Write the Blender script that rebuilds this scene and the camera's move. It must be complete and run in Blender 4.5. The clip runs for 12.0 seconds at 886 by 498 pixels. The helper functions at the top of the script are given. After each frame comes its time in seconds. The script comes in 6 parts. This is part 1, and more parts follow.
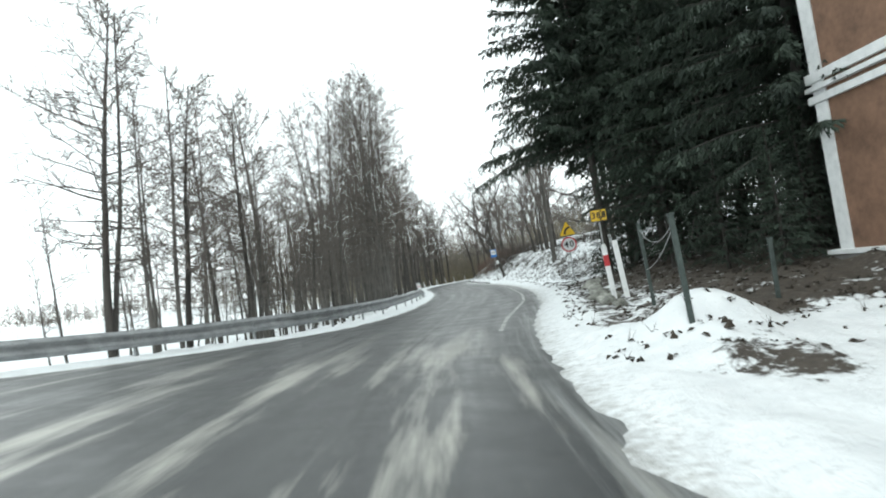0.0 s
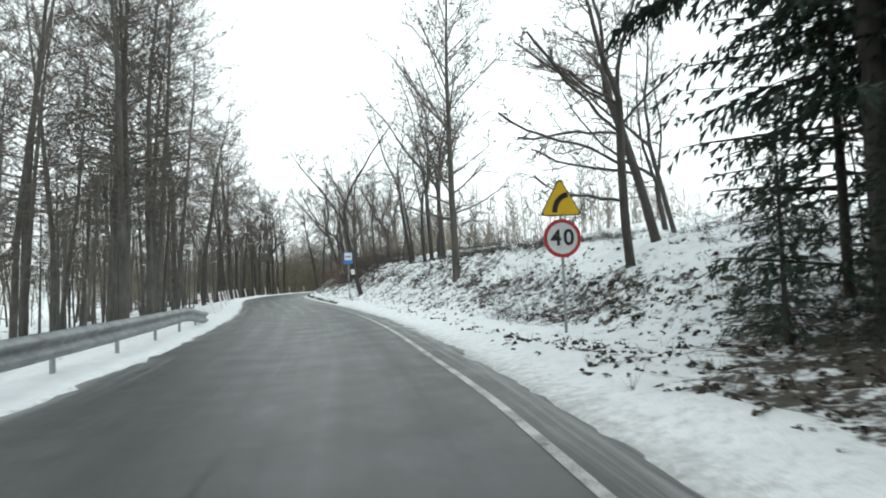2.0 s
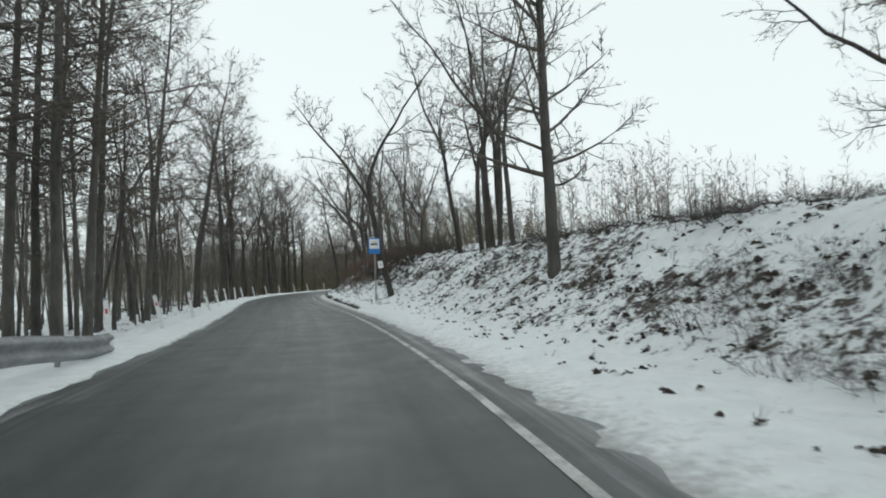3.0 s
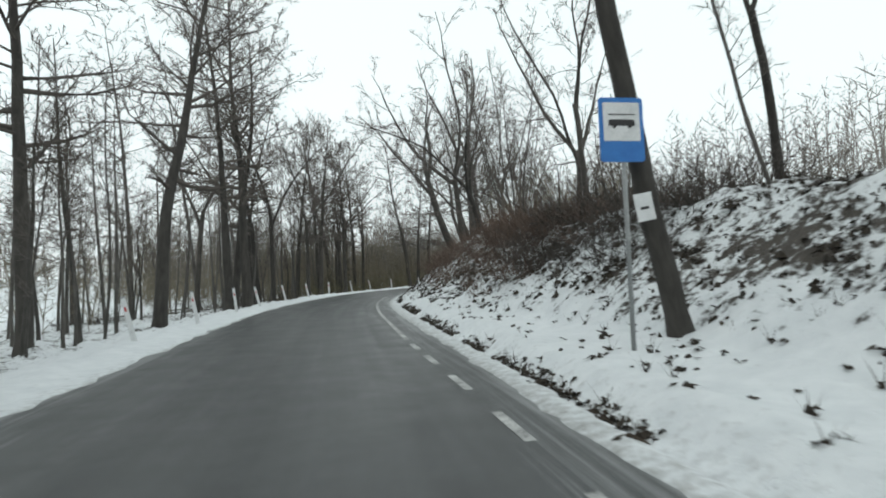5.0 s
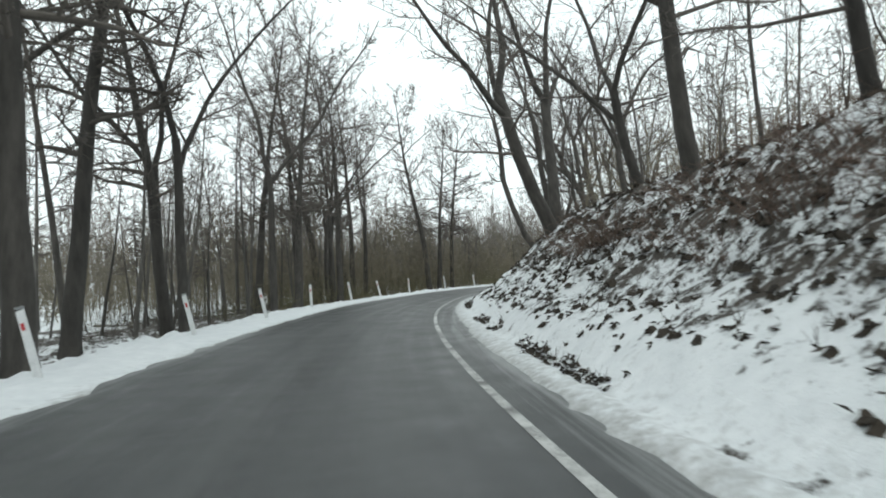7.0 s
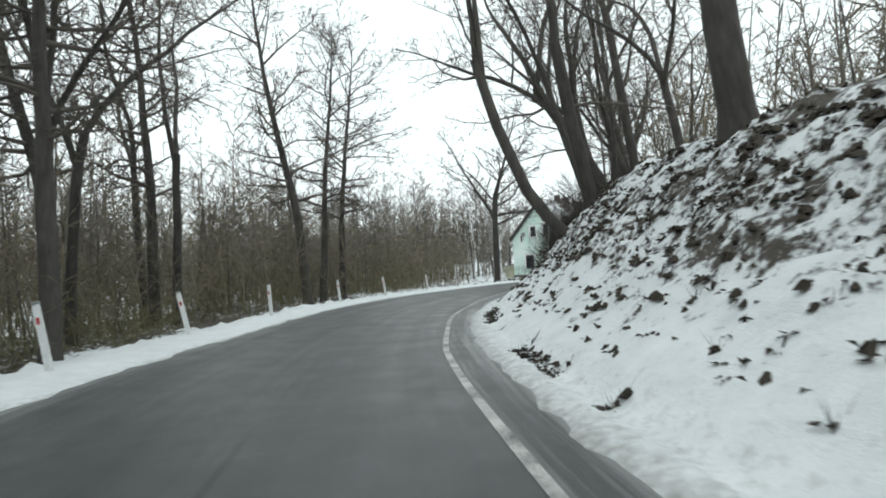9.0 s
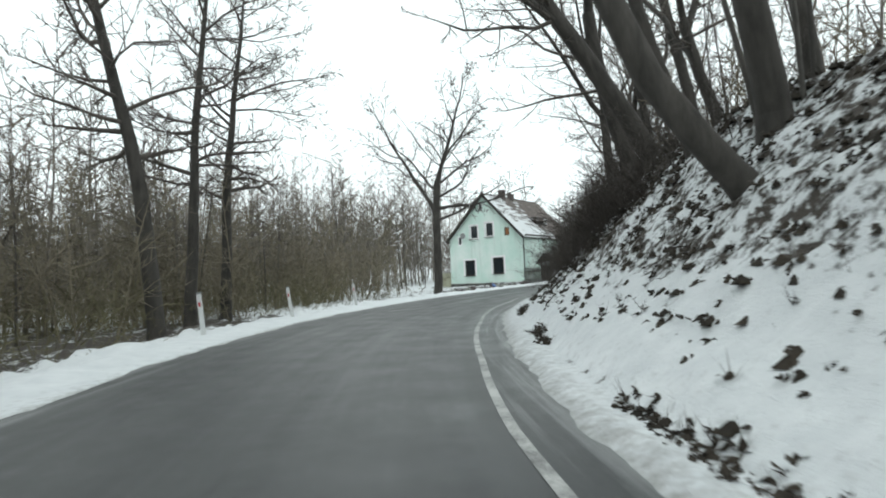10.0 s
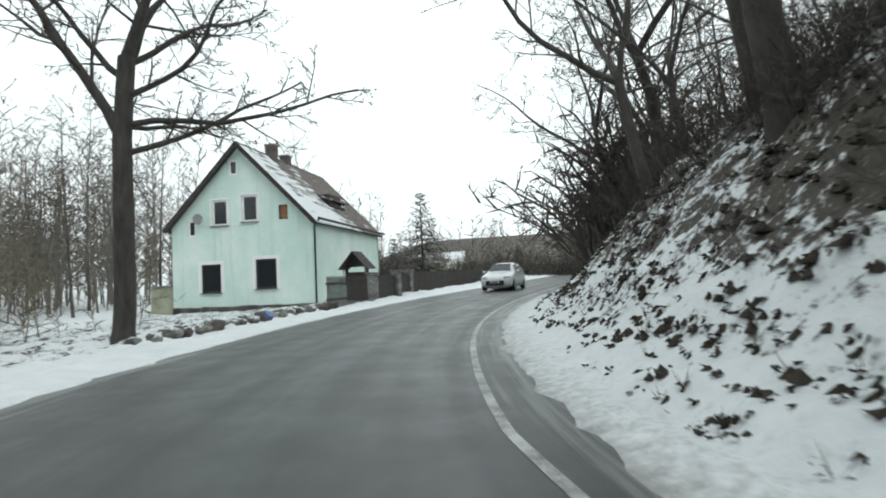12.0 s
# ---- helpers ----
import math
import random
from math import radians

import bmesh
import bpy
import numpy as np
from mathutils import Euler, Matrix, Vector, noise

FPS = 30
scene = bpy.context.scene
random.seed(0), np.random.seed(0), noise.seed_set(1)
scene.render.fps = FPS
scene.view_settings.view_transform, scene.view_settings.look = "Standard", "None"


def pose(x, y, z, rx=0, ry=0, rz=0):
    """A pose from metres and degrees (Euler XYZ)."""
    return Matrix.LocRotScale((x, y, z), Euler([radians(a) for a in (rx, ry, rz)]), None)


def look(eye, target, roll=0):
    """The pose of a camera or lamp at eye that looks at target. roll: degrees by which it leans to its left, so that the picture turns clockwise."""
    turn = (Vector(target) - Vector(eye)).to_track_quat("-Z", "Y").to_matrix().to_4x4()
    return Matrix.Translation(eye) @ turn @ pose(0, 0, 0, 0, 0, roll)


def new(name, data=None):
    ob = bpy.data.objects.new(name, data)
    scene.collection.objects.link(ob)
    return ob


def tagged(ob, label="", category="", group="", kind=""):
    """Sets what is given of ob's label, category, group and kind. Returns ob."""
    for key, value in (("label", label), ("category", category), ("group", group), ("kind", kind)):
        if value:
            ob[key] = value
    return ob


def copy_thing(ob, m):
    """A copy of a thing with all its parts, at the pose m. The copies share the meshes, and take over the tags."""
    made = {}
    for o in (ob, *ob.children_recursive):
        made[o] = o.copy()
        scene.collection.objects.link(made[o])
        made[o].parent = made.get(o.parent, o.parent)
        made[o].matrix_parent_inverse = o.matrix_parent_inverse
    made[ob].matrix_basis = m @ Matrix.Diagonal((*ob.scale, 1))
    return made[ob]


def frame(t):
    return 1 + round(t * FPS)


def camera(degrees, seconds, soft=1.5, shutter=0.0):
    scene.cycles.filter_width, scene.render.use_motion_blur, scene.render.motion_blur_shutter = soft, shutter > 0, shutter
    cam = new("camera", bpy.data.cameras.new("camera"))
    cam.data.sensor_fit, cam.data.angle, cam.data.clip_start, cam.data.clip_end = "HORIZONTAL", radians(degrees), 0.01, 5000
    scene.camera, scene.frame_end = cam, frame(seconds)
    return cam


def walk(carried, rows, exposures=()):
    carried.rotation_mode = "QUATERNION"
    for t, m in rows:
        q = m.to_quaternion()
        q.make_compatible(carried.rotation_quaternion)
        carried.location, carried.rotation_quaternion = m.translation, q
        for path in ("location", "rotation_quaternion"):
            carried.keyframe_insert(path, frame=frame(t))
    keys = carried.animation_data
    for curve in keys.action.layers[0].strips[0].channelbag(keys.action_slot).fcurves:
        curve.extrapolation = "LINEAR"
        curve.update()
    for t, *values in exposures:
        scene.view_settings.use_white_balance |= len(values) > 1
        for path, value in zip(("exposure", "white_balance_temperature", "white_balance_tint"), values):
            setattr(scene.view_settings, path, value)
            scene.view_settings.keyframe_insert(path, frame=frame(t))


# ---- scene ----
cam = camera(71.4, 12.0, soft=1.9, shutter=0.12)
PATH = [
    (0.0, look((-1.425, 1.075, 1.246), (0.473, 10.882, 1.702), -8.61)),
    (0.5, look((-0.360, 6.300, 1.235), (2.349, 15.908, 1.810), -8.60)),
    (1.0, look((0.607, 11.300, 1.235), (4.006, 20.686, 1.813), -6.20)),
    (1.5, look((2.105, 16.300, 1.260), (6.062, 25.469, 1.790), -3.60)),
    (2.0, look((3.637, 21.347, 1.245), (7.868, 30.395, 1.727), -2.40)),
    (2.5, look((5.133, 26.362, 1.235), (9.266, 35.455, 1.714), -2.21)),
    (3.0, look((6.625, 31.928, 1.235), (10.501, 41.135, 1.685), -2.33)),
    (3.5, look((7.956, 37.569, 1.235), (11.529, 46.899, 1.665), -2.48)),
    (4.0, look((9.098, 43.224, 1.235), (12.406, 52.652, 1.663), -2.46)),
    (4.5, look((10.073, 48.842, 1.235), (13.163, 58.343, 1.660), -2.39)),
    (5.0, look((10.913, 54.388, 1.235), (13.842, 63.941, 1.653), -2.46)),
    (5.5, look((11.654, 59.858, 1.235), (14.481, 69.439, 1.701), -2.68)),
    (6.0, look((12.335, 65.267, 1.235), (15.085, 74.870, 1.705), -2.81)),
    (6.5, look((13.020, 70.645, 1.235), (15.819, 80.236, 1.657), -2.66)),
    (7.0, look((13.796, 76.031, 1.235), (16.842, 85.547, 1.648), -2.57)),
    (7.5, look((14.763, 81.448, 1.235), (18.211, 90.825, 1.664), -2.59)),
    (8.0, look((16.002, 86.899, 1.235), (19.944, 96.079, 1.667), -2.68)),
    (8.5, look((17.567, 92.372, 1.235), (22.028, 101.313, 1.630), -2.76)),
    (9.0, look((19.489, 97.840, 1.235), (24.496, 106.489, 1.589), -2.71)),
    (9.5, look((21.798, 103.264, 1.235), (27.328, 111.588, 1.594), -2.60)),
    (10.0, look((24.537, 108.583, 1.235), (30.714, 116.435, 1.661), -2.45)),
    (10.5, look((27.752, 113.716, 1.235), (34.622, 120.969, 1.679), -2.52)),
    (11.0, look((31.471, 118.570, 1.235), (39.018, 125.111, 1.748), -2.64)),
    (11.5, look((35.689, 123.051, 1.235), (43.878, 128.770, 1.714), -2.69)),
    (12.0, look((40.382, 127.070, 1.235), (49.147, 131.859, 1.724), -2.62)),
]
walk(cam, PATH, exposures=((0.0, 0.4), (1.0, 0.5), (1.5, 0.45), (2.0, 0.25), (2.5, -0.16), (3.0, -0.38), (5.0, -0.22), (6.5, -0.02), (8.5, 0.02), (10.5, 0.05), (12.0, 0.0)))

# ---- world and light: a bright, even winter overcast ----
world = bpy.data.worlds.new("overcast_sky")
scene.world = world
world.use_nodes = True
wn, wl = world.node_tree.nodes, world.node_tree.links
sky = wn.new("ShaderNodeTexSky")
sky.sky_type = "NISHITA"
sky.sun_disc = False
sky.sun_elevation = radians(24)
sky.sun_rotation = radians(150)
pale = wn.new("ShaderNodeHueSaturation")
pale.inputs["Saturation"].default_value = 0.18
pale.inputs["Value"].default_value = 0.10
cloud = wn.new("ShaderNodeMix")
cloud.data_type = "RGBA"
cloud.inputs[0].default_value = 0.82
cloud.inputs[7].default_value = (0.885, 0.985, 0.99, 1)
wl.new(sky.outputs[0], pale.inputs["Color"])
wl.new(pale.outputs[0], cloud.inputs[6])
wl.new(cloud.outputs[2], wn["Background"].inputs["Color"])
wn["Background"].inputs["Strength"].default_value = 1.42
sun = new("sun", bpy.data.lights.new("sun", "SUN"))
sun.data.energy = 0.5
sun.data.angle = radians(25)
sun.data.color = (0.97, 1.0, 0.96)
sun.matrix_world = look((0, 0, 50), (20, 45, 0))


# ---- materials ----
def material(name, rough=0.8, metal=0.0):
    m = bpy.data.materials.new(name)
    m.use_nodes = True
    b = m.node_tree.nodes["Principled BSDF"]
    b.inputs["Roughness"].default_value = rough
    b.inputs["Metallic"].default_value = metal
    return m, m.node_tree.nodes, m.node_tree.links, b


def noise_node(n, l, scale, detail=6.0, rough=0.6, vec=None, stretch=None):
    t = n.new("ShaderNodeTexNoise")
    t.inputs["Scale"].default_value = scale
    t.inputs["Detail"].default_value = detail
    t.inputs["Roughness"].default_value = rough
    if vec is not None:
        if stretch:
            mp = n.new("ShaderNodeMapping")
            mp.inputs["Scale"].default_value = stretch
            l.new(vec, mp.inputs["Vector"])
            l.new(mp.outputs[0], t.inputs["Vector"])
        else:
            l.new(vec, t.inputs["Vector"])
    return t


def ramp(n, l, fac, stops):
    r = n.new("ShaderNodeValToRGB")
    r.color_ramp.elements[0].position, r.color_ramp.elements[0].color = stops[0][0], (*stops[0][1], 1)
    r.color_ramp.elements[1].position, r.color_ramp.elements[1].color = stops[-1][0], (*stops[-1][1], 1)
    for pos, col in stops[1:-1]:
        e = r.color_ramp.elements.new(pos)
        e.color = (*col, 1)
    l.new(fac, r.inputs[0])
    return r


def grey(v):
    return (v, v, v)


def blend(n, l, fac, a, b):
    m = n.new("ShaderNodeMix")
    m.data_type = "RGBA"
    for sock, val in ((m.inputs[0], fac), (m.inputs[6], a), (m.inputs[7], b)):
        if isinstance(val, (int, float)):
            sock.default_value = val
        elif isinstance(val, tuple):
            sock.default_value = (*val, 1)
        else:
            l.new(val, sock)
    return m.outputs[2]


def calc(n, l, op, a, b, clamp=False):
    m = n.new("ShaderNodeMath")
    m.operation = op
    m.use_clamp = clamp
    for sock, val in zip(m.inputs, (a, b)):
        if isinstance(val, (int, float)):
            sock.default_value = val
        else:
            l.new(val, sock)
    return m.outputs[0]


def bump(n, l, b, height, strength=0.4, dist=0.02):
    k = n.new("ShaderNodeBump")
    k.inputs["Strength"].default_value = strength
    k.inputs["Distance"].default_value = dist
    l.new(height, k.inputs["Height"])
    l.new(k.outputs[0], b.inputs["Normal"])


def mottled(name, c1, c2, scale=4.0, rough=0.8, metal=0.0, fine=40.0, relief=0.3, dist=0.01, spread=(0.35, 0.65), vary=0.0):
    """A surface of two colours mixed by a coarse and a fine noise, with relief."""
    m, n, l, b = material(name, rough, metal)
    co = n.new("ShaderNodeTexCoord").outputs["Object"]
    a = noise_node(n, l, scale, 5, 0.6, co)
    f = noise_node(n, l, fine, 4, 0.65, co)
    mix = calc(n, l, "ADD", calc(n, l, "MULTIPLY", a.outputs[0], 0.65), calc(n, l, "MULTIPLY", f.outputs[0], 0.35))
    r = ramp(n, l, mix, [(spread[0], c1), (spread[1], c2)])
    out = r.outputs[0]
    if vary:
        oi = n.new("ShaderNodeObjectInfo")
        hs = n.new("ShaderNodeHueSaturation")
        l.new(calc(n, l, "ADD", calc(n, l, "MULTIPLY", oi.outputs["Random"], 2 * vary), 1 - vary), hs.inputs["Value"])
        l.new(out, hs.inputs["Color"])
        out = hs.outputs[0]
    l.new(out, b.inputs["Base Color"])
    if relief:
        bump(n, l, b, mix, relief, dist)
    return m


def make_ground_material(name, litter1, litter2, cover=None):
    """Snow with patches of dead leaves and soil showing through; the attribute cover says how much litter shows."""
    m, n, l, b = material(name, 0.75)
    co = n.new("ShaderNodeTexCoord").outputs["Object"]
    at = n.new("ShaderNodeAttribute")
    at.attribute_name = "cover"
    big = noise_node(n, l, 0.55, 3, 0.55, co)
    mid = noise_node(n, l, 2.6, 4, 0.62, co)
    fine = noise_node(n, l, 8.0, 4, 0.65, co)
    grain = noise_node(n, l, 60.0, 3, 0.6, co)
    h = calc(n, l, "ADD", calc(n, l, "MULTIPLY", big.outputs[0], 0.25), calc(n, l, "MULTIPLY", mid.outputs[0], 0.38))
    h = calc(n, l, "ADD", h, calc(n, l, "MULTIPLY", fine.outputs[0], 0.37))
    # litter shows where h < threshold given by cover
    thr = calc(n, l, "ADD", calc(n, l, "MULTIPLY", at.outputs["Fac"] if cover is None else cover, 0.30), 0.30)
    edge = calc(n, l, "MULTIPLY", calc(n, l, "SUBTRACT", thr, h), 16.0)
    mask = calc(n, l, "ADD", edge, 0.5, True)
    snow = ramp(n, l, mid.outputs[0], [(0.3, (0.66, 0.69, 0.705)), (0.7, (0.77, 0.795, 0.805))])
    gr = n.new("ShaderNodeAttribute")
    gr.attribute_name = "grit"
    gm = calc(n, l, "MULTIPLY", calc(n, l, "ADD", calc(n, l, "SUBTRACT", fine.outputs[0], 0.62), gr.outputs["Fac"]), 2.2, True)
    dirty = blend(n, l, calc(n, l, "MULTIPLY", gm, 0.85) if cover is None else 0.0, snow.outputs[0], (0.26, 0.255, 0.24))
    lit = ramp(n, l, calc(n, l, "ADD", calc(n, l, "MULTIPLY", fine.outputs[0], 0.5), calc(n, l, "MULTIPLY", grain.outputs[0], 0.5)),
               [(0.32, litter1), (0.52, litter2), (0.72, tuple(c * 1.9 for c in litter2))])
    l.new(blend(n, l, mask, dirty, lit.outputs[0]), b.inputs["Base Color"])
    hb = calc(n, l, "ADD", calc(n, l, "MULTIPLY", fine.outputs[0], 0.6), calc(n, l, "MULTIPLY", grain.outputs[0], 0.3))
    hb = calc(n, l, "ADD", hb, calc(n, l, "MULTIPLY", mid.outputs[0], 0.7))
    hb = calc(n, l, "SUBTRACT", hb, calc(n, l, "MULTIPLY", mask, 0.4))
    bump(n, l, b, hb, 0.6, 0.09)
    return m


def make_asphalt():
    """Damp asphalt; slush streaks lie along the tyre tracks at the junction, the wheel tracks are darker and glossier."""
    m, n, l, b = material("damp_asphalt", 0.5)
    uv = n.new("ShaderNodeUVMap")
    uv.uv_map = "along"
    sep = n.new("ShaderNodeSeparateXYZ")
    l.new(uv.outputs[0], sep.inputs[0])
    s, d = sep.outputs[0], sep.outputs[1]
    co = n.new("ShaderNodeTexCoord").outputs["Object"]
    fine = noise_node(n, l, 90.0, 3, 0.7, co)
    mid = noise_node(n, l, 1.2, 5, 0.6, co)
    streak = noise_node(n, l, 1.0, 5, 0.6, uv.outputs[0], (0.06, 2.2, 1.0))
    base = calc(n, l, "ADD", calc(n, l, "MULTIPLY", fine.outputs[0], 0.35), calc(n, l, "MULTIPLY", mid.outputs[0], 0.25))
    base = calc(n, l, "ADD", base, calc(n, l, "MULTIPLY", streak.outputs[0], 0.4))
    col = ramp(n, l, base, [(0.30, (0.025, 0.027, 0.028)), (0.5, (0.042, 0.045, 0.045)), (0.70, (0.078, 0.081, 0.079))]).outputs[0]
    # wheel tracks, swept darker
    tr = None
    for lane in (-2.95, -1.75, -0.72, 0.66):
        wob = calc(n, l, "MULTIPLY", calc(n, l, "SUBTRACT", mid.outputs[0], 0.5), 0.5)
        g = calc(n, l, "SUBTRACT", 1.0, calc(n, l, "MULTIPLY", calc(n, l, "ABSOLUTE", calc(n, l, "ADD", calc(n, l, "SUBTRACT", d, lane), wob), 0.0), 3.2), True)
        tr = g if tr is None else calc(n, l, "ADD", tr, g, True)
    col = blend(n, l, calc(n, l, "MULTIPLY", tr, 0.55), col, (0.026, 0.028, 0.029))
    # slush left at the junction, thinning out along the road
    sl = noise_node(n, l, 1.0, 5, 0.62, uv.outputs[0], (0.12, 1.15, 1.0))
    near = calc(n, l, "MULTIPLY", calc(n, l, "SUBTRACT", 17.0, s), 0.10, True)
    sm = calc(n, l, "MULTIPLY", calc(n, l, "SUBTRACT", sl.outputs[0], 0.515), 8.0, True)
    sm = calc(n, l, "MULTIPLY", calc(n, l, "MULTIPLY", sm, near), 0.95)
    col = blend(n, l, sm, col, (0.36, 0.355, 0.32))
    # snow and salt ground in along both edges
    sp = noise_node(n, l, 1.0, 5, 0.65, uv.outputs[0], (0.16, 6.0, 1.0))
    side = n.new("ShaderNodeAttribute")
    side.attribute_name = "margin"
    em = calc(n, l, "MULTIPLY", calc(n, l, "SUBTRACT", calc(n, l, "ADD", sp.outputs[0], calc(n, l, "MULTIPLY", side.outputs["Fac"], 0.42)), 0.72), 5.0, True)
    col = blend(n, l, calc(n, l, "MULTIPLY", em, 0.55), col, (0.32, 0.33, 0.33))
    # the joint between the two laid strips, open in places
    jn = noise_node(n, l, 1.0, 4, 0.6, uv.outputs[0], (0.7, 1.0, 1.0))
    jd = calc(n, l, "ABSOLUTE", calc(n, l, "ADD", calc(n, l, "ADD", d, 0.98), calc(n, l, "MULTIPLY", calc(n, l, "SUBTRACT", jn.outputs[0], 0.5), 0.16)), 0.0)
    jm = calc(n, l, "MULTIPLY", calc(n, l, "SUBTRACT", 0.045, jd), 40.0, True)
    jg = noise_node(n, l, 1.0, 3, 0.5, uv.outputs[0], (0.11, 0.01, 1.0))
    jm = calc(n, l, "MULTIPLY", jm, calc(n, l, "MULTIPLY", calc(n, l, "SUBTRACT", jg.outputs[0], 0.48), 14.0, True))
    col = blend(n, l, calc(n, l, "MULTIPLY", jm, 0.9), col, (0.012, 0.012, 0.012))
    l.new(col, b.inputs["Base Color"])
    rr = ramp(n, l, calc(n, l, "ADD", calc(n, l, "MULTIPLY", mid.outputs[0], 0.5), calc(n, l, "MULTIPLY", streak.outputs[0], 0.5)), [(0.35, grey(0.30)), (0.65, grey(0.55))])
    l.new(rr.outputs[0], b.inputs["Roughness"])
    bump(n, l, b, fine.outputs[0], 0.35, 0.008)
    return m


def make_bark(name, c1, c2, snowy=0.0):
    m, n, l, b = material(name, 0.9)
    co = n.new("ShaderNodeTexCoord").outputs["Object"]
    a = noise_node(n, l, 6.0, 5, 0.65, co, (1, 1, 0.22))
    f = noise_node(n, l, 2.0, 3, 0.5, co)
    mix = calc(n, l, "ADD", calc(n, l, "MULTIPLY", a.outputs[0], 0.7), calc(n, l, "MULTIPLY", f.outputs[0], 0.3))
    r = ramp(n, l, mix, [(0.32, c1), (0.68, c2)])
    oi = n.new("ShaderNodeObjectInfo")
    hs = n.new("ShaderNodeHueSaturation")
    l.new(calc(n, l, "ADD", calc(n, l, "MULTIPLY", oi.outputs["Random"], 0.5), 0.75), hs.inputs["Value"])
    l.new(r.outputs[0], hs.inputs["Color"])
    l.new(hs.outputs[0], b.inputs["Base Color"])
    bump(n, l, b, a.outputs[0], 0.7, 0.03)
    return m


M_GROUND = make_ground_material("snowy_ground", (0.022, 0.018, 0.015), (0.058, 0.047, 0.036))
M_ASPHALT = make_asphalt()
M_BARK = make_bark("grey_bark", (0.042, 0.040, 0.036), (0.120, 0.112, 0.100))
M_BARK_DARK = make_bark("dark_bark", (0.026, 0.024, 0.021), (0.078, 0.071, 0.063))
M_TWIG = mottled("brown_twigs", (0.064, 0.056, 0.048), (0.140, 0.124, 0.108), 1.5, 0.9, relief=0, vary=0.25)
M_TWIG_RED = mottled("reddish_brush", (0.070, 0.048, 0.037), (0.17, 0.118, 0.092), 1.5, 0.9, relief=0, vary=0.3)
M_TWIG_OLIVE = mottled("olive_thicket", (0.075, 0.070, 0.038), (0.19, 0.172, 0.095), 1.5, 0.9, relief=0, vary=0.25)
M_TWIG_DARK = mottled("wet_dark_twigs", (0.032, 0.027, 0.024), (0.085, 0.073, 0.063), 1.5, 0.85, relief=0, vary=0.25)
M_TWIG_THICKET = mottled("thicket_twigs", (0.105, 0.092, 0.066), (0.24, 0.208, 0.150), 0.25, 0.9, fine=3.0, relief=0)
# distant twigs: the haze of the air is mixed into this paler colour
M_TWIG_HAZE = mottled("far_twigs_hazed", (0.12, 0.107, 0.092), (0.23, 0.208, 0.184), 0.2, 0.95, fine=3.0, relief=0)
M_NEEDLE = mottled("spruce_needles", (0.010, 0.020, 0.014), (0.040, 0.062, 0.040), 1.2, 0.75, relief=0, fine=9.0, vary=0.15)
M_STEEL = mottled("galvanised_steel", (0.20, 0.21, 0.215), (0.40, 0.415, 0.42), 3.0, 0.6, 0.5, relief=0.1)
M_POLE = mottled("grey_pole", (0.22, 0.23, 0.23), (0.36, 0.37, 0.37), 6.0, 0.55, 0.4, relief=0.1)
M_WHITE = mottled("white_paint", (0.48, 0.50, 0.50), (0.70, 0.71, 0.71), 5.0, 0.5, relief=0.1, spread=(0.25, 0.55))
M_FRAME = mottled("white_window_frame", (0.82, 0.83, 0.83), (0.90, 0.90, 0.90), 5.0, 0.5, relief=0.1)
M_LINE = mottled("worn_line_paint", (0.09, 0.09, 0.088), (0.50, 0.505, 0.49), 2.2, 0.6, relief=0.2, spread=(0.36, 0.58))
M_RED = mottled("red_paint", (0.34, 0.02, 0.025), (0.52, 0.035, 0.04), 6.0, 0.5, relief=0)
M_YELLOW = mottled("yellow_sign_face", (0.72, 0.44, 0.02), (0.80, 0.52, 0.035), 6.0, 0.45, relief=0)
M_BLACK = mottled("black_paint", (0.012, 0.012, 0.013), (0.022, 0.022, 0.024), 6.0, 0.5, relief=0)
M_BLUE = mottled("blue_sign_face", (0.015, 0.13, 0.42), (0.025, 0.19, 0.52), 6.0, 0.45, relief=0)
M_MINT, _n, _l, _b = material("mint_green_render", 0.9)
_co = _n.new("ShaderNodeTexCoord").outputs["Object"]
_big, _fine = noise_node(_n, _l, 0.5, 5, 0.6, _co), noise_node(_n, _l, 9.0, 4, 0.65, _co)
_run_off = noise_node(_n, _l, 1.0, 4, 0.65, _co, (2.2, 2.2, 0.16))
_mix = calc(_n, _l, "ADD", calc(_n, _l, "MULTIPLY", _big.outputs[0], 0.7), calc(_n, _l, "MULTIPLY", _fine.outputs[0], 0.3))
_paint = ramp(_n, _l, _mix, [(0.35, (0.54, 0.74, 0.66)), (0.65, (0.78, 0.86, 0.82))]).outputs[0]
_stain = calc(_n, _l, "MULTIPLY", calc(_n, _l, "SUBTRACT", _run_off.outputs[0], 0.54), 3.2, True)
_l.new(blend(_n, _l, calc(_n, _l, "MULTIPLY", _stain, 0.55), _paint, (0.40, 0.47, 0.43)), _b.inputs["Base Color"])
bump(_n, _l, _b, _fine.outputs[0], 0.25, 0.006)
M_STONE = mottled("foundation_stone", (0.10, 0.10, 0.10), (0.27, 0.26, 0.25), 3.0, 0.9, relief=0.5, dist=0.02, vary=0.25)
M_SNOW = mottled("fresh_snow", (0.62, 0.65, 0.66), (0.72, 0.74, 0.75), 3.0, 0.8, relief=0.35, dist=0.02)
M_GLASS_DARK, _n, _l, _b = material("window_glass", 0.08)
_b.inputs["Base Color"].default_value = (0.02, 0.025, 0.03, 1)
_b.inputs["Coat Weight"].default_value = 0.3
M_WOOD = mottled("weathered_wood", (0.07, 0.055, 0.042), (0.19, 0.155, 0.12), 4.0, 0.85, relief=0.4, vary=0.2)
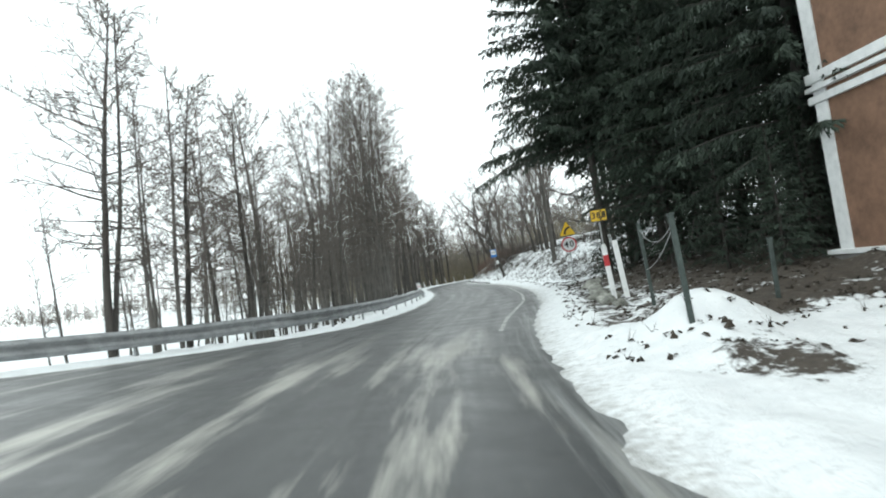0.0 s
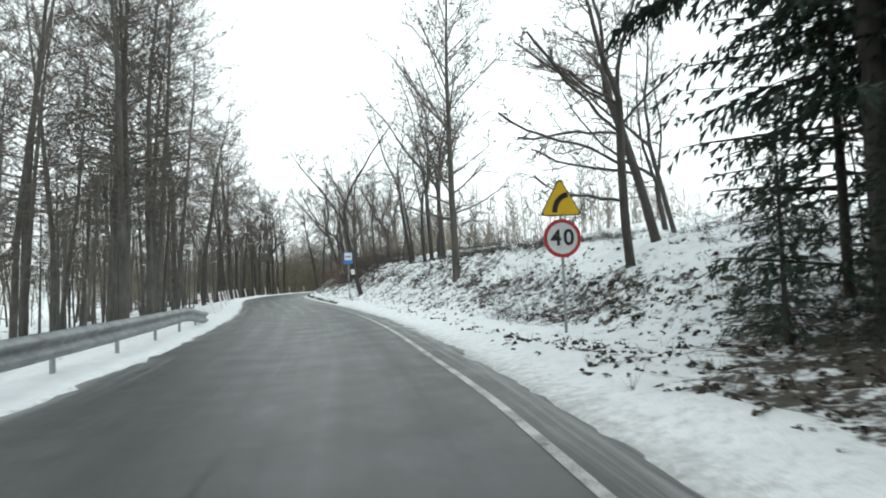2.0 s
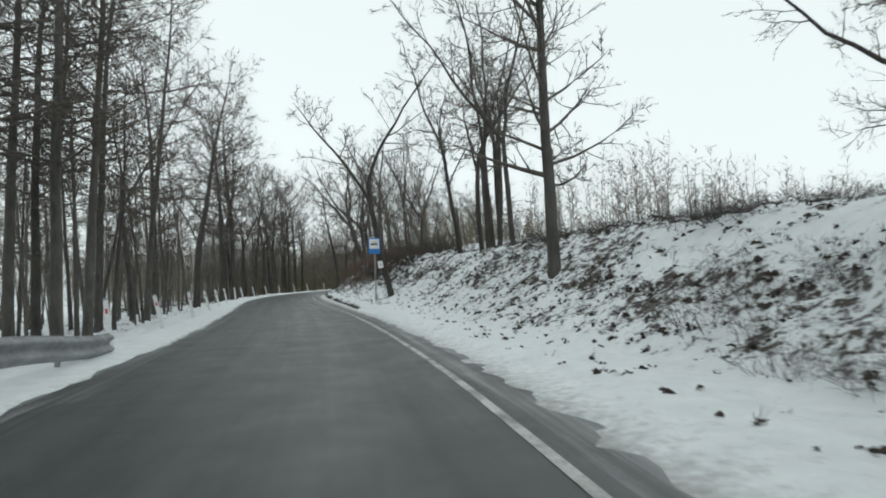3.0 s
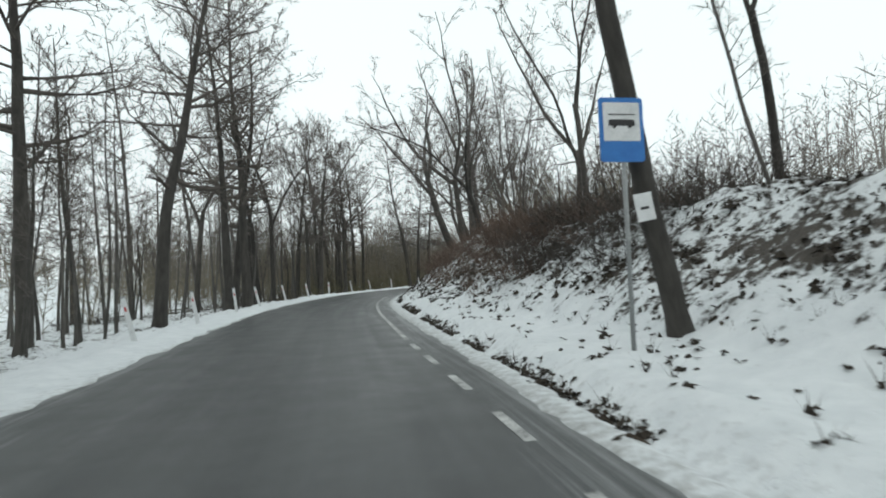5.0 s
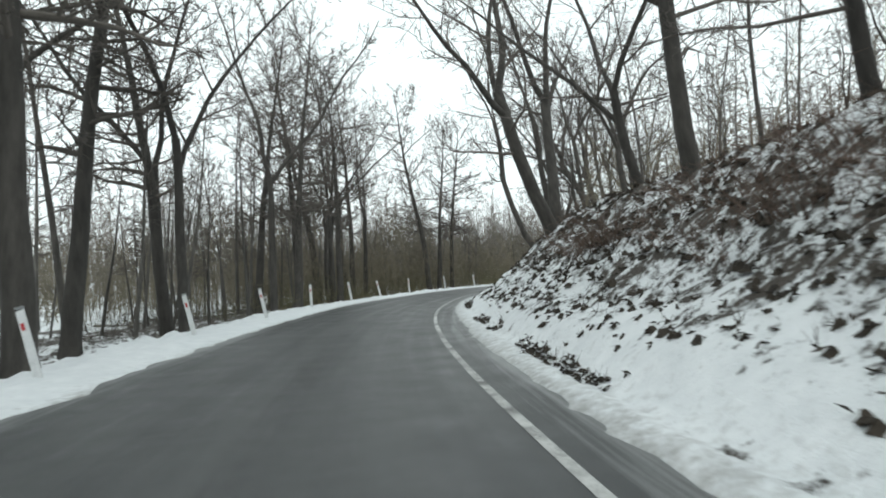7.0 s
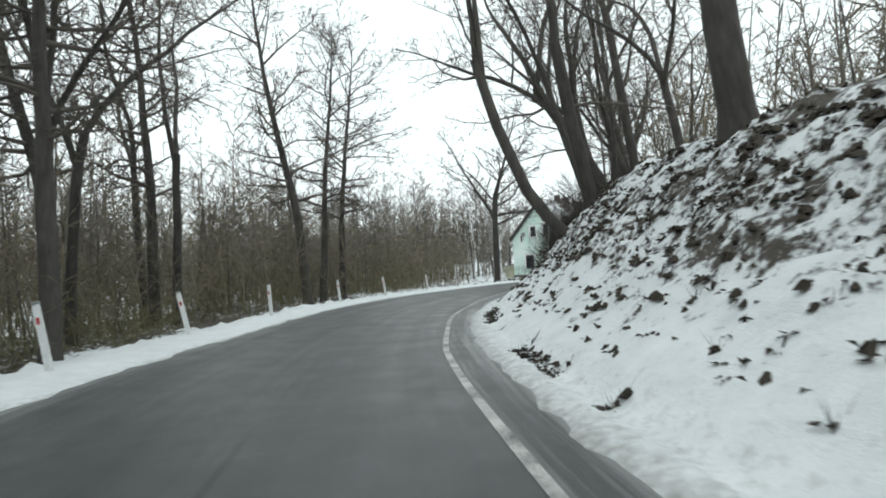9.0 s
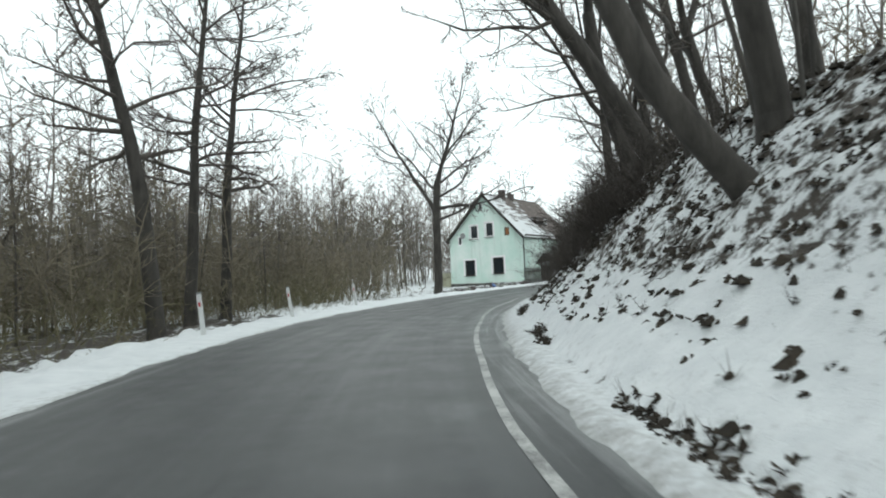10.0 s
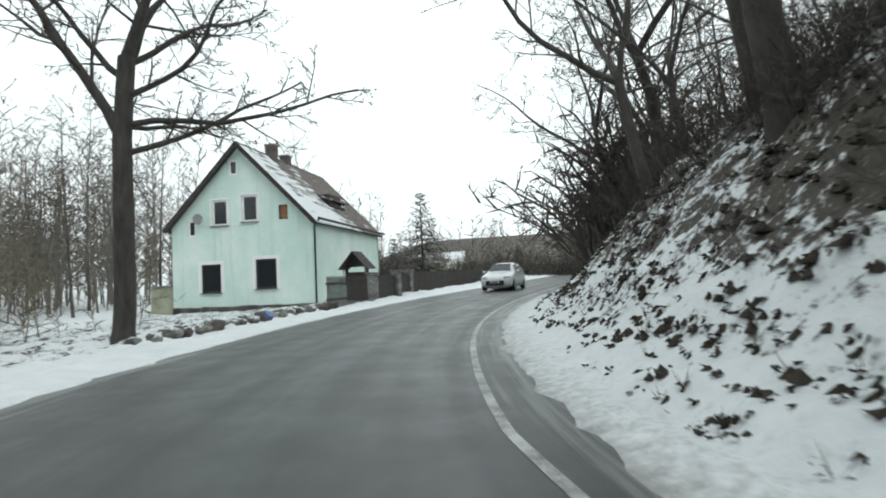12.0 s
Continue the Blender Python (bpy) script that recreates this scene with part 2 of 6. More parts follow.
M_WOOD_DARK = mottled("dark_stained_wood", (0.018, 0.015, 0.013), (0.05, 0.043, 0.037), 4.0, 0.75, relief=0.3, vary=0.2)


# ---- road plan: centre of the driven line, every ten metres from thirty metres before the start ----
ROAD = [(-7.3, -29.4), (-5.4, -19.6), (-3.5, -9.8), (-1.64, 0.0), (0.32, 9.8), (3.12, 19.67), (5.94, 29.3), (8.27, 39.02), (10.08, 48.86), (11.51, 58.75), (12.76, 68.67), (14.22, 78.57), (16.38, 88.33), (19.48, 97.83), (23.63, 106.92), (28.94, 115.38), (35.53, 122.89), (43.31, 129.14), (52.11, 133.87), (61.62, 136.93), (71.45, 138.75), (81.32, 140.33), (91.2, 141.91), (101.07, 143.49), (110.95, 145.07), (120.82, 146.65), (130.7, 148.23)]


def cubic(p0, p1, p2, p3, t):
    return 0.5 * (2 * p1 + (p2 - p0) * t + (2 * p0 - 5 * p1 + 4 * p2 - p3) * t * t + (3 * p1 - p0 - 3 * p2 + p3) * t ** 3)


_ctrl = np.array(ROAD)
_ctrl = np.vstack([2 * _ctrl[0] - _ctrl[1], _ctrl, 2 * _ctrl[-1] - _ctrl[-2]])
_line = np.array([cubic(*_ctrl[i:i + 4], k / 20) for i in range(len(ROAD) - 1) for k in range(20)] + [_ctrl[-2]])
_dirs = np.gradient(_line, axis=0)
_dirs /= np.linalg.norm(_dirs, axis=1)[:, None]
_run = np.concatenate([[0], np.cumsum(np.linalg.norm(np.diff(_line, axis=0), axis=1))]) - 30.0


def table(rows):
    xs, ys = zip(*rows)
    return lambda s: np.interp(s, xs, ys)


right_edge = table([(-30, 1.0), (0, 1.0), (8, 1.1), (12, 1.2), (16, 1.35), (19.4, 1.6), (21.5, 1.8), (26, 1.87), (30, 1.84), (36, 1.82), (60, 1.66), (66, 1.76), (78, 1.82), (92, 1.78), (99, 1.6), (104, 1.48), (111, 1.44), (117, 1.55), (120.5, 1.72), (125, 1.9), (135, 1.8), (138, 1.65), (141, 1.5), (160, 1.5), (230, 1.5)])
left_edge = table([(-30, -24), (0, -16), (8, -10.5), (14.2, -7.2), (17.2, -5.6), (18.5, -4.7), (20.4, -4.0), (24, -3.65), (28, -3.5), (36, -3.45), (50, -3.38), (65, -3.3), (80, -3.4), (98, -3.5), (105, -3.8), (115, -3.6), (130, -4.15), (152, -4.3), (230, -4.3)])
line_off = table([(14, 0.6), (16.8, 0.73), (18.5, 0.88), (22.3, 1.25), (24, 1.37), (28, 1.40), (32, 1.33), (40, 1.36), (60, 1.30), (67, 1.26), (72, 1.29), (80, 1.29), (88, 1.21), (99, 1.03), (105, 1.0), (110, 0.93), (113, 1.02), (117, 1.06), (121, 1.25), (128, 1.35), (135, 1.21), (139, 1.16), (141.5, 0.95), (146, 0.99), (230, 1.0)])
tilt = table([(-30, 0.108), (0, 0.108), (6, 0.105), (10, 0.085), (13, 0.065), (16, 0.045), (20, 0.03), (25, 0.01), (30, 0.0), (230, 0.0)])
rise = table([(-30, 0), (138, 0), (150, 0.08), (160, 0.25), (170, 0.48), (205, 1.1), (230, 1.4)])
toe_d = table([(-30, 7), (0, 6.2), (25, 5.5), (35, 5.0), (43, 4.2), (50, 3.6), (58, 4.0), (64, 4.1), (69, 3.2), (74, 2.6), (104, 2.4), (130, 2.6), (170, 2.8), (230, 2.8)])
toe_z = table([(-30, 0), (5, 0.1), (9, 0.3), (13, 0.65), (16, 0.5), (20, 0.38), (26, 0.4), (32, 0.05), (43, -0.1), (50, 0.0), (62, 0.36), (70, 0.26), (84, 0.2), (230, 0.2)])
top_d = table([(-30, 16), (0, 14), (25, 12), (35, 10), (43, 9), (50, 8), (62, 7), (74, 6.3), (84, 6), (116, 6.2), (170, 7), (230, 7)])
top_z = table([(-30, 0.6), (0, 0.8), (25, 1.6), (35, 2.1), (50, 2.3), (62, 2.25), (74, 2.6), (84, 2.9), (104, 3.2), (116, 3.7), (130, 4.2), (170, 4.5), (230, 4.5)])
hill = table([(-30, 3), (30, 4), (70, 8), (95, 9), (120, 5), (168, 5), (230, 6)])
valley = table([(-30, 0.2), (5, 0.8), (20, 1.0), (70, 0.75), (125, 0.6), (140, 0.34), (150, 0.36), (161, 0.30), (170, 0.0), (230, 0.0)])


def place(s, d, z=0.0):
    """World place from metres along the road and metres to its right."""
    x, y = np.interp(s, _run, _line[:, 0]), np.interp(s, _run, _line[:, 1])
    tx, ty = np.interp(s, _run, _dirs[:, 0]), np.interp(s, _run, _dirs[:, 1])
    k = np.hypot(tx, ty)
    return x + ty / k * d, y - tx / k * d, z


def heading(s):
    """The road's direction as a turn about z, degrees; 0 looks along +y."""
    return math.degrees(math.atan2(-np.interp(s, _run, _dirs[:, 0]), np.interp(s, _run, _dirs[:, 1])))


def soft(t):
    t = np.clip(t, 0, 1)
    return t * t * (3 - 2 * t)


def lie(s, d):
    """Height of the bare ground, without its small unevenness."""
    s, d = np.asarray(s, float), np.asarray(d, float)
    re, le, td, tz, pd, pz = right_edge(s), left_edge(s), toe_d(s), toe_z(s), top_d(s), top_z(s)
    road = -np.clip(d, -9, 6) * tilt(s)
    a = np.clip((d - re) / np.maximum(td - re, 0.2), 0, 1)
    b = np.clip((d - td) / (pd - td), 0, 1)
    b = 0.75 * b + 0.25 * soft(b)
    up = tz * a + (pz - tz) * b + np.clip(d - pd, 0, 40) * 0.10
    e = le - d
    v = valley(s)
    down = -v * (0.55 * soft((e - 1.2) / 3.0) + 0.75 * soft((e - 4) / 9.0))
    far = hill(s) * soft((e - 46) / 75.0) * (1 + 0.10 * np.sin(s * 0.11 + 0.02 * d) + 0.07 * np.sin(s * 0.31 + 1.0)) + 10 * soft((d - 60) / 200.0)
    return rise(s) + road + np.where(d > re, up, 0) + np.where(e > 0, down, 0) + far


def spot(s, d, dz=0.0):
    x, y, _ = place(s, d)
    return float(x), float(y), float(lie(s, d)) + dz


def nearest(xs, ys):
    """Metres along and to the right of the road for arrays of places."""
    S, D = np.empty(len(xs)), np.empty(len(xs))
    for i in range(0, len(xs), 4000):
        dx, dy = xs[i:i + 4000, None] - _line[None, :, 0], ys[i:i + 4000, None] - _line[None, :, 1]
        k = np.argmin(dx * dx + dy * dy, axis=1)
        r = np.arange(len(k))
        al = dx[r, k] * _dirs[k, 0] + dy[r, k] * _dirs[k, 1]
        S[i:i + 4000] = _run[k] + al
        D[i:i + 4000] = dx[r, k] * _dirs[k, 1] - dy[r, k] * _dirs[k, 0]
    return S, D


def wave(xs, ys, scale, seed=0.0):
    return np.array([noise.noise(Vector((x * scale, y * scale, seed))) for x, y in zip(xs, ys)])


# ---- mesh helpers ----
def mesh_of(name, verts, faces, mat=None, smooth=False):
    me = bpy.data.meshes.new(name)
    me.from_pydata(verts, [], faces)
    if mat:
        me.materials.append(mat)
    if smooth:
        me.polygons.foreach_set("use_smooth", [True] * len(me.polygons))
    me.update()
    return me


def grid_faces(rows, cols):
    return [(r * cols + c, r * cols + c + 1, (r + 1) * cols + c + 1, (r + 1) * cols + c) for r in range(rows - 1) for c in range(cols - 1)]


def part(name, bm, mat, parent=None, label=""):
    """Links a bmesh, or a ready mesh, as one object under a thing."""
    if isinstance(bm, bmesh.types.BMesh):
        me = bpy.data.meshes.new(name)
        bm.to_mesh(me)
        bm.free()
    else:
        me = bm
    if mat and not me.materials:
        me.materials.append(mat)
    ob = new(name, me)
    if parent:
        ob.parent = parent
    if label:
        ob["label"] = label
    return ob


def box(sx, sy, sz, x=0.0, y=0.0, z=0.0, bevel=0.0, bm=None, m=None):
    """A box with its base at z, bevelled; joined to bm when one is given."""
    b = bmesh.new()
    bmesh.ops.create_cube(b, size=1.0)
    bmesh.ops.scale(b, vec=(sx, sy, sz), verts=b.verts)
    bmesh.ops.translate(b, vec=(x, y, z + sz / 2), verts=b.verts)
    if bevel:
        bmesh.ops.bevel(b, geom=list(b.edges), offset=bevel, segments=2, affect="EDGES", profile=0.6)
    if m is not None:
        bmesh.ops.transform(b, matrix=m, verts=b.verts)
    if bm is None:
        return b
    me = bpy.data.meshes.new("tmp")
    b.to_mesh(me)
    b.free()
    bm.from_mesh(me)
    bpy.data.meshes.remove(me)
    return bm


def rod(r, h, x=0.0, y=0.0, z=0.0, seg=12, r2=None):
    b = bmesh.new()
    bmesh.ops.create_cone(b, cap_ends=True, segments=seg, radius1=r, radius2=r if r2 is None else r2, depth=h)
    bmesh.ops.translate(b, vec=(x, y, z + h / 2), verts=b.verts)
    for f in b.faces:
        f.smooth = len(f.verts) == 4
    return b


def slab(outline, thick, round_by=0.0):
    """A flat plate in the xz plane, its face towards -y, from an outline of (x, z)."""
    b = bmesh.new()
    vs = [b.verts.new((x, 0, z)) for x, z in outline]
    f = b.faces.new(vs)
    b.normal_update()
    if f.normal.y > 0:
        bmesh.ops.reverse_faces(b, faces=[f])
    ext = bmesh.ops.extrude_face_region(b, geom=[f])
    bmesh.ops.translate(b, vec=(0, thick, 0), verts=[v for v in ext["geom"] if isinstance(v, bmesh.types.BMVert)])
    bmesh.ops.recalc_face_normals(b, faces=b.faces)
    return b


def disc(r, seg=40):
    return [(r * math.cos(2 * math.pi * k / seg), r * math.sin(2 * math.pi * k / seg)) for k in range(seg)]


def rounded(points, r, seg=5):
    """The outline with its corners rounded."""
    out = []
    n = len(points)
    for i in range(n):
        p, a, c = (Vector(points[j]) for j in (i, i - 1, (i + 1) % n))
        u, w = (a - p).normalized(), (c - p).normalized()
        h = u.angle(w) / 2
        t = min(r / math.tan(h), (a - p).length * 0.45, (c - p).length * 0.45)
        p1, p2 = p + u * t, p + w * t
        for k in range(seg + 1):
            f = k / seg
            q = (1 - f) ** 2 * p1 + 2 * f * (1 - f) * p + f * f * p2
            out.append((q.x, q.y))
    return out


def thing(name, label, category, m, group="", kind=""):
    e = new(name)
    e.empty_display_size = 0.2
    e.matrix_world = m
    return tagged(e, label, category, group, kind)


# ---- ground, road ----
def build_ground():
    def axis(lo, hi, step, far):
        a = list(np.arange(lo, hi + step / 2, step))
        g, x = step, lo
        pre = []
        while x > -far:
            g *= 1.22
            x -= g
            pre.append(x)
        g, x, post = step, hi, []
        while x < far:
            g *= 1.22
            x += g
            post.append(x)
        return np.array(pre[::-1] + a + post)
    ax, ay = axis(-30, 110, 1.6, 1500), axis(-20, 185, 1.6, 1500)
    gx, gy = np.meshgrid(ax, ay)
    gx, gy = gx.ravel(), gy.ravel()
    S, D = nearest(gx, gy)
    S2 = np.clip(S, -30, 230)
    z = lie(S2, D)
    z += 0.20 * wave(gx, gy, 0.11) * soft((np.abs(D) - 10) / 12)
    z += 8.0 * soft((S - 216) / 45) * soft((D + 62) / 26)
    inner = (D > left_edge(S2) - 13) & (D < 17.5) & (S > -29) & (S < 229)
    z = np.where(inner, z - 0.45, z)
    ob = new("ground", mesh_of("ground", np.stack([gx, gy, z], 1).tolist(), grid_faces(len(ay), len(ax)), M_GROUND, True))
    at = ob.data.attributes.new("cover", "FLOAT", "POINT")
    cv = np.where(D > 0, 0.5, 0.16) + np.where(D < 0, 0.17 * soft((left_edge(S2) - D - 48) / 10), 0) + 0.75 * soft((S - 212) / 10) * soft((D + 62) / 22) + np.where(D < 0, 0.10 * soft((S - 70) / 30) * soft((-D - 10) / 10), 0)
    at.data.foreach_set("value", cv.astype(np.float32))
    return tagged(ob, "snow-covered winter ground with dead leaves showing through", "ground", kind="structure")


def side_height(S, D, right):
    """Height of the roadside surface with its ragged edge, ploughed ridge and lumps."""
    x, y, _ = place(S, D)
    z = lie(S, D)
    n1, n2, n3 = wave(x, y, 0.5, 3.1), wave(x, y, 1.7, 7.7), wave(x, y, 4.5, 1.3)
    dist = (D - right_edge(S)) if right else (left_edge(S) - D)
    lip = 0.05 * soft((dist + 0.12 + 0.22 * n2 + 0.12 * n3) / 0.35) - 0.03
    ridge = (0.10 if right else 0.07) * np.exp(-((dist - 0.95 - 0.3 * n1) / 0.4) ** 2) * (1 + 0.8 * n2)
    out = soft((dist - 0.7) / 1.5)
    lumps = out * (0.16 * n1 + 0.17 * n2 + 0.14 * n3)
    if right:
        lumps *= 0.45 + 0.65 * soft((D - toe_d(S)) / 1.2)
    if right:
        lumps = lumps + 0.60 * np.exp(-((S - 9.4) / 1.5) ** 2 - ((D - 3.3) / 0.9) ** 2) * (1 + 0.5 * n2)
        off = np.interp(S, (60, 110, 120, 130, 138), (0.48, 0.52, 0.56, 0.58, 0.7))
        lumps = lumps - 0.12 * soft((S - 52) / 8) * np.exp(-((dist - off) / 0.16) ** 2)
    return z + lip + ridge + lumps


def litter_cover(S, D, right):
    """How much dead leaf and soil shows through the snow, 0 to 1."""
    if right:
        dist = D - right_edge(S)
        t = (D - toe_d(S)) / (top_d(S) - toe_d(S))
        cv = 0.14 + 0.34 * soft((t + 0.04) / 0.16) + 0.30 * soft((t - 0.22) / 0.35)
        cv += 0.06 * soft((S - 66) / 8) * soft(t / 0.25) * (1 - soft((S - 94) / 8))
        near = soft((S - 27) / 4) * (1 - soft((S - 44) / 6))
        cv += near * (0.10 * np.exp(-((t - 0.22) / 0.22) ** 2) - 0.42 * soft((t - 0.40) / 0.25))
        cv += 0.24 * soft((S - 122) / 5) * soft((t - 0.30) / 0.2) + 0.10 * soft((S - 138) / 4) * soft((t - 0.15) / 0.2)
        cv += 0.30 * np.exp(-((S - 37.2) / 2.6) ** 2 - ((D - 5.6) / 1.0) ** 2) + 0.34 * soft((S - 60) / 2) * (1 - soft((S - 67) / 4)) * soft((t - 0.26) / 0.2)
        cv -= 0.16 * soft((S - 112) / 6) * (1 - soft((S - 134) / 6)) * (1 - soft((t - 0.22) / 0.12))
        cv += 0.10 * soft((S - 94) / 6) * soft((t - 0.25) / 0.2)
        wood = soft((32 - S) / 4) * soft((S - 9.5) / 2.5)
        cv += wood * (0.56 * soft((dist - 0.75) / 0.7) + 0.22 * soft((D - 4.0) / 0.8))
        x, y, _ = place(S, D)
        broken = soft((wave(x, y, 0.7, 5.5) + 0.35) / 0.3) * soft((wave(x, y, 3.1, 8.5) + 0.35) / 0.4)
        off = np.interp(S, (60, 110, 120, 130, 138), (0.48, 0.52, 0.56, 0.58, 0.7))
        cv += 0.24 * soft((S - 108) / 6) * (1 - soft((S - 128) / 5)) * soft((t - 0.28) / 0.15)
        line = (0.10 + 0.50 * soft((S - 52) / 8) - 0.16 * soft((S - 116) / 8)) * np.exp(-((dist - off) / 0.11) ** 2) * broken
        cv += 1.0 * np.exp(-((S - 7.4) / 1.1) ** 2 - ((D - 3.3) / 0.8) ** 2) + 0.6 * np.exp(-((S - 11.2) / 1.4) ** 2 - ((D - 4.6) / 0.6) ** 2)
        cv -= 0.30 * soft((10 - S) / 4)
        cv -= 0.14 * np.exp(-((S - 104) / 9) ** 2) * (1 - soft((t - 0.25) / 0.15))
        return np.clip(np.clip(cv, 0, 0.66 + 0.16 * soft((S - 122) / 6) + 0.30 * soft((31 - S) / 4)) + line, 0, 1)
    dist = left_edge(S) - D
    cv = 0.05 + 0.45 * soft((dist - 1.4) / 2.0)
    cv = cv * (1 - 0.75 * soft((S - 134) / 8)) + 0.42 * soft((S - 142) / 5) * (1 - soft((S - 163) / 4)) * soft((dist - 2.2) / 1.5)
    return np.clip(cv + 0.35 * soft((S - 85) / 20) * soft((dist - 2.0) / 2.0) * (1 - soft((S - 134) / 8)), 0, 1)


def build_side(name, label, right):
    """The roadside strip, finer than the ground it lies on: verge, ditch and bank, or shoulder and slope."""
    ss = np.arange(-28, 206, 0.30 if right else 0.42)
    k = np.concatenate([[0, 0.10, 0.2, 0.3, 0.42, 0.55, 0.7, 0.85, 1.0], np.arange(1.2, 6.6, 0.2), np.arange(6.9, 11, 0.45), np.arange(11.5, 19, 1.0)])
    S, Kk = np.meshgrid(ss, k, indexing="ij")
    S, Kk = S.ravel(), Kk.ravel()
    D = right_edge(S) - 0.42 + Kk if right else left_edge(S) + 0.42 - Kk
    x, y, _ = place(S, D)
    z = side_height(S, D, right)
    z = np.where(Kk > 17, z - 0.9, z)
    faces = grid_faces(len(ss), len(k))
    if right:
        faces = [f[::-1] for f in faces]
    ob = new(name, mesh_of(name, np.stack([x, y, z], 1).tolist(), faces, M_GROUND, True))
    at = ob.data.attributes.new("cover", "FLOAT", "POINT")
    at.data.foreach_set("value", litter_cover(S, D, right).astype(np.float32))
    at = ob.data.attributes.new("grit", "FLOAT", "POINT")
    dist = D - right_edge(S) if right else left_edge(S) - D
    at.data.foreach_set("value", (0.62 * np.exp(-np.clip(dist + 0.1, 0, 9) / (0.40 if right else 0.18))).astype(np.float32))
    return tagged(ob, label, "ground", kind="structure")


def ribbon(name, s0, s1, d0, d1, z, mat, step=0.5, cols=2, closed=True):
    """A strip that follows the road between two offsets, given as functions of the distance along it."""
    ss = np.linspace(s0, s1, max(2, int((s1 - s0) / step) + 1))
    V, U, Mg = [], [], []
    for s in ss:
        a, b = d0(s), d1(s)
        for c in range(cols):
            d = a + (b - a) * c / (cols - 1)
            x, y, _ = place(s, d)
            V.append((x, y, -float(np.clip(d, -9, 6)) * float(tilt(s)) + float(rise(s)) + z))
            U.append((s, d))
            Mg.append(max(0.0, 1 - min(d - a, b - d) / 1.1))
    faces = [f[::-1] for f in grid_faces(len(ss), cols)]
    me = mesh_of(name, V, faces, mat, True)
    uv = me.uv_layers.new(name="along")
    for lp in me.loops:
        uv.data[lp.index].uv = U[lp.vertex_index]
    at = me.attributes.new("margin", "FLOAT", "POINT")
    at.data.foreach_set("value", np.array(Mg, np.float32))
    if me.polygons[0].normal.z < 0:
        me.flip_normals()
    return new(name, me)


build_ground()
tagged(ribbon("road", -29, 205, lambda s: left_edge(s) - 0.25, lambda s: right_edge(s) + 0.25, 0.0, M_ASPHALT, 0.5, 15), "damp grey asphalt road with slush along its edges", "road", kind="structure")
build_side("bank", "snowy roadside bank with dead leaves and dark soil", True)
build_side("verge", "snow-covered shoulder falling to the wooded valley", False)


def build_edge_line():
    e = thing("road_marking", "worn white edge line painted along the asphalt", "road marking", pose(0, 0, 0), kind="structure")
    def piece(a, b):
        part("stripe", ribbon("stripe", a, b, lambda s: line_off(s) - 0.05, lambda s: line_off(s) + 0.05, 0.005, M_LINE, 0.5).data, None, e)
        bpy.data.objects.remove([o for o in scene.collection.objects if o.name.startswith("stripe") and o.parent is None][0])
    piece(14, 57.2)
    for s in (58.1, 60.2, 62.3, 64.3, 66.1):
        piece(s, s + 1.0)
    piece(67.9, 200)


build_edge_line()

# ---- trees ----
class Pile:
    """Vertices and faces of many tubes in one mesh."""
    def __init__(self):
        self.v, self.f = [], []

    def tube(self, pts, r0, r1, sides):
        n, base = len(pts), len(self.v)
        for i, p in enumerate(pts):
            t = (pts[min(i + 1, n - 1)] - pts[max(i - 1, 0)]).normalized()
            a = Vector((1, 0, 0)) if abs(t.x) < 0.8 else Vector((0, 1, 0))
            u = t.cross(a).normalized()
            w = t.cross(u)
            k = i / (n - 1)
            r = r0 + (r1 - r0) * k
            if i == n - 1 and r1 < 0.02:
                self.v.append(p[:])
                continue
            for c in range(sides):
                q = 2 * math.pi * c / sides
                self.v.append((p + (u * math.cos(q) + w * math.sin(q)) * r)[:])
        for i in range(n - 1):
            a0, b0 = base + i * sides, base + (i + 1) * sides
            tip = i == n - 2 and r1 < 0.02
            for c in range(sides):
                d = (c + 1) % sides
                self.f.append((a0 + c, a0 + d, b0) if tip else (a0 + c, a0 + d, b0 + d, b0 + c))

    def blade(self, rng, pts, r):
        """A twig too thin for sides: a tapered strip that ends in a point."""
        t = pts[-1] - pts[0]
        u = t.cross(Vector((rng.uniform(-1, 1), rng.uniform(-1, 1), rng.uniform(-1, 1))))
        u = u.normalized() * r if u.length > 1e-6 else Vector((r, 0, 0))
        base, n = len(self.v), len(pts)
        for i, p in enumerate(pts[:-1]):
            w = u * (1 - 0.55 * i / (n - 1))
            self.v.append((p - w)[:])
            self.v.append((p + w)[:])
        self.v.append(pts[-1][:])
        for i in range(n - 2):
            k = base + 2 * i
            self.f.append((k, k + 1, k + 3, k + 2))
        k = base + 2 * (n - 2)
        self.f.append((k, k + 1, k + 2))

    def mesh(self, name, mat, smooth=True):
        return mesh_of(name, self.v, self.f, mat, smooth)


def bent(rng, p, d, length, n, jitter, lift):
    pts, d = [p.copy()], d.normalized()
    for _ in range(n):
        d = (d + Vector((rng.uniform(-1, 1), rng.uniform(-1, 1), rng.uniform(-1, 1))) * jitter + Vector((0, 0, lift))).normalized()
        pts.append(pts[-1] + d * (length / n))
    return pts


def along(pts, t):
    k = min(t, 0.9999) * (len(pts) - 1)
    i = int(k)
    return pts[i].lerp(pts[i + 1], k - i), (pts[i + 1] - pts[i]).normalized()


def side_way(rng, d, angle, turn=None):
    a = Vector((0, 0, 1)) if abs(d.z) < 0.9 else Vector((1, 0, 0))
    u = d.cross(a).normalized()
    w = d.cross(u)
    q = rng.uniform(0, 2 * math.pi) if turn is None else turn
    return d * math.cos(angle) + (u * math.cos(q) + w * math.sin(q)) * math.sin(angle)


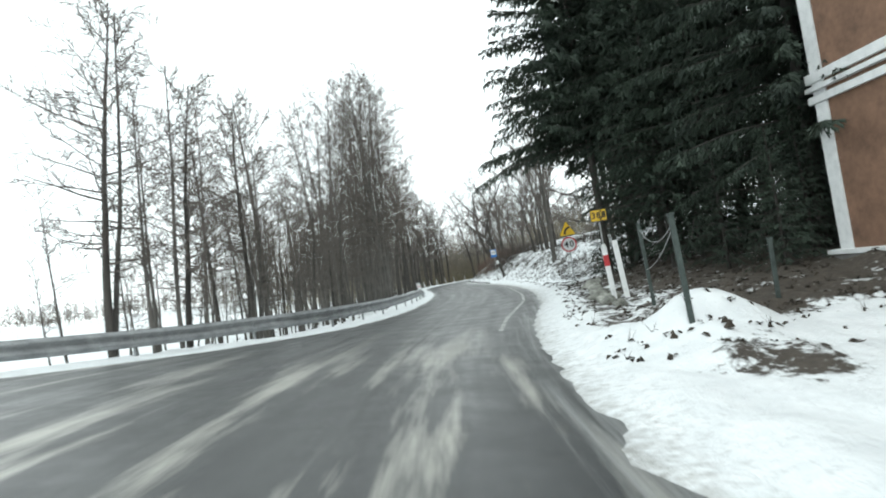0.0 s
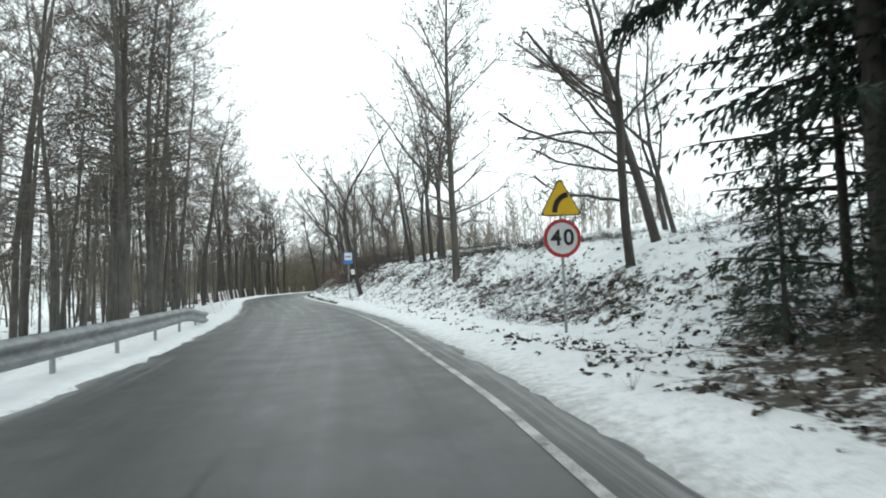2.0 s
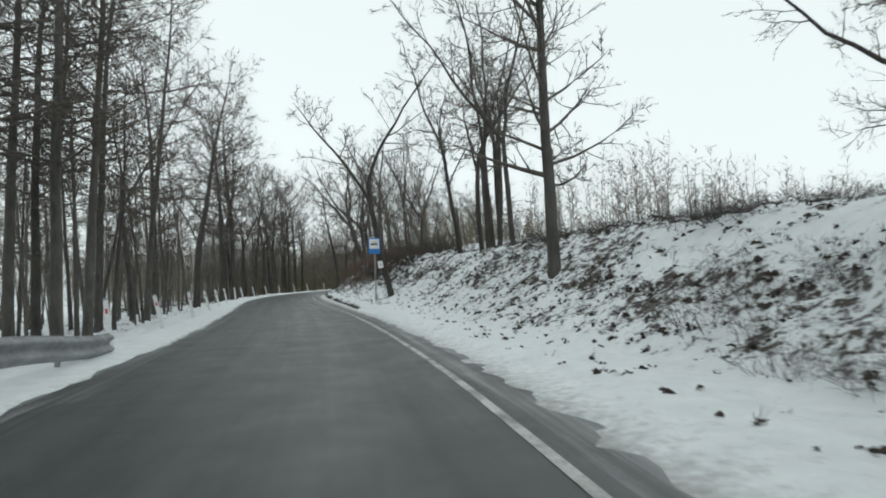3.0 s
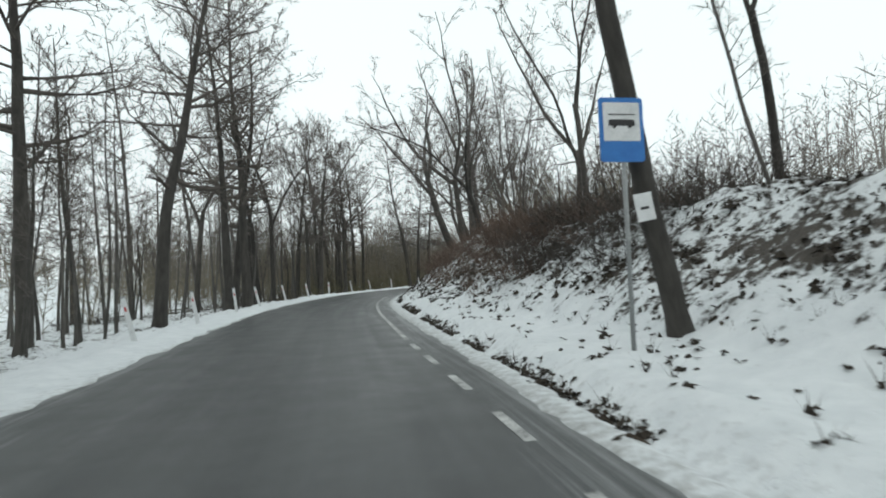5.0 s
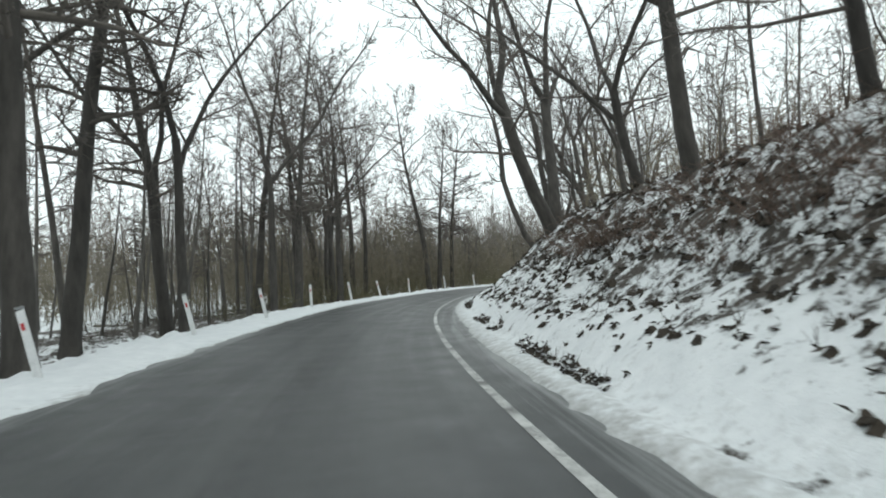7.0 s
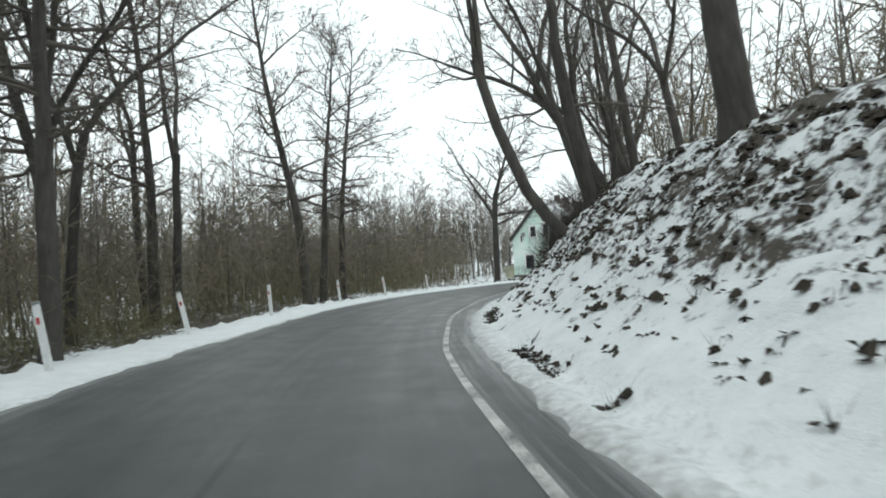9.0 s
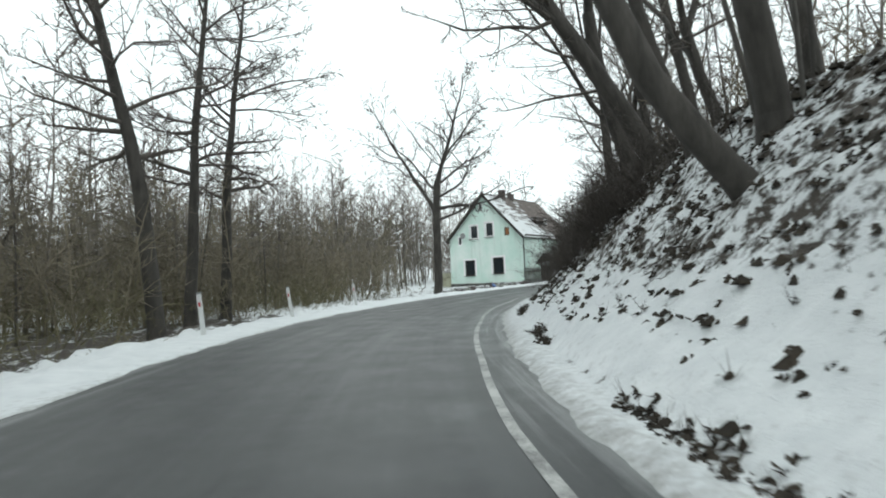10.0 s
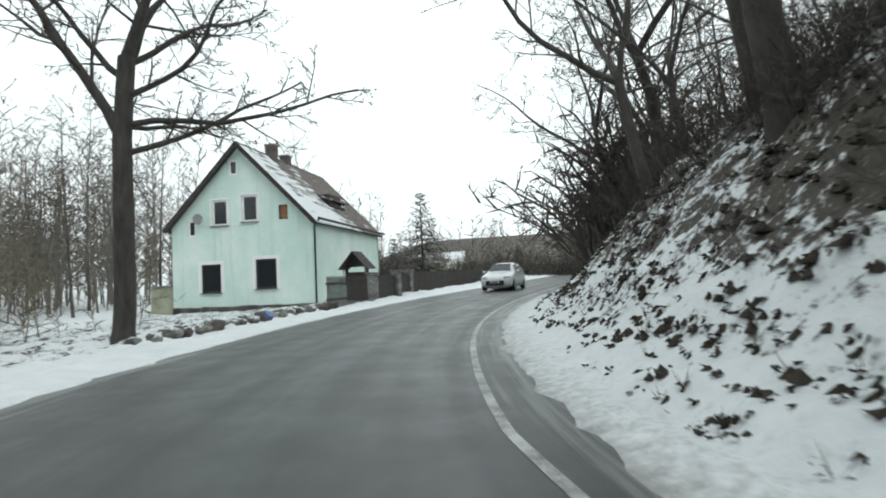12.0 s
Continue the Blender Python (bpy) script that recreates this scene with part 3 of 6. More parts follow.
def twigs(rng, pile, pts, r, length, kids, level, cfg):
    """Branches off a branch, down to the finest twigs."""
    for k in range(kids[0]):
        t = 0.12 + 0.86 * (k + rng.random()) / kids[0]
        p, d = along(pts, t)
        sub = length * cfg["ratio"] * (1.15 - 0.7 * t) * rng.uniform(0.6, 1.25)
        last = len(kids) == 1
        sp = bent(rng, p, side_way(rng, d, radians(rng.uniform(30, 62))), sub, 1 if last else (2 if len(kids) == 2 else 3), 0.16 + cfg["crook"], cfg["lift"])
        sr = max(cfg["fine"] * 1.15, r * 0.42 * (1.1 - 0.5 * t)) if not last else cfg["fine"]
        if len(kids) <= 2:
            pile.blade(rng, sp, sr)
        else:
            pile.tube(sp, sr, 0.003, 3)
        if not last:
            twigs(rng, pile, sp, sr, sub, kids[1:], level + 1, cfg)


def stem_tree(seed, h, r, cfg):
    """A tree with one straight stem to its top."""
    rng = random.Random(seed)
    trunk, crown = Pile(), Pile()
    pts = [Vector((0, 0, -0.4))] + bent(rng, Vector((0, 0, 0)), Vector((rng.uniform(-0.03, 0.03), rng.uniform(-0.03, 0.03), 1)), h, 12, 0.022 + cfg["crook"] * 0.25, 0.02)
    sides = 9 if r > 0.1 else 6
    trunk.tube([pts[0], pts[1], pts[1] + (pts[2] - pts[1]) * 0.3], r * 1.45, r * 1.0, sides)
    trunk.tube(pts[1:], r, 0.02, sides)
    n = cfg["boughs"]
    for k in range(n):
        t = cfg["from"] + (0.98 - cfg["from"]) * (k + rng.random() * 0.9) / n
        p, d = along(pts[1:], t)
        q = (t - cfg["from"]) / (1 - cfg["from"])
        shape = 0.50 + 0.55 * math.sin(math.pi * (0.08 + 0.80 * q)) - cfg.get("point", 0.30) * q ** 3
        length = h * cfg["wide"] * max(0.12, shape) * rng.uniform(0.65, 1.2)
        ang = radians(cfg["low_angle"] + (cfg["top_angle"] - cfg["low_angle"]) * q + rng.uniform(-10, 10))
        bp = bent(rng, p, side_way(rng, d, ang), length, 4, 0.10 + cfg["crook"], cfg["lift"])
        br = max(0.014, r * (1 - t * 0.8) * rng.uniform(0.22, 0.40) * cfg.get("stout", 1.0))
        crown.tube(bp, br, 0.008, 4)
        twigs(rng, crown, bp, br, length, cfg["kids"], 1, cfg)
    return trunk, crown


def forked_tree(seed, h, r, cfg, limbs=(), course=None):
    """A tree whose trunk divides into several leaders; course: the trunk's own bends, where it has any."""
    rng = random.Random(seed)
    trunk, crown = Pile(), Pile()
    fh = h * cfg["fork"]
    pts = [Vector((0, 0, -0.5))] + bent(rng, Vector((0, 0, 0)), Vector((rng.uniform(-0.06, 0.06), rng.uniform(-0.06, 0.06), 1)), fh, 7, 0.04 + cfg["crook"] * 0.2, 0.02)
    if course:
        pts = [Vector(q) for q in course]
    trunk.tube([pts[0], pts[1], pts[1] + (pts[2] - pts[1]) * 0.4], r * 1.5, r * 1.0, 10)
    trunk.tube(pts[1:], r, r * 0.78, 10)
    n = cfg["leaders"]
    turn = rng.uniform(0, 6.28)
    for k in range(n):
        p = along(pts[1:], 1 - 0.18 * k * rng.random())[0]
        ang = radians(rng.uniform(*cfg["spread"]))
        way = side_way(rng, Vector((0, 0, 1)), ang, turn + 2 * math.pi * k / n + rng.uniform(-0.5, 0.5))
        length = (h - fh) * rng.uniform(0.85, 1.12)
        lp = bent(rng, p - way * 0.1, way, length, 9, 0.07 + cfg["crook"], cfg["lift"] * 0.6)
        lr = r * rng.uniform(0.48, 0.68)
        trunk.tube(lp, lr, 0.02, 7)
        m = cfg["boughs"]
        for j in range(m):
            t = 0.10 + 0.88 * (j + rng.random()) / m
            p2, d2 = along(lp, t)
            bl = h * cfg["wide"] * (1.1 - 0.65 * t) * rng.uniform(0.5, 1.2)
            bp = bent(rng, p2, side_way(rng, d2, radians(rng.uniform(38, 72))), bl, 5, 0.13 + cfg["crook"], cfg["lift"])
            br = max(0.014, lr * (1 - 0.75 * t) * rng.uniform(0.3, 0.55))
            crown.tube(bp, br, 0.008, 4)
            twigs(rng, crown, bp, br, bl, cfg["kids"], 1, cfg)
    for t, turn, up, bl in limbs:
        p2 = along(pts[1:], t)[0]
        way = Vector((math.sin(radians(turn)), math.cos(radians(turn)), math.tan(radians(up))))
        bp = bent(rng, p2, way, bl, 8, 0.27, 0.05)
        trunk.tube(bp, r * 0.34, 0.03, 6)
        twigs(rng, crown, bp, r * 0.34, bl * 0.8, (9, 6, 5, 3), 1, cfg)
    for j in range(cfg.get("low", 0)):
        p2, d2 = along(pts[1:], rng.uniform(0.55, 0.95))
        bl = h * cfg["wide"] * rng.uniform(0.9, 1.5)
        bp = bent(rng, p2, side_way(rng, d2, radians(rng.uniform(60, 85))), bl, 6, 0.15 + cfg["crook"], cfg["lift"])
        crown.tube(bp, r * 0.26, 0.01, 6)
        twigs(rng, crown, bp, r * 0.26, bl, cfg["kids"], 1, cfg)
    return trunk, crown


ALDER = {"boughs": 52, "from": 0.26, "wide": 0.20, "low_angle": 86, "top_angle": 44, "kids": (7, 6, 3), "ratio": 0.45, "crook": 0.07, "lift": 0.04, "fine": 0.0115}
ALDER_OLD = {"boughs": 34, "from": 0.30, "wide": 0.25, "low_angle": 88, "top_angle": 46, "kids": (9, 6, 3), "ratio": 0.42, "crook": 0.20, "lift": 0.07, "fine": 0.0135, "stout": 1.35, "point": 0.12}
THIN_ALDER = {"boughs": 26, "from": 0.34, "wide": 0.16, "low_angle": 80, "top_angle": 36, "kids": (7, 6), "ratio": 0.46, "crook": 0.10, "lift": 0.05, "fine": 0.0135, "stout": 0.8}
YOUNG_ALDER = dict(ALDER, boughs=48, kids=(7, 6, 3), fine=0.0115, wide=0.24)
BANK_TREE = {"point": 0.7, "boughs": 44, "from": 0.15, "wide": 0.31, "low_angle": 74, "top_angle": 30, "kids": (9, 6, 5), "ratio": 0.42, "crook": 0.06, "lift": 0.075, "fine": 0.011, "stout": 1.3}
POLE = {"point": 0.6, "boughs": 22, "from": 0.24, "wide": 0.20, "low_angle": 66, "top_angle": 32, "kids": (7, 6), "ratio": 0.5, "crook": 0.09, "lift": 0.06, "fine": 0.0105}
OAK = {"fork": 0.28, "leaders": 3, "spread": (14, 40), "boughs": 10, "wide": 0.27, "kids": (7, 5, 4), "ratio": 0.46, "crook": 0.13, "lift": 0.035, "fine": 0.0115, "low": 3}
BIG_OAK = {"fork": 0.40, "leaders": 3, "spread": (12, 36), "boughs": 11, "wide": 0.25, "kids": (7, 5, 4), "ratio": 0.46, "crook": 0.12, "lift": 0.035, "fine": 0.0115, "low": 2}
ASH = {"fork": 0.40, "leaders": 2, "spread": (7, 24), "boughs": 13, "wide": 0.21, "kids": (7, 5, 4), "ratio": 0.46, "crook": 0.11, "lift": 0.05, "fine": 0.0115}
LIME = {"fork": 0.48, "leaders": 3, "spread": (18, 32), "boughs": 13, "wide": 0.29, "kids": (8, 5, 4), "ratio": 0.44, "crook": 0.11, "lift": 0.04, "fine": 0.014, "low": 3}
FAR_ALDER = dict(ALDER, boughs=30, kids=(7, 5), fine=0.019)
FAR_ASH = dict(ASH, boughs=12, kids=(7, 5), fine=0.020)


def plant_maker(build, name, label, bark, twig):
    """Makes the first tree of a kind where it stands and copies of it after that."""
    first = []

    def plant(m):
        if first:
            return copy_thing(first[0], m)
        trunk, crown = build()
        e = thing(name, label, "tree", m, group="bare roadside trees")
        part("trunk", trunk.mesh("trunk", bark), None, e)
        part("crown", crown.mesh("crown", twig), None, e)
        first.append(e)
        return e
    return plant


ALDERS = [plant_maker(lambda k=k: stem_tree(10 + k, 19.0, 0.17, ALDER), "alder_tree", "tall bare alder with fine twigs on the valley side", M_BARK, M_TWIG) for k in range(3)]
OLD_ALDERS = [plant_maker(lambda k=k: stem_tree(20 + k, 16.0, 0.24, ALDER_OLD), "alder_tree", "tall bare alder with crooked branches beside the road", M_BARK_DARK, M_TWIG) for k in range(3)]
YOUNG_ALDERS = [plant_maker(lambda k=k: stem_tree(40 + k, 12.0, 0.15, YOUNG_ALDER), "alder_tree", "bare alder with a dense twiggy crown behind the guard rail", M_BARK_DARK, M_TWIG) for k in range(3)]
THIN_ALDERS = [plant_maker(lambda k=k: stem_tree(150 + k, 12.0, 0.105, THIN_ALDER), "alder_tree", "slender bare alder standing close among others", M_BARK, M_TWIG) for k in range(4)]
BIG_OAKS = [plant_maker(lambda k=k: forked_tree(170 + k, 17.0, 0.31, BIG_OAK), "oak_tree", "thick old bare oak leaning from the top of the bank", M_BARK_DARK, M_TWIG) for k in range(2)]
POLES = [plant_maker(lambda k=k: stem_tree(30 + k, 13.0, 0.075, POLE), "young_tree", "slender bare young tree among the roadside wood", M_BARK, M_TWIG) for k in range(3)]
OAKS = [plant_maker(lambda k=k: forked_tree(50 + k, 15.0, 0.21, OAK), "oak_tree", "bare crooked oak growing from the roadside bank", M_BARK_DARK, M_TWIG) for k in range(3)]
ASHES = [plant_maker(lambda k=k: forked_tree(70 + k, 16.0, 0.17, ASH), "ash_tree", "bare forked ash with dark bark beside the road", M_BARK_DARK, M_TWIG) for k in range(3)]
BACK_ALDERS = [plant_maker(lambda k=k: stem_tree(110 + k, 19.0, 0.16, FAR_ALDER), "alder_tree", "tall bare alder deep in the valley wood", M_BARK, M_TWIG) for k in range(2)]
BACK_ASHES = [plant_maker(lambda k=k: forked_tree(130 + k, 16.0, 0.16, FAR_ASH), "ash_tree", "bare forked ash among the wood above the bank", M_BARK_DARK, M_TWIG) for k in range(2)]
BANK_TREES = [plant_maker(lambda: stem_tree(90, 15.0, 0.18, BANK_TREE), "roadside_tree", "tall bare tree with upswept branches on the bank", M_BARK, M_TWIG)]


def stand(maker, s, d, size=1.0, lean=0.0, fore=0.0, turn=None, dz=-0.1):
    """lean: degrees towards the road's right; fore: degrees along the road."""
    x, y, z = spot(s, d, dz)
    a = random.uniform(0, 360) if turn is None else turn
    m = pose(x, y, z) @ pose(0, 0, 0, 0, 0, heading(s)) @ pose(0, 0, 0, -fore, lean, 0) @ pose(0, 0, 0, 0, 0, a)
    return maker(m @ Matrix.Diagonal((size, size, size, 1)))


random.seed(4)
# trees that stand out, on the valley side
for s, d, size, lean, kind in [
        (48.5, -7.4, 0.98, 0, 0), (50.2, -8.3, 1.0, 2, 2), (51.8, -7.0, 1.02, 1, 1), (53.5, -8.8, 1.0, -1, 0), (55.2, -7.2, 0.98, 2, 2), (57.5, -9.4, 1.0, 1, 1), (44.0, -9.6, 0.75, 2, 0), (38.0, -9.8, 0.7, 1, 2),
        (46.0, -6.9, 0.9, 2, 2), (47.2, -10.4, 0.92, 0, 1), (56.6, -12.0, 1.0, 1, 0), (60.5, -8.2, 1.0, 0, 2), (63.5, -10.6, 1.0, -1, 1), (66.0, -7.4, 1.0, 2, 0)]:
    stand(ALDERS[kind], s, d, size, lean)
for s, d, size, lean, kind in [(15.6, -5.6, 0.80, -1, 0), (17.4, -7.6, 0.66, 2, 1), (19.4, -6.2, 0.62, 1, 2), (20.8, -8.8, 0.78, -1, 0), (22.8, -11.0, 0.95, 0, 1), (24.5, -9.4, 0.85, -2, 2), (25.8, -7.2, 0.70, 1, 0), (28.3, -10.2, 1.22, 0, 0), (30.0, -10.8, 0.98, 1, 2), (31.4, -7.8, 0.8, -2, 1), (35.4, -11.6, 1.0, -1, 1), (37.0, -8.6, 1.0, 1, 0), (40, -12, 1.08, 0, 0), (41.5, -9.2, 1.2, -1, 2)]:
    stand(YOUNG_ALDERS[kind], s, min(d, float(left_edge(s)) - 2.6), size, lean + 3)
for s, d, size, lean, kind in [
        (74.0, -8.4, 1.0, 2, 1), (80.5, -7.0, 1.15, 5, 0), (87.0, -6.1, 1.0, 1, 1), (87.4, -5.3, 1.05, 3, 2), (92.6, -7.6, 0.9, -2, 0), (106.9, -6.6, 0.88, 0, 2), (111.9, -6.4, 0.85, 2, 1),
        (98.5, -8.2, 0.9, -1, 2), (107.8, -9.2, 0.9, 4, 2), (129.6, -8.4, 0.98, 0, 0), (132.0, -9.0, 0.96, 1, 1), (135.2, -9.9, 0.98, -1, 2), (112.5, -9.2, 0.95, 0, 1), (123.0, -11.4, 1.0, 1, 2), (119.5, -12.0, 1.0, -1, 0)]:
    stand(OLD_ALDERS[kind], s, d, size, lean)
for s, d, size, lean, kind in [(117.0, -9.6, 0.95, 2, 1), (121.5, -9.4, 1.0, -1, 0), (124.5, -13.2, 1.05, 0, 2), (69, -8.6, 0.9, 0, 0), (95.4, -6.1, 0.95, 2, 1), (103.6, -6.4, 0.9, 0, 2), (113.4, -7.4, 0.95, 0, 0), (115.0, -8.6, 0.9, 1, 1), (100.5, -9.5, 0.95, -1, 2), (92, -9.6, 1.0, 2, 1)]:
    stand(ASHES[kind], s, d, size, lean)
# slender alders close together: by the guard rail, along the straight, round the bend
for n, s0, s1, d0, d1, q0, q1 in ((56, 15, 47, 6.4, 14, 0.52, 0.86), (34, 46, 68, 6.8, 17, 0.85, 1.25), (74, 68, 116, 7.0, 19, 0.75, 1.2), (34, 112, 148, 10.5, 26, 0.7, 1.05)):
    for k in range(n):
        s = s0 + (s1 - s0) * (k + random.random()) / n
        stand(THIN_ALDERS[k % 4], s, min(-random.uniform(d0, d1), float(left_edge(s)) - 2.2), random.uniform(q0, q1), random.uniform(-3, 4) + (2 if s < 40 else 0), random.uniform(-3, 3))
# the rest of the valley wood
for k in range(16):
    s = random.uniform(40, 116)
    stand(BACK_ALDERS[k % 2], s, -random.uniform(11, 24), random.uniform(0.72, 1.02), random.uniform(-3, 3), random.uniform(-2, 2))
for k in range(20):
    s = random.uniform(60, 112)
    stand(POLES[k % 3], s, -random.uniform(6.4, 20), random.uniform(0.55, 1.05), random.uniform(-8, 8), random.uniform(-6, 6))
for k in range(14):
    stand(POLES[k % 3], random.uniform(112, 130), -random.uniform(9, 24), random.uniform(0.5, 0.8), random.uniform(-8, 8), random.uniform(-6, 6))
for k in range(20):
    s = random.uniform(124, 172)
    stand(POLES[k % 3], s, -random.uniform(17, 40), random.uniform(0.7, 1.05), random.uniform(-5, 5), random.uniform(-4, 4))
for k in range(14):
    stand((BACK_ASHES if k % 3 else BACK_ALDERS)[k % 2], 131 + 1.7 * k, -random.uniform(16, 30), random.uniform(0.45, 0.62), random.uniform(-4, 4))
for k in range(26):
    stand((BACK_ALDERS if k % 3 else BACK_ASHES)[k % 2], 148 + 1.9 * k, -random.uniform(20.5, 42), random.uniform(0.55, 0.80), random.uniform(-4, 4))
for k in range(10):
    stand(BACK_ASHES[k % 2], random.uniform(60, 120), -random.uniform(10, 26), random.uniform(0.75, 1.0), random.uniform(-4, 4))

# the bank side
stand(BANK_TREES[0], 48.4, 6.1, 1.0, -1)
for s, d, size, lean, fore, kind in [(40.4, 11.5, 0.5, -13, 2, 2), (57.5, 7.6, 0.72, -2, 0, 0), (59.5, 8.6, 0.78, 0, 0, 1), (61.5, 9.4, 0.74, 1, 0, 2), (67.0, 9.0, 0.6, -3, 0, 0), (55.8, 7.8, 0.66, -3, 0, 2), (58.4, 7.4, 0.7, -1, 0, 1), (60.4, 8.4, 0.72, 2, 0, 0),
                                 (63.0, 4.2, 0.95, -12, 1, 1), (61.0, 7.2, 0.62, -6, 0, 2), (72.7, 7.2, 0.56, 0, 0, 0), (124.3, 5.7, 0.9, -14, 0, 1), (122.5, 7.2, 0.95, -8, 0, 2), (130.0, 7.6, 0.95, -8, 0, 0), (135.4, 7.2, 0.95, -9, 0, 1)]:
    stand(ASHES[kind], s, d, size, lean, fore)
for s, d, size, lean, fore, kind in [(80.6, 9.8, 0.72, -3, 0, 0), (84.5, 6.25, 0.58, -17, 0, 1), (88.5, 5.8, 0.85, -12, 0, 2), (93, 6.4, 0.9, -8, 0, 0), (97.0, 7.2, 0.9, -4, 0, 1),
                                 (116.5, 7.2, 1.0, -4, 0, 1), (127.5, 7.4, 1.05, -7, 0, 0), (140.0, 7.4, 1.0, -8, 0, 2), (152.4, 6.2, 0.9, -10, 0, 1), (158, 6.6, 1.1, -13, 0, 2), (164.6, 6.4, 1.1, -13, 0, 0), (149.5, 7.0, 1.1, -14, 4, 1), (155.0, 5.6, 1.05, -16, 5, 2), (161.0, 5.4, 1.0, -14, 4, 0), (169.0, 5.6, 1.0, -12, 3, 1)]:
    stand(OAKS[kind], s, d, size, lean, fore)
for s, d, size, lean, fore, kind in [(101.5, 5.4, 0.88, -22, 0, 0), (110.5, 6.1, 1.0, -12, 0, 1), (133.8, 6.3, 1.0, -17, 0, 0), (131.6, 6.6, 1.0, -19, 0, 1), (145.0, 5.4, 0.85, -15, 0, 1), (147.5, 6.2, 0.9, -8, 0, 0)]:
    stand(BIG_OAKS[kind], s, d, size, lean, fore)
for s, d, size, lean, kind in [(64.7, 7.0, 0.85, -15, 0), (82.8, 7.3, 1.0, -14, 1), (83.0, 7.6, 0.95, -9, 2), (83.3, 7.8, 1.0, -5, 0), (90, 8, 1, -3, 1), (99, 8.2, 1.0, -2, 2), (120.6, 5.9, 0.9, -5, 0), (121.3, 5.6, 1.0, -8, 1), (121.0, 6.3, 0.95, -2, 2)]:
    stand(POLES[kind], s, d, size, lean)
for k in range(26):
    stand(BACK_ASHES[k % 2], random.uniform(92, 178), random.uniform(8.0, 20), random.uniform(0.6, 0.95), random.uniform(-7, 2))
for k in range(32):
    s = random.uniform(92, 176)
    stand(POLES[k % 3], s, random.uniform(6.4, 18), random.uniform(0.5, 1.0), random.uniform(-9, 3), random.uniform(-4, 4))
for k in range(2):
    stand(POLES[k % 3], random.uniform(52, 62), random.uniform(9.5, 17), random.uniform(0.4, 0.7), random.uniform(-7, 3))
# two more stems of the fanned clump on the crest, and a wide crown above the sign
stand(POLES[2], 83.4, 7.4, 0.9, -18, turn=40)
stand(POLES[1], 82.8, 7.9, 0.9, -1, turn=200)
stand(OAKS[2], 43.0, 13.0, 0.66, -8, turn=75)
# thin trees behind the spruces
for s, d, size, lean in ((27.5, 10.0, 0.55, -2), (29.6, 9.4, 0.62, 3), (31.0, 11.6, 0.6, -1), (32.6, 10.4, 0.55, -4), (25.6, 11.8, 0.6, 2), (34.0, 12.6, 0.6, 1)):
    stand(POLES[int(s) % 3], s, d, size, lean)


for s, d, size, lean in ((39.0, 4.7, 0.13, -14), (40.6, 6.6, 0.10, -8), (43.0, 6.0, 0.12, 4)):
    stand(POLES[0], s, d, size, lean)


def slope_trees():
    """Two trees over the sign whose long limbs sweep out over the road."""
    cfg = dict(ASH, fork=0.5, leaders=2, boughs=11, wide=0.24, crook=0.12, fine=0.009)
    for s, d, seed, h, r, limbs in ((36.9, 7.7, 402, 9.5, 0.13, ((0.42, 262, 14, 3.0), (0.62, 275, 22, 3.6), (0.80, 250, 30, 3.4), (0.95, 285, 40, 3.2))),
                                    (38.3, 9.4, 405, 10.0, 0.15, ((0.45, 280, 12, 3.2), (0.70, 258, 20, 3.8), (0.90, 270, 34, 3.6), (0.75, 80, 30, 2.6)))):
        x, y, z = spot(s, d, -0.15)
        e = thing("ash_tree", "bare ash with long limbs reaching out over the road", "tree", pose(x, y, z) @ pose(0, 0, 0, 0, 0, heading(s)) @ pose(0, 0, 0, -2, -8, 0))
        trunk, crown = forked_tree(seed, h, r, cfg, limbs)
        for name, pile, mat in (("trunk", trunk, M_BARK_DARK), ("crown", crown, M_TWIG)):
            part(name, pile.mesh(name, mat), None, e)


slope_trees()


def big_oak():
    """The oak whose bent trunk leans out over the road from the lower slope, and a straighter one behind it."""
    cfg = dict(OAK, fork=0.34, leaders=2, spread=(8, 30), boughs=10, low=1, crook=0.12)
    bend = ((0.5, 0, -0.5), (0, 0, 0), (-0.62, 0, 0.75), (-1.15, 0.1, 1.55), (-1.55, 0.2, 2.6), (-1.95, 0.25, 3.7), (-2.25, 0.2, 4.8), (-2.5, 0.2, 5.8))
    for s, d, seed, r, course in ((119.5, 4.55, 304, 0.20, bend), (120.4, 5.4, 311, 0.24, None)):
        x, y, z = spot(s, d, -0.15)
        lean = -1 if course else -7
        e = thing("oak_tree", "old bare oak with a bent trunk leaning from the bank" if course else "old bare oak with a straight thick trunk on the bank", "tree", pose(x, y, z) @ pose(0, 0, 0, 0, 0, heading(s)) @ pose(0, 0, 0, 0, lean, 0))
        trunk, crown = forked_tree(seed, 16.0, r, cfg, (), course)
        for name, pile, mat in (("trunk", trunk, M_BARK_DARK), ("crown", crown, M_TWIG)):
            part(name, pile.mesh(name, mat), None, e)


big_oak()


def big_lime():
    x, y, z = spot(152.5, -9.0, -0.2)
    a = 255
    trunk, crown = forked_tree(124, 17.0, 0.30, LIME, ((0.66, a + 80, 12, 6.0), (0.76, a + 95, 6, 6.8), (0.86, a + 105, 30, 5.0), (0.97, a + 75, 24, 6.0), (0.92, a - 70, 48, 4.8)))
    e = thing("lime_tree", "old bare lime with a thick forked trunk beside the mint house", "tree", pose(x, y, z, 0, -3, 200))
    part("trunk", trunk.mesh("trunk", M_BARK_DARK), None, e)
    part("crown", crown.mesh("crown", M_TWIG_DARK), None, e)


big_lime()


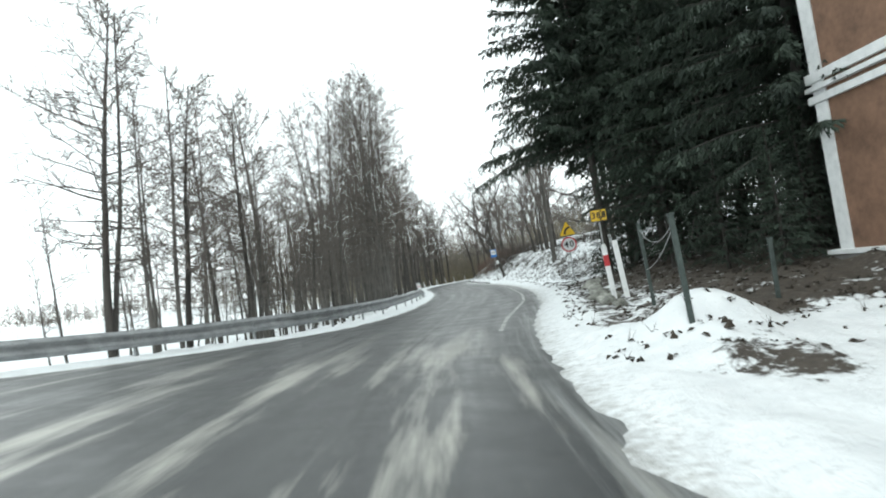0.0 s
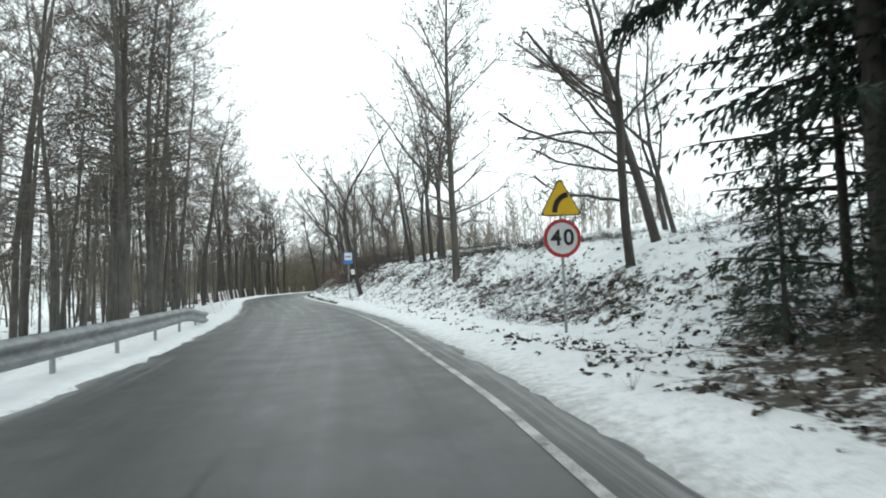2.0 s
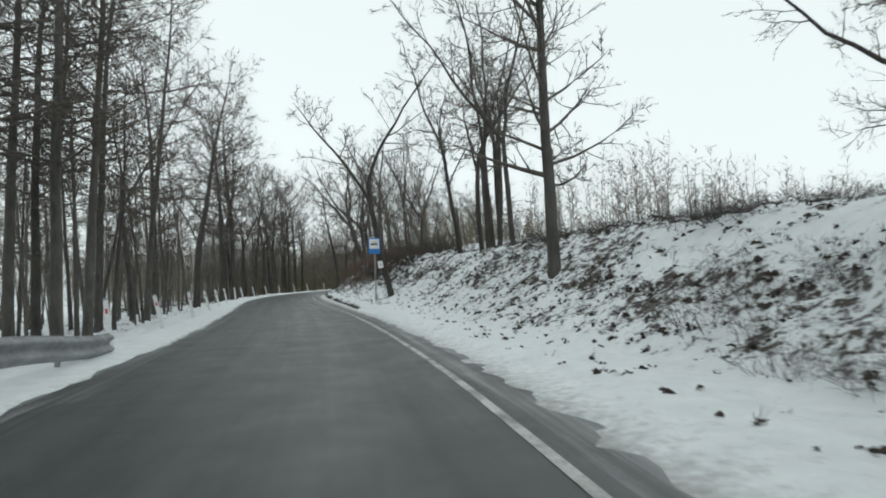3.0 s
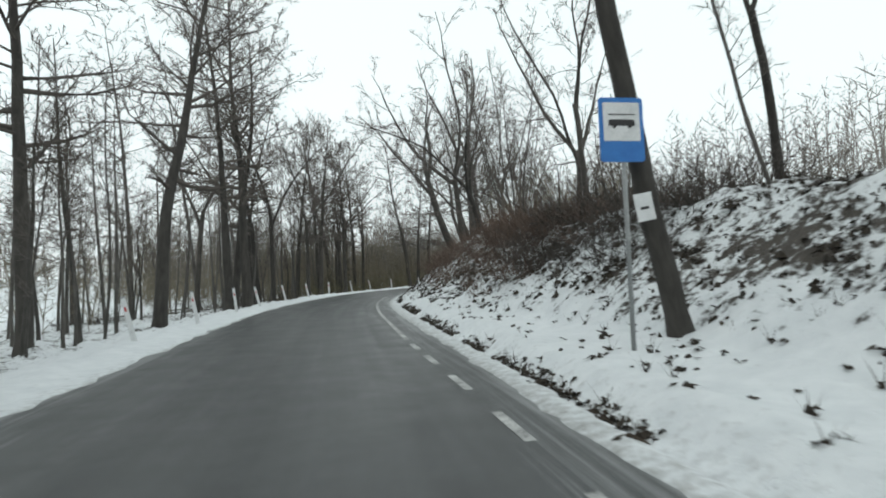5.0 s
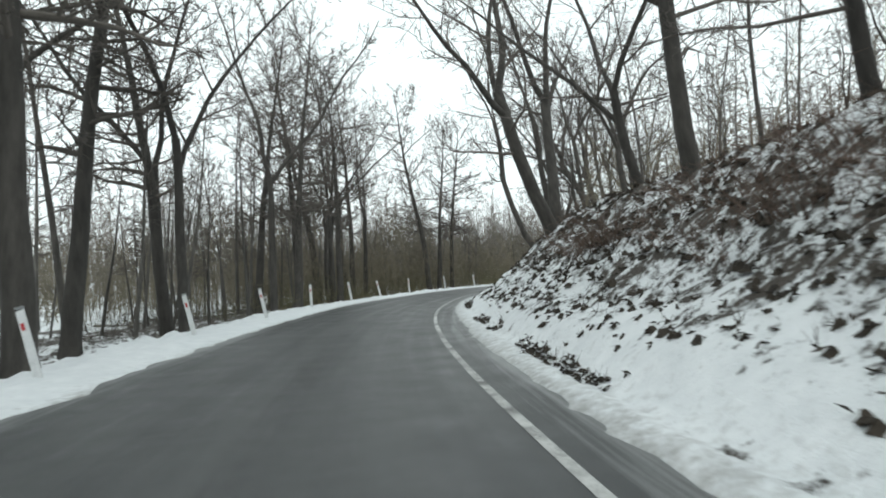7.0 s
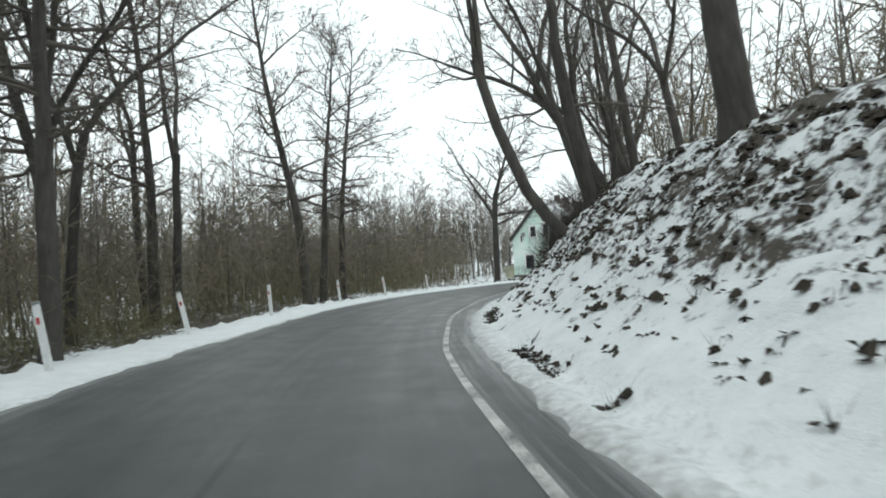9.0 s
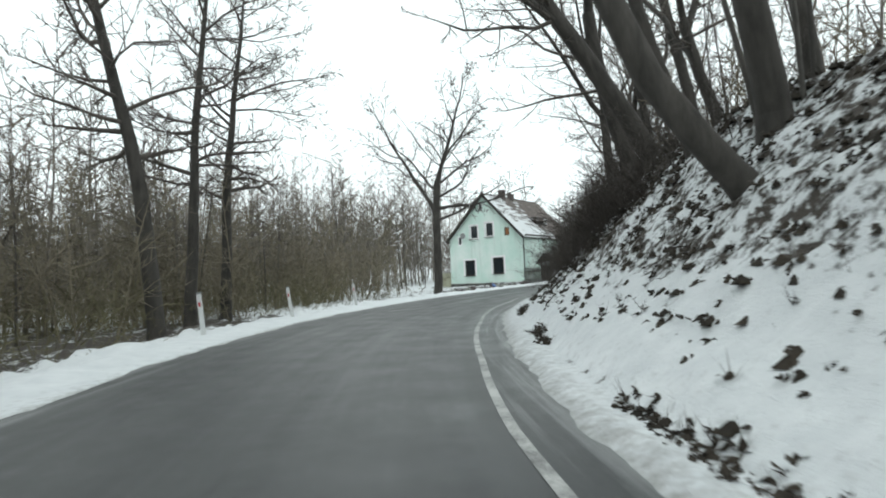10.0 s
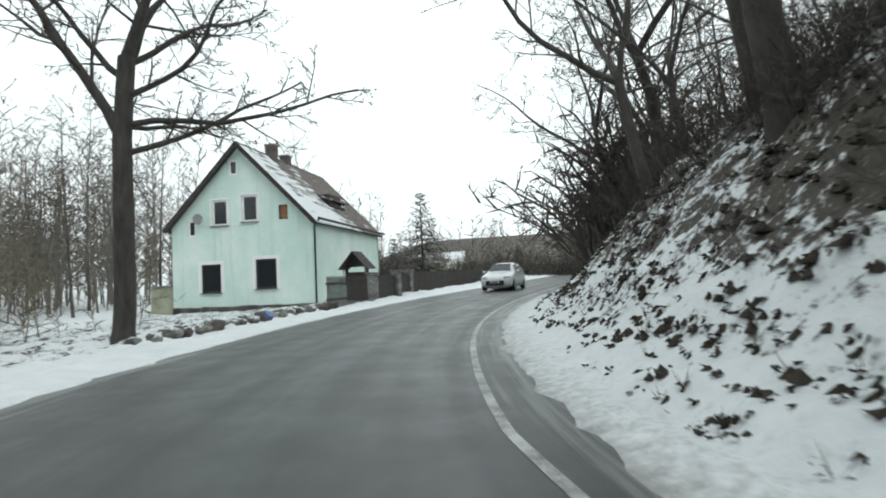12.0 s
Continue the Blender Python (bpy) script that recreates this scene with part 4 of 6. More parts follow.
# ---- spruces by the junction ----
def spruce(seed, h, r, reach, bare=0.06, dense=1.0):
    rng = random.Random(seed)
    trunk, needles = Pile(), Pile()
    trunk.tube([Vector((0, 0, -0.4)), Vector((0, 0, h * 0.5)), Vector((0.1, 0, h))], r, 0.03, 9)
    z = h * bare + 0.7
    nv, nf = needles.v, needles.f
    while z < h * 0.98:
        q = z / h
        n = 9 if q < 0.7 else 6
        for k in range(n):
            a = 2 * math.pi * (k + rng.random() * 0.8) / n
            length = reach * (1 - q) ** 0.75 * rng.uniform(0.72, 1.12) + 0.25
            d = Vector((math.cos(a), math.sin(a), rng.uniform(-0.22, 0.10) + 0.35 * q))
            pts = bent(rng, Vector((0, 0, z + rng.uniform(-0.2, 0.2))), d, length, 6, 0.05, -0.035 if q < 0.6 else 0.02)
            trunk.blade(rng, pts, 0.03 * (1.1 - q))
            m = int((9 + length * 9.5) * dense)
            for j in range(m):
                t = 0.12 + 0.88 * (j + rng.random() * 0.6) / m
                p, dd = along(pts, t)
                side = dd.cross(Vector((0, 0, 1))).normalized() * (1 if j % 2 else -1)
                w = (dd * 0.75 + side * rng.uniform(0.2, 1.0) + Vector((0, 0, rng.uniform(-1.1, 0.05)))).normalized()
                tl = (0.28 + 0.34 * length * 0.35 * (1 - t * 0.55)) * rng.uniform(0.7, 1.3)
                spray(rng, nv, nf, p, w, tl * 0.72)
        z += 0.34 + 0.16 * (1 - q) * rng.uniform(0.7, 1.2)
    return trunk, needles


def spray(rng, nv, nf, p, w, length):
    """One needled twig: two toothed blades set crosswise, hanging a little."""
    u = w.cross(Vector((0, 0, 1)))
    u = u.normalized() if u.length > 0.01 else Vector((1, 0, 0))
    v = w.cross(u)
    teeth = 2
    for b in (u, (u * 0.35 + v).normalized()):
        for sgn in (1, -1):
            for k in range(teeth):
                t0, t1 = k / teeth, (k + 1.25) / teeth
                q0 = p + w * (length * t0) - Vector((0, 0, 0.10 * t0 * t0 * length))
                q1 = p + w * (length * min(1, t0 + 0.42)) - Vector((0, 0, 0.12 * t0 * length))
                q2 = p + w * (length * min(1.1, t1)) + b * (sgn * (0.07 - 0.035 * t0) * rng.uniform(0.7, 1.4)) - Vector((0, 0, 0.14 * t1 * length))
                i = len(nv)
                nv.extend((q0[:], q1[:], q2[:]))
                nf.append((i, i + 1, i + 2))


def plant_spruces():
    protos = ((5, 17.0, 0.24, 5.0, 0.27, 1.0), (6, 15.0, 0.20, 4.2, 0.15, 0.85), (7, 9.0, 0.14, 2.6, 0.03, 0.34), (9, 17.0, 0.155, 5.2, 0.27, 1.15), (8, 14.0, 0.13, 3.2, 0.16, 0.36), (10, 9.0, 0.09, 2.3, 0.02, 0.26))
    made = {}
    for kind, s, d, size, turn in ((1, 16.9, 8.7, 0.98, 0), (0, 20.6, 9.1, 1.0, 50), (3, 26.6, 5.0, 1.1, 120), (3, 28.4, 6.4, 0.95, 300), (3, 25.0, 6.9, 0.9, 210), (1, 21.8, 8.7, 0.98, 200), (1, 16.9, 11.8, 1.05, 80), (2, 17.5, 9.3, 0.8, 15), (2, 15.3, 7.0, 0.45, 70), (2, 18.3, 6.8, 0.5, 260), (2, 15.9, 7.9, 0.5, 160), (2, 17.7, 8.9, 0.7, 220), (2, 16.7, 10.9, 0.75, 120), (2, 18.5, 10.1, 0.85, 90), (2, 16.3, 9.5, 0.75, 250), (2, 20.3, 11.1, 0.9, 10), (2, 20.2, 9.5, 0.7, 170), (2, 14.3, 9.2, 0.5, 320), (2, 28.8, 5.3, 0.42, 250), (2, 27.7, 5.9, 0.38, 20), (5, 22.0, 7.3, 1.0, 0), (5, 25.0, 6.8, 1.05, 70), (5, 27.0, 8.1, 1.1, 160), (5, 23.4, 8.1, 1.1, 220), (5, 29.6, 7.0, 0.9, 300), (5, 20.6, 7.5, 1.0, 130), (4, 23.8, 6.9, 1.0, 40), (4, 28.0, 7.7, 1.05, 140), (4, 28.7, 6.6, 0.9, 260), (4, 22.4, 6.5, 0.85, 300), (4, 25.8, 9.1, 1.0, 80), (0, 29.2, 9.6, 0.80, 310), (2, 21.5, 8.9, 0.45, 180)):
        x, y, z = spot(s, d, -0.1)
        m = pose(x, y, z, 0, 0, turn) @ Matrix.Diagonal((size, size, size, 1))
        if kind in made:
            copy_thing(made[kind], m)
            continue
        trunk, needles = spruce(*protos[kind])
        e = thing("spruce_tree", "tall dark green spruce with drooping boughs by the fence", "tree", m, group="spruces by the junction")
        part("trunk", trunk.mesh("trunk", M_BARK_DARK), None, e)
        part("foliage", needles.mesh("foliage", M_NEEDLE, False), None, e)
        made[kind] = e
    # far spruces beyond the house
    for kind, s, d, size in ((2, 183, -11.2, 1.06), (2, 186, -15, 0.6), (2, 207, -9.0, 0.5)):
        x, y, z = spot(s, d, -0.1)
        copy_thing(made[kind], pose(x, y, z, 0, 0, s * 7) @ Matrix.Diagonal((size, size, size, 1)))["label"] = "dark green spruce in a garden beyond the house"


plant_spruces()


# ---- brush ----
def brush_mesh(name, seed, stems, h, wide, mat, bend=0.16, fat=1.0):
    rng = random.Random(seed)
    pile = Pile()
    for _ in range(stems):
        a, r = rng.uniform(0, 6.283), wide * math.sqrt(rng.random()) * 0.6
        p = Vector((r * math.cos(a), r * math.sin(a), -0.15))
        out = rng.uniform(0.0, 1.0)
        length = h * rng.uniform(0.35, 1.1)
        pts = bent(rng, p, Vector((math.cos(a) * out, math.sin(a) * out, 1)), length, 4, bend, -0.03)
        pile.blade(rng, pts, 0.011 * fat)
        for _k in range(5):
            q, dd = along(pts, rng.uniform(0.2, 0.98))
            sub = bent(rng, q, side_way(rng, dd, radians(rng.uniform(25, 70))), length * rng.uniform(0.15, 0.42), 2, 0.22, 0.0)
            pile.blade(rng, sub, 0.0075 * fat)
            for _j in range(2):
                q2, d2 = along(sub, rng.uniform(0.2, 0.95))
                pile.blade(rng, [q2, q2 + side_way(rng, d2, radians(rng.uniform(25, 70))) * length * rng.uniform(0.08, 0.22)], 0.006 * fat)
    return pile.mesh(name, mat)


BRUSH = {"red": [brush_mesh("shrub", 200 + k, 38, 1.4, 1.7, M_TWIG_RED, 0.26) for k in range(2)],
         "dark": [brush_mesh("shrub", 210 + k, 36, 1.8, 1.9, M_TWIG_DARK, 0.26) for k in range(3)],
         "far": [brush_mesh("shrub", 230 + k, 30, 1.8, 1.9, M_TWIG_DARK, 0.26, 2.6) for k in range(2)],
         "olive": [brush_mesh("shrub", 220 + k, 26, 2.6, 2.2, M_TWIG_OLIVE, 0.24) for k in range(3)]}
BRUSH_LABEL = {"red": "reddish-brown leafless brush on the snowy bank", "dark": "dense dark leafless brush along the bank's crest", "olive": "olive-brown leafless thicket beside the road"}


def brush_pose(s, d, size, up):
    x, y, z = spot(s, d, -0.05)
    return pose(x, y, z, random.uniform(-8, 8), random.uniform(-8, 8), random.uniform(0, 360)) @ Matrix.Diagonal((size, size, size * up, 1))


def brush(kind, s, d, size, up=1.0):
    ob = new("shrub", random.choice(BRUSH[kind]))
    ob.matrix_world = brush_pose(s, d, size, up)
    return tagged(ob, BRUSH_LABEL[kind], "shrub", group=kind + " brush")


def brush_belt(name, label, rows, kind="dark"):
    """Brush past counting, joined into one mesh; rows: number, s from, s to, d from, d to, size from, size to, height factor."""
    V, F = [], []
    for n, s0, s1, d0, d1, q0, q1, up in rows:
        for _ in range(n):
            me = random.choice(BRUSH[kind])
            m = np.array(brush_pose(random.uniform(s0, s1), random.uniform(d0, d1), random.uniform(q0, q1), up * random.uniform(0.8, 1.2)))
            co = np.empty(len(me.vertices) * 3)
            me.vertices.foreach_get("co", co)
            base = len(V)
            V.extend((co.reshape(-1, 3) @ m[:3, :3].T + m[:3, 3]).tolist())
            F.extend([tuple(base + k for k in p.vertices) for p in me.polygons])
    tagged(new(name, mesh_of(name, V, F, M_TWIG_RED if kind == "red" else M_TWIG_DARK)), label, "brush", kind="stuff")


random.seed(9)
for n, kind, s0, s1, d0, d1, q0, q1, u0, u1 in (
        (26, "red", 70.5, 92, 4.2, 7.0, 0.5, 0.9, 0.5, 0.8),
        (26, "red", 70, 84, 3.7, 5.2, 0.35, 0.7, 0.7, 1.0),
        (20, "dark", 66, 73, 6.0, 9.0, 0.6, 1.05, 0.7, 0.95),
        (14, "dark", 66, 73, 4.6, 6.0, 0.5, 0.85, 0.7, 1.0),
        (6, "dark", 29, 46, 5.4, 8.0, 0.35, 0.6, 0.8, 1.0),
        (16, "dark", 35, 41.5, 4.6, 6.6, 0.25, 0.45, 0.6, 0.9),
        (12, "dark", 127.5, 131.5, 3.3, 4.3, 0.35, 0.6, 0.6, 0.9),
        (28, "dark", 122, 158, 5.6, 10.0, 0.7, 1.15, 0.8, 1.0),
        (20, "dark", 125, 138, 4.7, 6.4, 0.6, 1.0, 0.8, 1.1),
        (16, "dark", 138, 156, 4.6, 6.6, 0.5, 0.95, 0.9, 1.1),
        (30, "olive", 104, 126, -17, -7.2, 0.5, 1.2, 0.6, 1.1), (40, "olive", 126, 150, -20, -8.4, 0.7, 1.5, 0.7, 1.1)):
    for _ in range(n):
        brush(kind, random.uniform(s0, s1), random.uniform(d0, d1), random.uniform(q0, q1), random.uniform(u0, u1))
brush_belt("bank_brush", "dark tangled leafless brush on the upper bank", ((46, 133, 141, 3.8, 6.0, 0.5, 0.9, 0.8), (70, 126.0, 140.5, 3.7, 5.4, 0.45, 0.85, 0.8), (30, 137, 151, 5.3, 7.6, 0.7, 1.1, 0.85)))
brush_belt("red_brush", "reddish-brown tangled leafless brush on the bank", ((34, 70.5, 90, 4.2, 7.0, 0.5, 0.95, 0.6), (24, 73.5, 81, 5.4, 8.0, 0.7, 1.1, 0.75), (16, 68.5, 76, 5.2, 7.8, 0.6, 1.0, 0.75)), "red")
brush_belt("crest_brush", "low dark leafless brush along the crest of the bank", ((44, 33, 62, 9.6, 13.0, 0.6, 0.9, 0.38), (46, 44, 60, 8.6, 11.0, 0.5, 0.85, 0.42)))
brush_belt("valley_brush", "dark leafless undergrowth between the valley trees", ((20, 92, 118, -18, -8.0, 0.6, 1.0, 0.9),))
brush_belt("far_brush", "dense dark brush on both sides of the road beyond the house", ((34, 160, 182, 4.6, 9, 1.4, 2.4, 1.1), (50, 178, 204, 3.6, 9, 1.5, 2.8, 1.15), (26, 176, 206, -17, -9.4, 1.0, 1.8, 1.0), (22, 196, 207, -14, -9.4, 1.0, 1.6, 1.0), (40, 203, 218, -14, 8, 1.3, 2.1, 1.0)), "far")


def wood_mesh(rng, spots, twig_r, boughs, subs, fatness, slant=0.08):
    """Many plain trees in one mesh: stems, boughs and sprays of twigs."""
    pile = Pile()
    for s, d, h in spots:
        p = Vector(spot(s, d, -0.3))
        pts = bent(rng, p, Vector((rng.uniform(-1, 1) * slant, rng.uniform(-1, 1) * slant, 1)), h, 4, 0.05 + 0.3 * slant, 0.02)
        pile.tube(pts, fatness * h, 0.012, 3)
        for k in range(boughs):
            t = 0.15 + 0.84 * (k + rng.random()) / boughs
            q, d2 = along(pts, t)
            bl = h * rng.uniform(0.12, 0.26) * (1.2 - 0.8 * t) * (1 + 2.2 * slant)
            bp = bent(rng, q, side_way(rng, d2, radians(rng.uniform(30, 78))), bl, 2, 0.15 + slant, 0.05)
            pile.blade(rng, bp, twig_r * 1.4)
            for _k in range(subs):
                q2, d3 = along(bp, rng.uniform(0.15, 0.98))
                pile.blade(rng, [q2, q2 + side_way(rng, d3, radians(rng.uniform(20, 70))) * bl * rng.uniform(0.2, 0.5)], twig_r)
    return pile


def far_wood():
    rng = random.Random(77)
    spots = []
    for n, s0, s1, d0, d1, h0, h1 in ((240, 128, 190, -75, -46, 8, 14), (320, 120, 205, -120, -70, 5, 9), (150, 190, 225, -150, -118, 4, 6.5), (140, 128, 215, 14, 40, 8, 13), (300, 206, 228, -60, 40, 4.5, 9)):
        for _ in range(n):
            spots.append((rng.uniform(s0, s1), rng.uniform(d0, d1), rng.uniform(h0, h1)))
    pile = wood_mesh(rng, spots, 0.032, 22, 3, 0.0065)
    # the skyline wood, far enough for coarser sprays
    spots = [(rng.uniform(10, 190), -rng.uniform(112, 140), rng.uniform(4, 6.5)) for _ in range(620)] + [(rng.uniform(10, 125), -rng.uniform(108, 132), rng.uniform(4.5, 7.5)) for _ in range(480)] + [(rng.uniform(128, 205), -rng.uniform(47, 80), rng.uniform(4, 9)) for _ in range(300)]
    ridge = wood_mesh(rng, spots, 0.060, 15, 3, 0.010, 0.14)
    base = len(pile.v)
    pile.v += ridge.v
    pile.f += [tuple(base + k for k in f) for f in ridge.f]
    # pale twig colour carries the distance haze
    ob = new("far_wood", pile.mesh("far_wood", M_TWIG_HAZE))
    tagged(ob, "bare winter wood on the far slopes, coloured pale grey for haze", "trees", kind="stuff")
    spots = []
    for n, s0, s1, d0, d1, h0, h1 in ((170, 134, 157, -26, -12.2, 2.0, 5.5), (36, 60, 100, -26, -9.0, 3.0, 8.5), (560, 110, 150, -36, -8.8, 2.5, 7.5), (150, 98, 176, 7.6, 20, 3.0, 7.0)):
        for _ in range(n):
            spots.append((rng.uniform(s0, s1), rng.uniform(d0, d1), rng.uniform(h0, h1)))
    ob = new("young_thicket", wood_mesh(rng, spots, 0.0135, 20, 7, 0.0055, 0.28).mesh("young_thicket", M_TWIG_THICKET))
    tagged(ob, "dense brown thicket of bare saplings under the trees", "thicket", kind="stuff")
    spots = []
    for n, s0, s1, d0, d1, h0, h1 in ((340, 122, 176, -52, -17, 9, 14.5), (120, 150, 212, -50, -24, 7, 12)):
        for _ in range(n):
            s, d = rng.uniform(s0, s1), rng.uniform(d0, d1)
            spots.append((s, d - 12 if s > 152 and d > -24 else d, rng.uniform(h0, h1)))
    ob = new("valley_wood", wood_mesh(rng, spots, 0.024, 28, 6, 0.0062, 0.07).mesh("valley_wood", M_TWIG_HAZE))
    tagged(ob, "stand of tall bare trees behind the thicket, coloured pale for haze", "trees", kind="stuff")


far_wood()


def litter_clumps():
    """Clods of leaves and tufts of dead grass that stand out of the snow on the bank."""
    rng = random.Random(41)
    S = np.array([rng.uniform(8, 172) for _ in range(30000)])
    D = right_edge(S) + 0.7 + np.array([rng.random() for _ in range(30000)]) * (top_d(S) + 0.8 - right_edge(S))
    cv = litter_cover(S, D, True)
    px, py, _ = place(S, D)
    keep = np.array([rng.random() for _ in range(30000)]) < (cv - 0.20 + 0.16 * soft((S - 122) / 5)) * 2.2 * soft((wave(px, py, 0.9, 2.2) + 0.35) / 0.5)
    keep |= (np.array([rng.random() for _ in range(30000)]) < 0.16) & (S < 152) & (D > right_edge(S) + 0.9) & ((S > 56) | (S % 1.0 < 0.45))
    keep |= (np.array([rng.random() for _ in range(30000)]) < 0.55) & (S < 33) & (D < right_edge(S) + 2.8)
    S, D = S[keep], D[keep]
    # the broken dark line of clods along the foot of the bank
    sl = np.array([rng.uniform(60, 142) for _ in range(3600)])
    gap = np.sin(sl * 0.83) + 0.8 * np.sin(sl * 2.1 + 1.0) + np.where(sl < 80, 0.9, 0.0)
    sl = sl[gap > 0.1]
    off = np.interp(sl, (60, 110, 120, 130, 142), (0.48, 0.52, 0.56, 0.60, 0.72))
    S = np.concatenate([S, sl])
    D = np.concatenate([D, right_edge(sl) + off + np.array([rng.gauss(0, 0.06) for _ in range(len(sl))])])
    Z = side_height(S, D, True)
    V, F = [], []
    for s, d, z in zip(S, D, Z):
        x, y, _ = place(s, d)
        r = rng.uniform(0.06, 0.10) if 29 < s < 46 and rng.random() < 0.08 else rng.choice((0.022, 0.03, 0.035, 0.045, 0.065) if s < 66 or d < right_edge(s) + 0.9 else (0.028, 0.038, 0.05, 0.065, 0.085))
        # a low rough clod
        i, n, top = len(V), 5, r * rng.uniform(0.4, 0.9)
        q0, turn, wide = rng.uniform(0, 1), rng.uniform(0, 3.14), rng.uniform(1.0, 1.9)
        cx, cy = math.cos(turn), math.sin(turn)
        for k in range(n):
            q = q0 + 6.283 * k / n
            rr = r * rng.uniform(0.6, 1.3)
            a, c = rr * math.cos(q) * wide, rr * math.sin(q)
            V.append((x + a * cx - c * cy, y + a * cy + c * cx, z - 0.04))
        V.append((x + rng.uniform(-0.3, 0.3) * r, y + rng.uniform(-0.3, 0.3) * r, z + top))
        V.append((x + cx * r * 0.5, y + cy * r * 0.5, z + top * 0.8))
        F += [(i + k, i + (k + 1) % n, i + n) for k in range(n)] + [(i, i + 1, i + n + 1), (i + 1, i + n, i + n + 1), (i + n, i, i + n + 1)]
        # the larger ones are heaps of several lumps
        for _k in range(0 if r < 0.07 else 3):
            a, c, rr = rng.uniform(-1.1, 1.1) * r * wide, rng.uniform(-0.8, 0.8) * r, r * rng.uniform(0.35, 0.65)
            qx, qy, i = x + a * cx - c * cy, y + a * cy + c * cx, len(V)
            for k in range(5):
                q = q0 + 6.283 * k / 5
                V.append((qx + rr * math.cos(q) * rng.uniform(0.7, 1.3), qy + rr * math.sin(q) * rng.uniform(0.7, 1.3), z - 0.03 + rng.uniform(0, 0.4) * rr))
            V.append((qx + rng.uniform(-0.3, 0.3) * rr, qy + rng.uniform(-0.3, 0.3) * rr, z + rr * rng.uniform(0.5, 1.1)))
            F += [(i + k, i + (k + 1) % 5, i + 5) for k in range(5)]
        # loose leaves round it
        for _k in range(rng.randint(1, 3)):
            q, rr, tl = rng.uniform(0, 6.28), r * rng.uniform(0.6, 2.2), rng.uniform(0, 6.28)
            px, py = x + rr * math.cos(q), y + rr * math.sin(q)
            ln, wd = rng.uniform(0.03, 0.06), rng.uniform(0.02, 0.035)
            ux, uy = math.cos(tl) * ln, math.sin(tl) * ln
            i = len(V)
            lift = rng.uniform(0.01, 0.05)
            V += [(px - ux, py - uy, z + rng.uniform(-0.02, 0.03)), (px - uy * wd / ln, py + ux * wd / ln, z + lift), (px + ux, py + uy, z + rng.uniform(0.0, 0.05)), (px + uy * wd / ln, py - ux * wd / ln, z + lift * 0.5)]
            F.append((i, i + 1, i + 2, i + 3))
        if rng.random() < 0.10:
            for _k in range(5):
                q, hh = rng.uniform(0, 6.28), rng.uniform(0.10, 0.28)
                i = len(V)
                dx, dy = math.cos(q), math.sin(q)
                V += [(x - dy * 0.006, y + dx * 0.006, z - 0.03), (x + dy * 0.006, y - dx * 0.006, z - 0.03), (x + dx * hh * 0.7, y + dy * hh * 0.7, z + hh * 0.8)]
                F.append((i, i + 1, i + 2))
    ob = new("leaf_litter", mesh_of("leaf_litter", [tuple(map(float, q)) for q in V], F, M_LITTER))
    tagged(ob, "clods of dead leaves and grass poking out of the snow", "leaf litter", kind="stuff")


M_LITTER = mottled("dead_leaves", (0.014, 0.012, 0.009), (0.056, 0.044, 0.032), 3.0, 0.95, fine=18.0, relief=0.6, dist=0.02)
litter_clumps()

# ---- roadside furniture ----
def text_mesh(words, size, thick=0.002):
    cu = bpy.data.curves.new("words", "FONT")
    cu.body = words
    cu.size = size
    cu.align_x = "CENTER"
    cu.align_y = "CENTER"
    cu.extrude = thick
    cu.offset = size * 0.022
    ob = bpy.data.objects.new("words", cu)
    me = bpy.data.meshes.new_from_object(ob)
    bpy.data.objects.remove(ob)
    bpy.data.curves.remove(cu)
    me.transform(Matrix.Rotation(radians(90), 4, "X"))
    return me


def moved(bm, x=0.0, y=0.0, z=0.0):
    bmesh.ops.translate(bm, vec=(x, y, z), verts=bm.verts)
    return bm


def facing(s, d, dz=0.0, turn=0.0):
    """The pose of a sign whose face looks back along the road."""
    x, y, z = spot(s, d, dz)
    return pose(x, y, z, 0, 0, heading(s) + turn)


def ring(r1, r0, thick, seg=48):
    b = bmesh.new()
    for k in range(seg):
        a, c = 2 * math.pi * k / seg, 2 * math.pi * (k + 1) / seg
        q = [b.verts.new((r * math.cos(t), y, r * math.sin(t))) for r, t, y in ((r0, a, 0), (r1, a, 0), (r1, c, 0), (r0, c, 0), (r0, a, thick), (r1, a, thick), (r1, c, thick), (r0, c, thick))]
        for f in ((0, 1, 2, 3), (5, 4, 7, 6), (1, 5, 6, 2), (4, 0, 3, 7)):
            b.faces.new([q[i] for i in f])
    bmesh.ops.remove_doubles(b, verts=b.verts, dist=1e-5)
    bmesh.ops.recalc_face_normals(b, faces=b.faces)
    return b


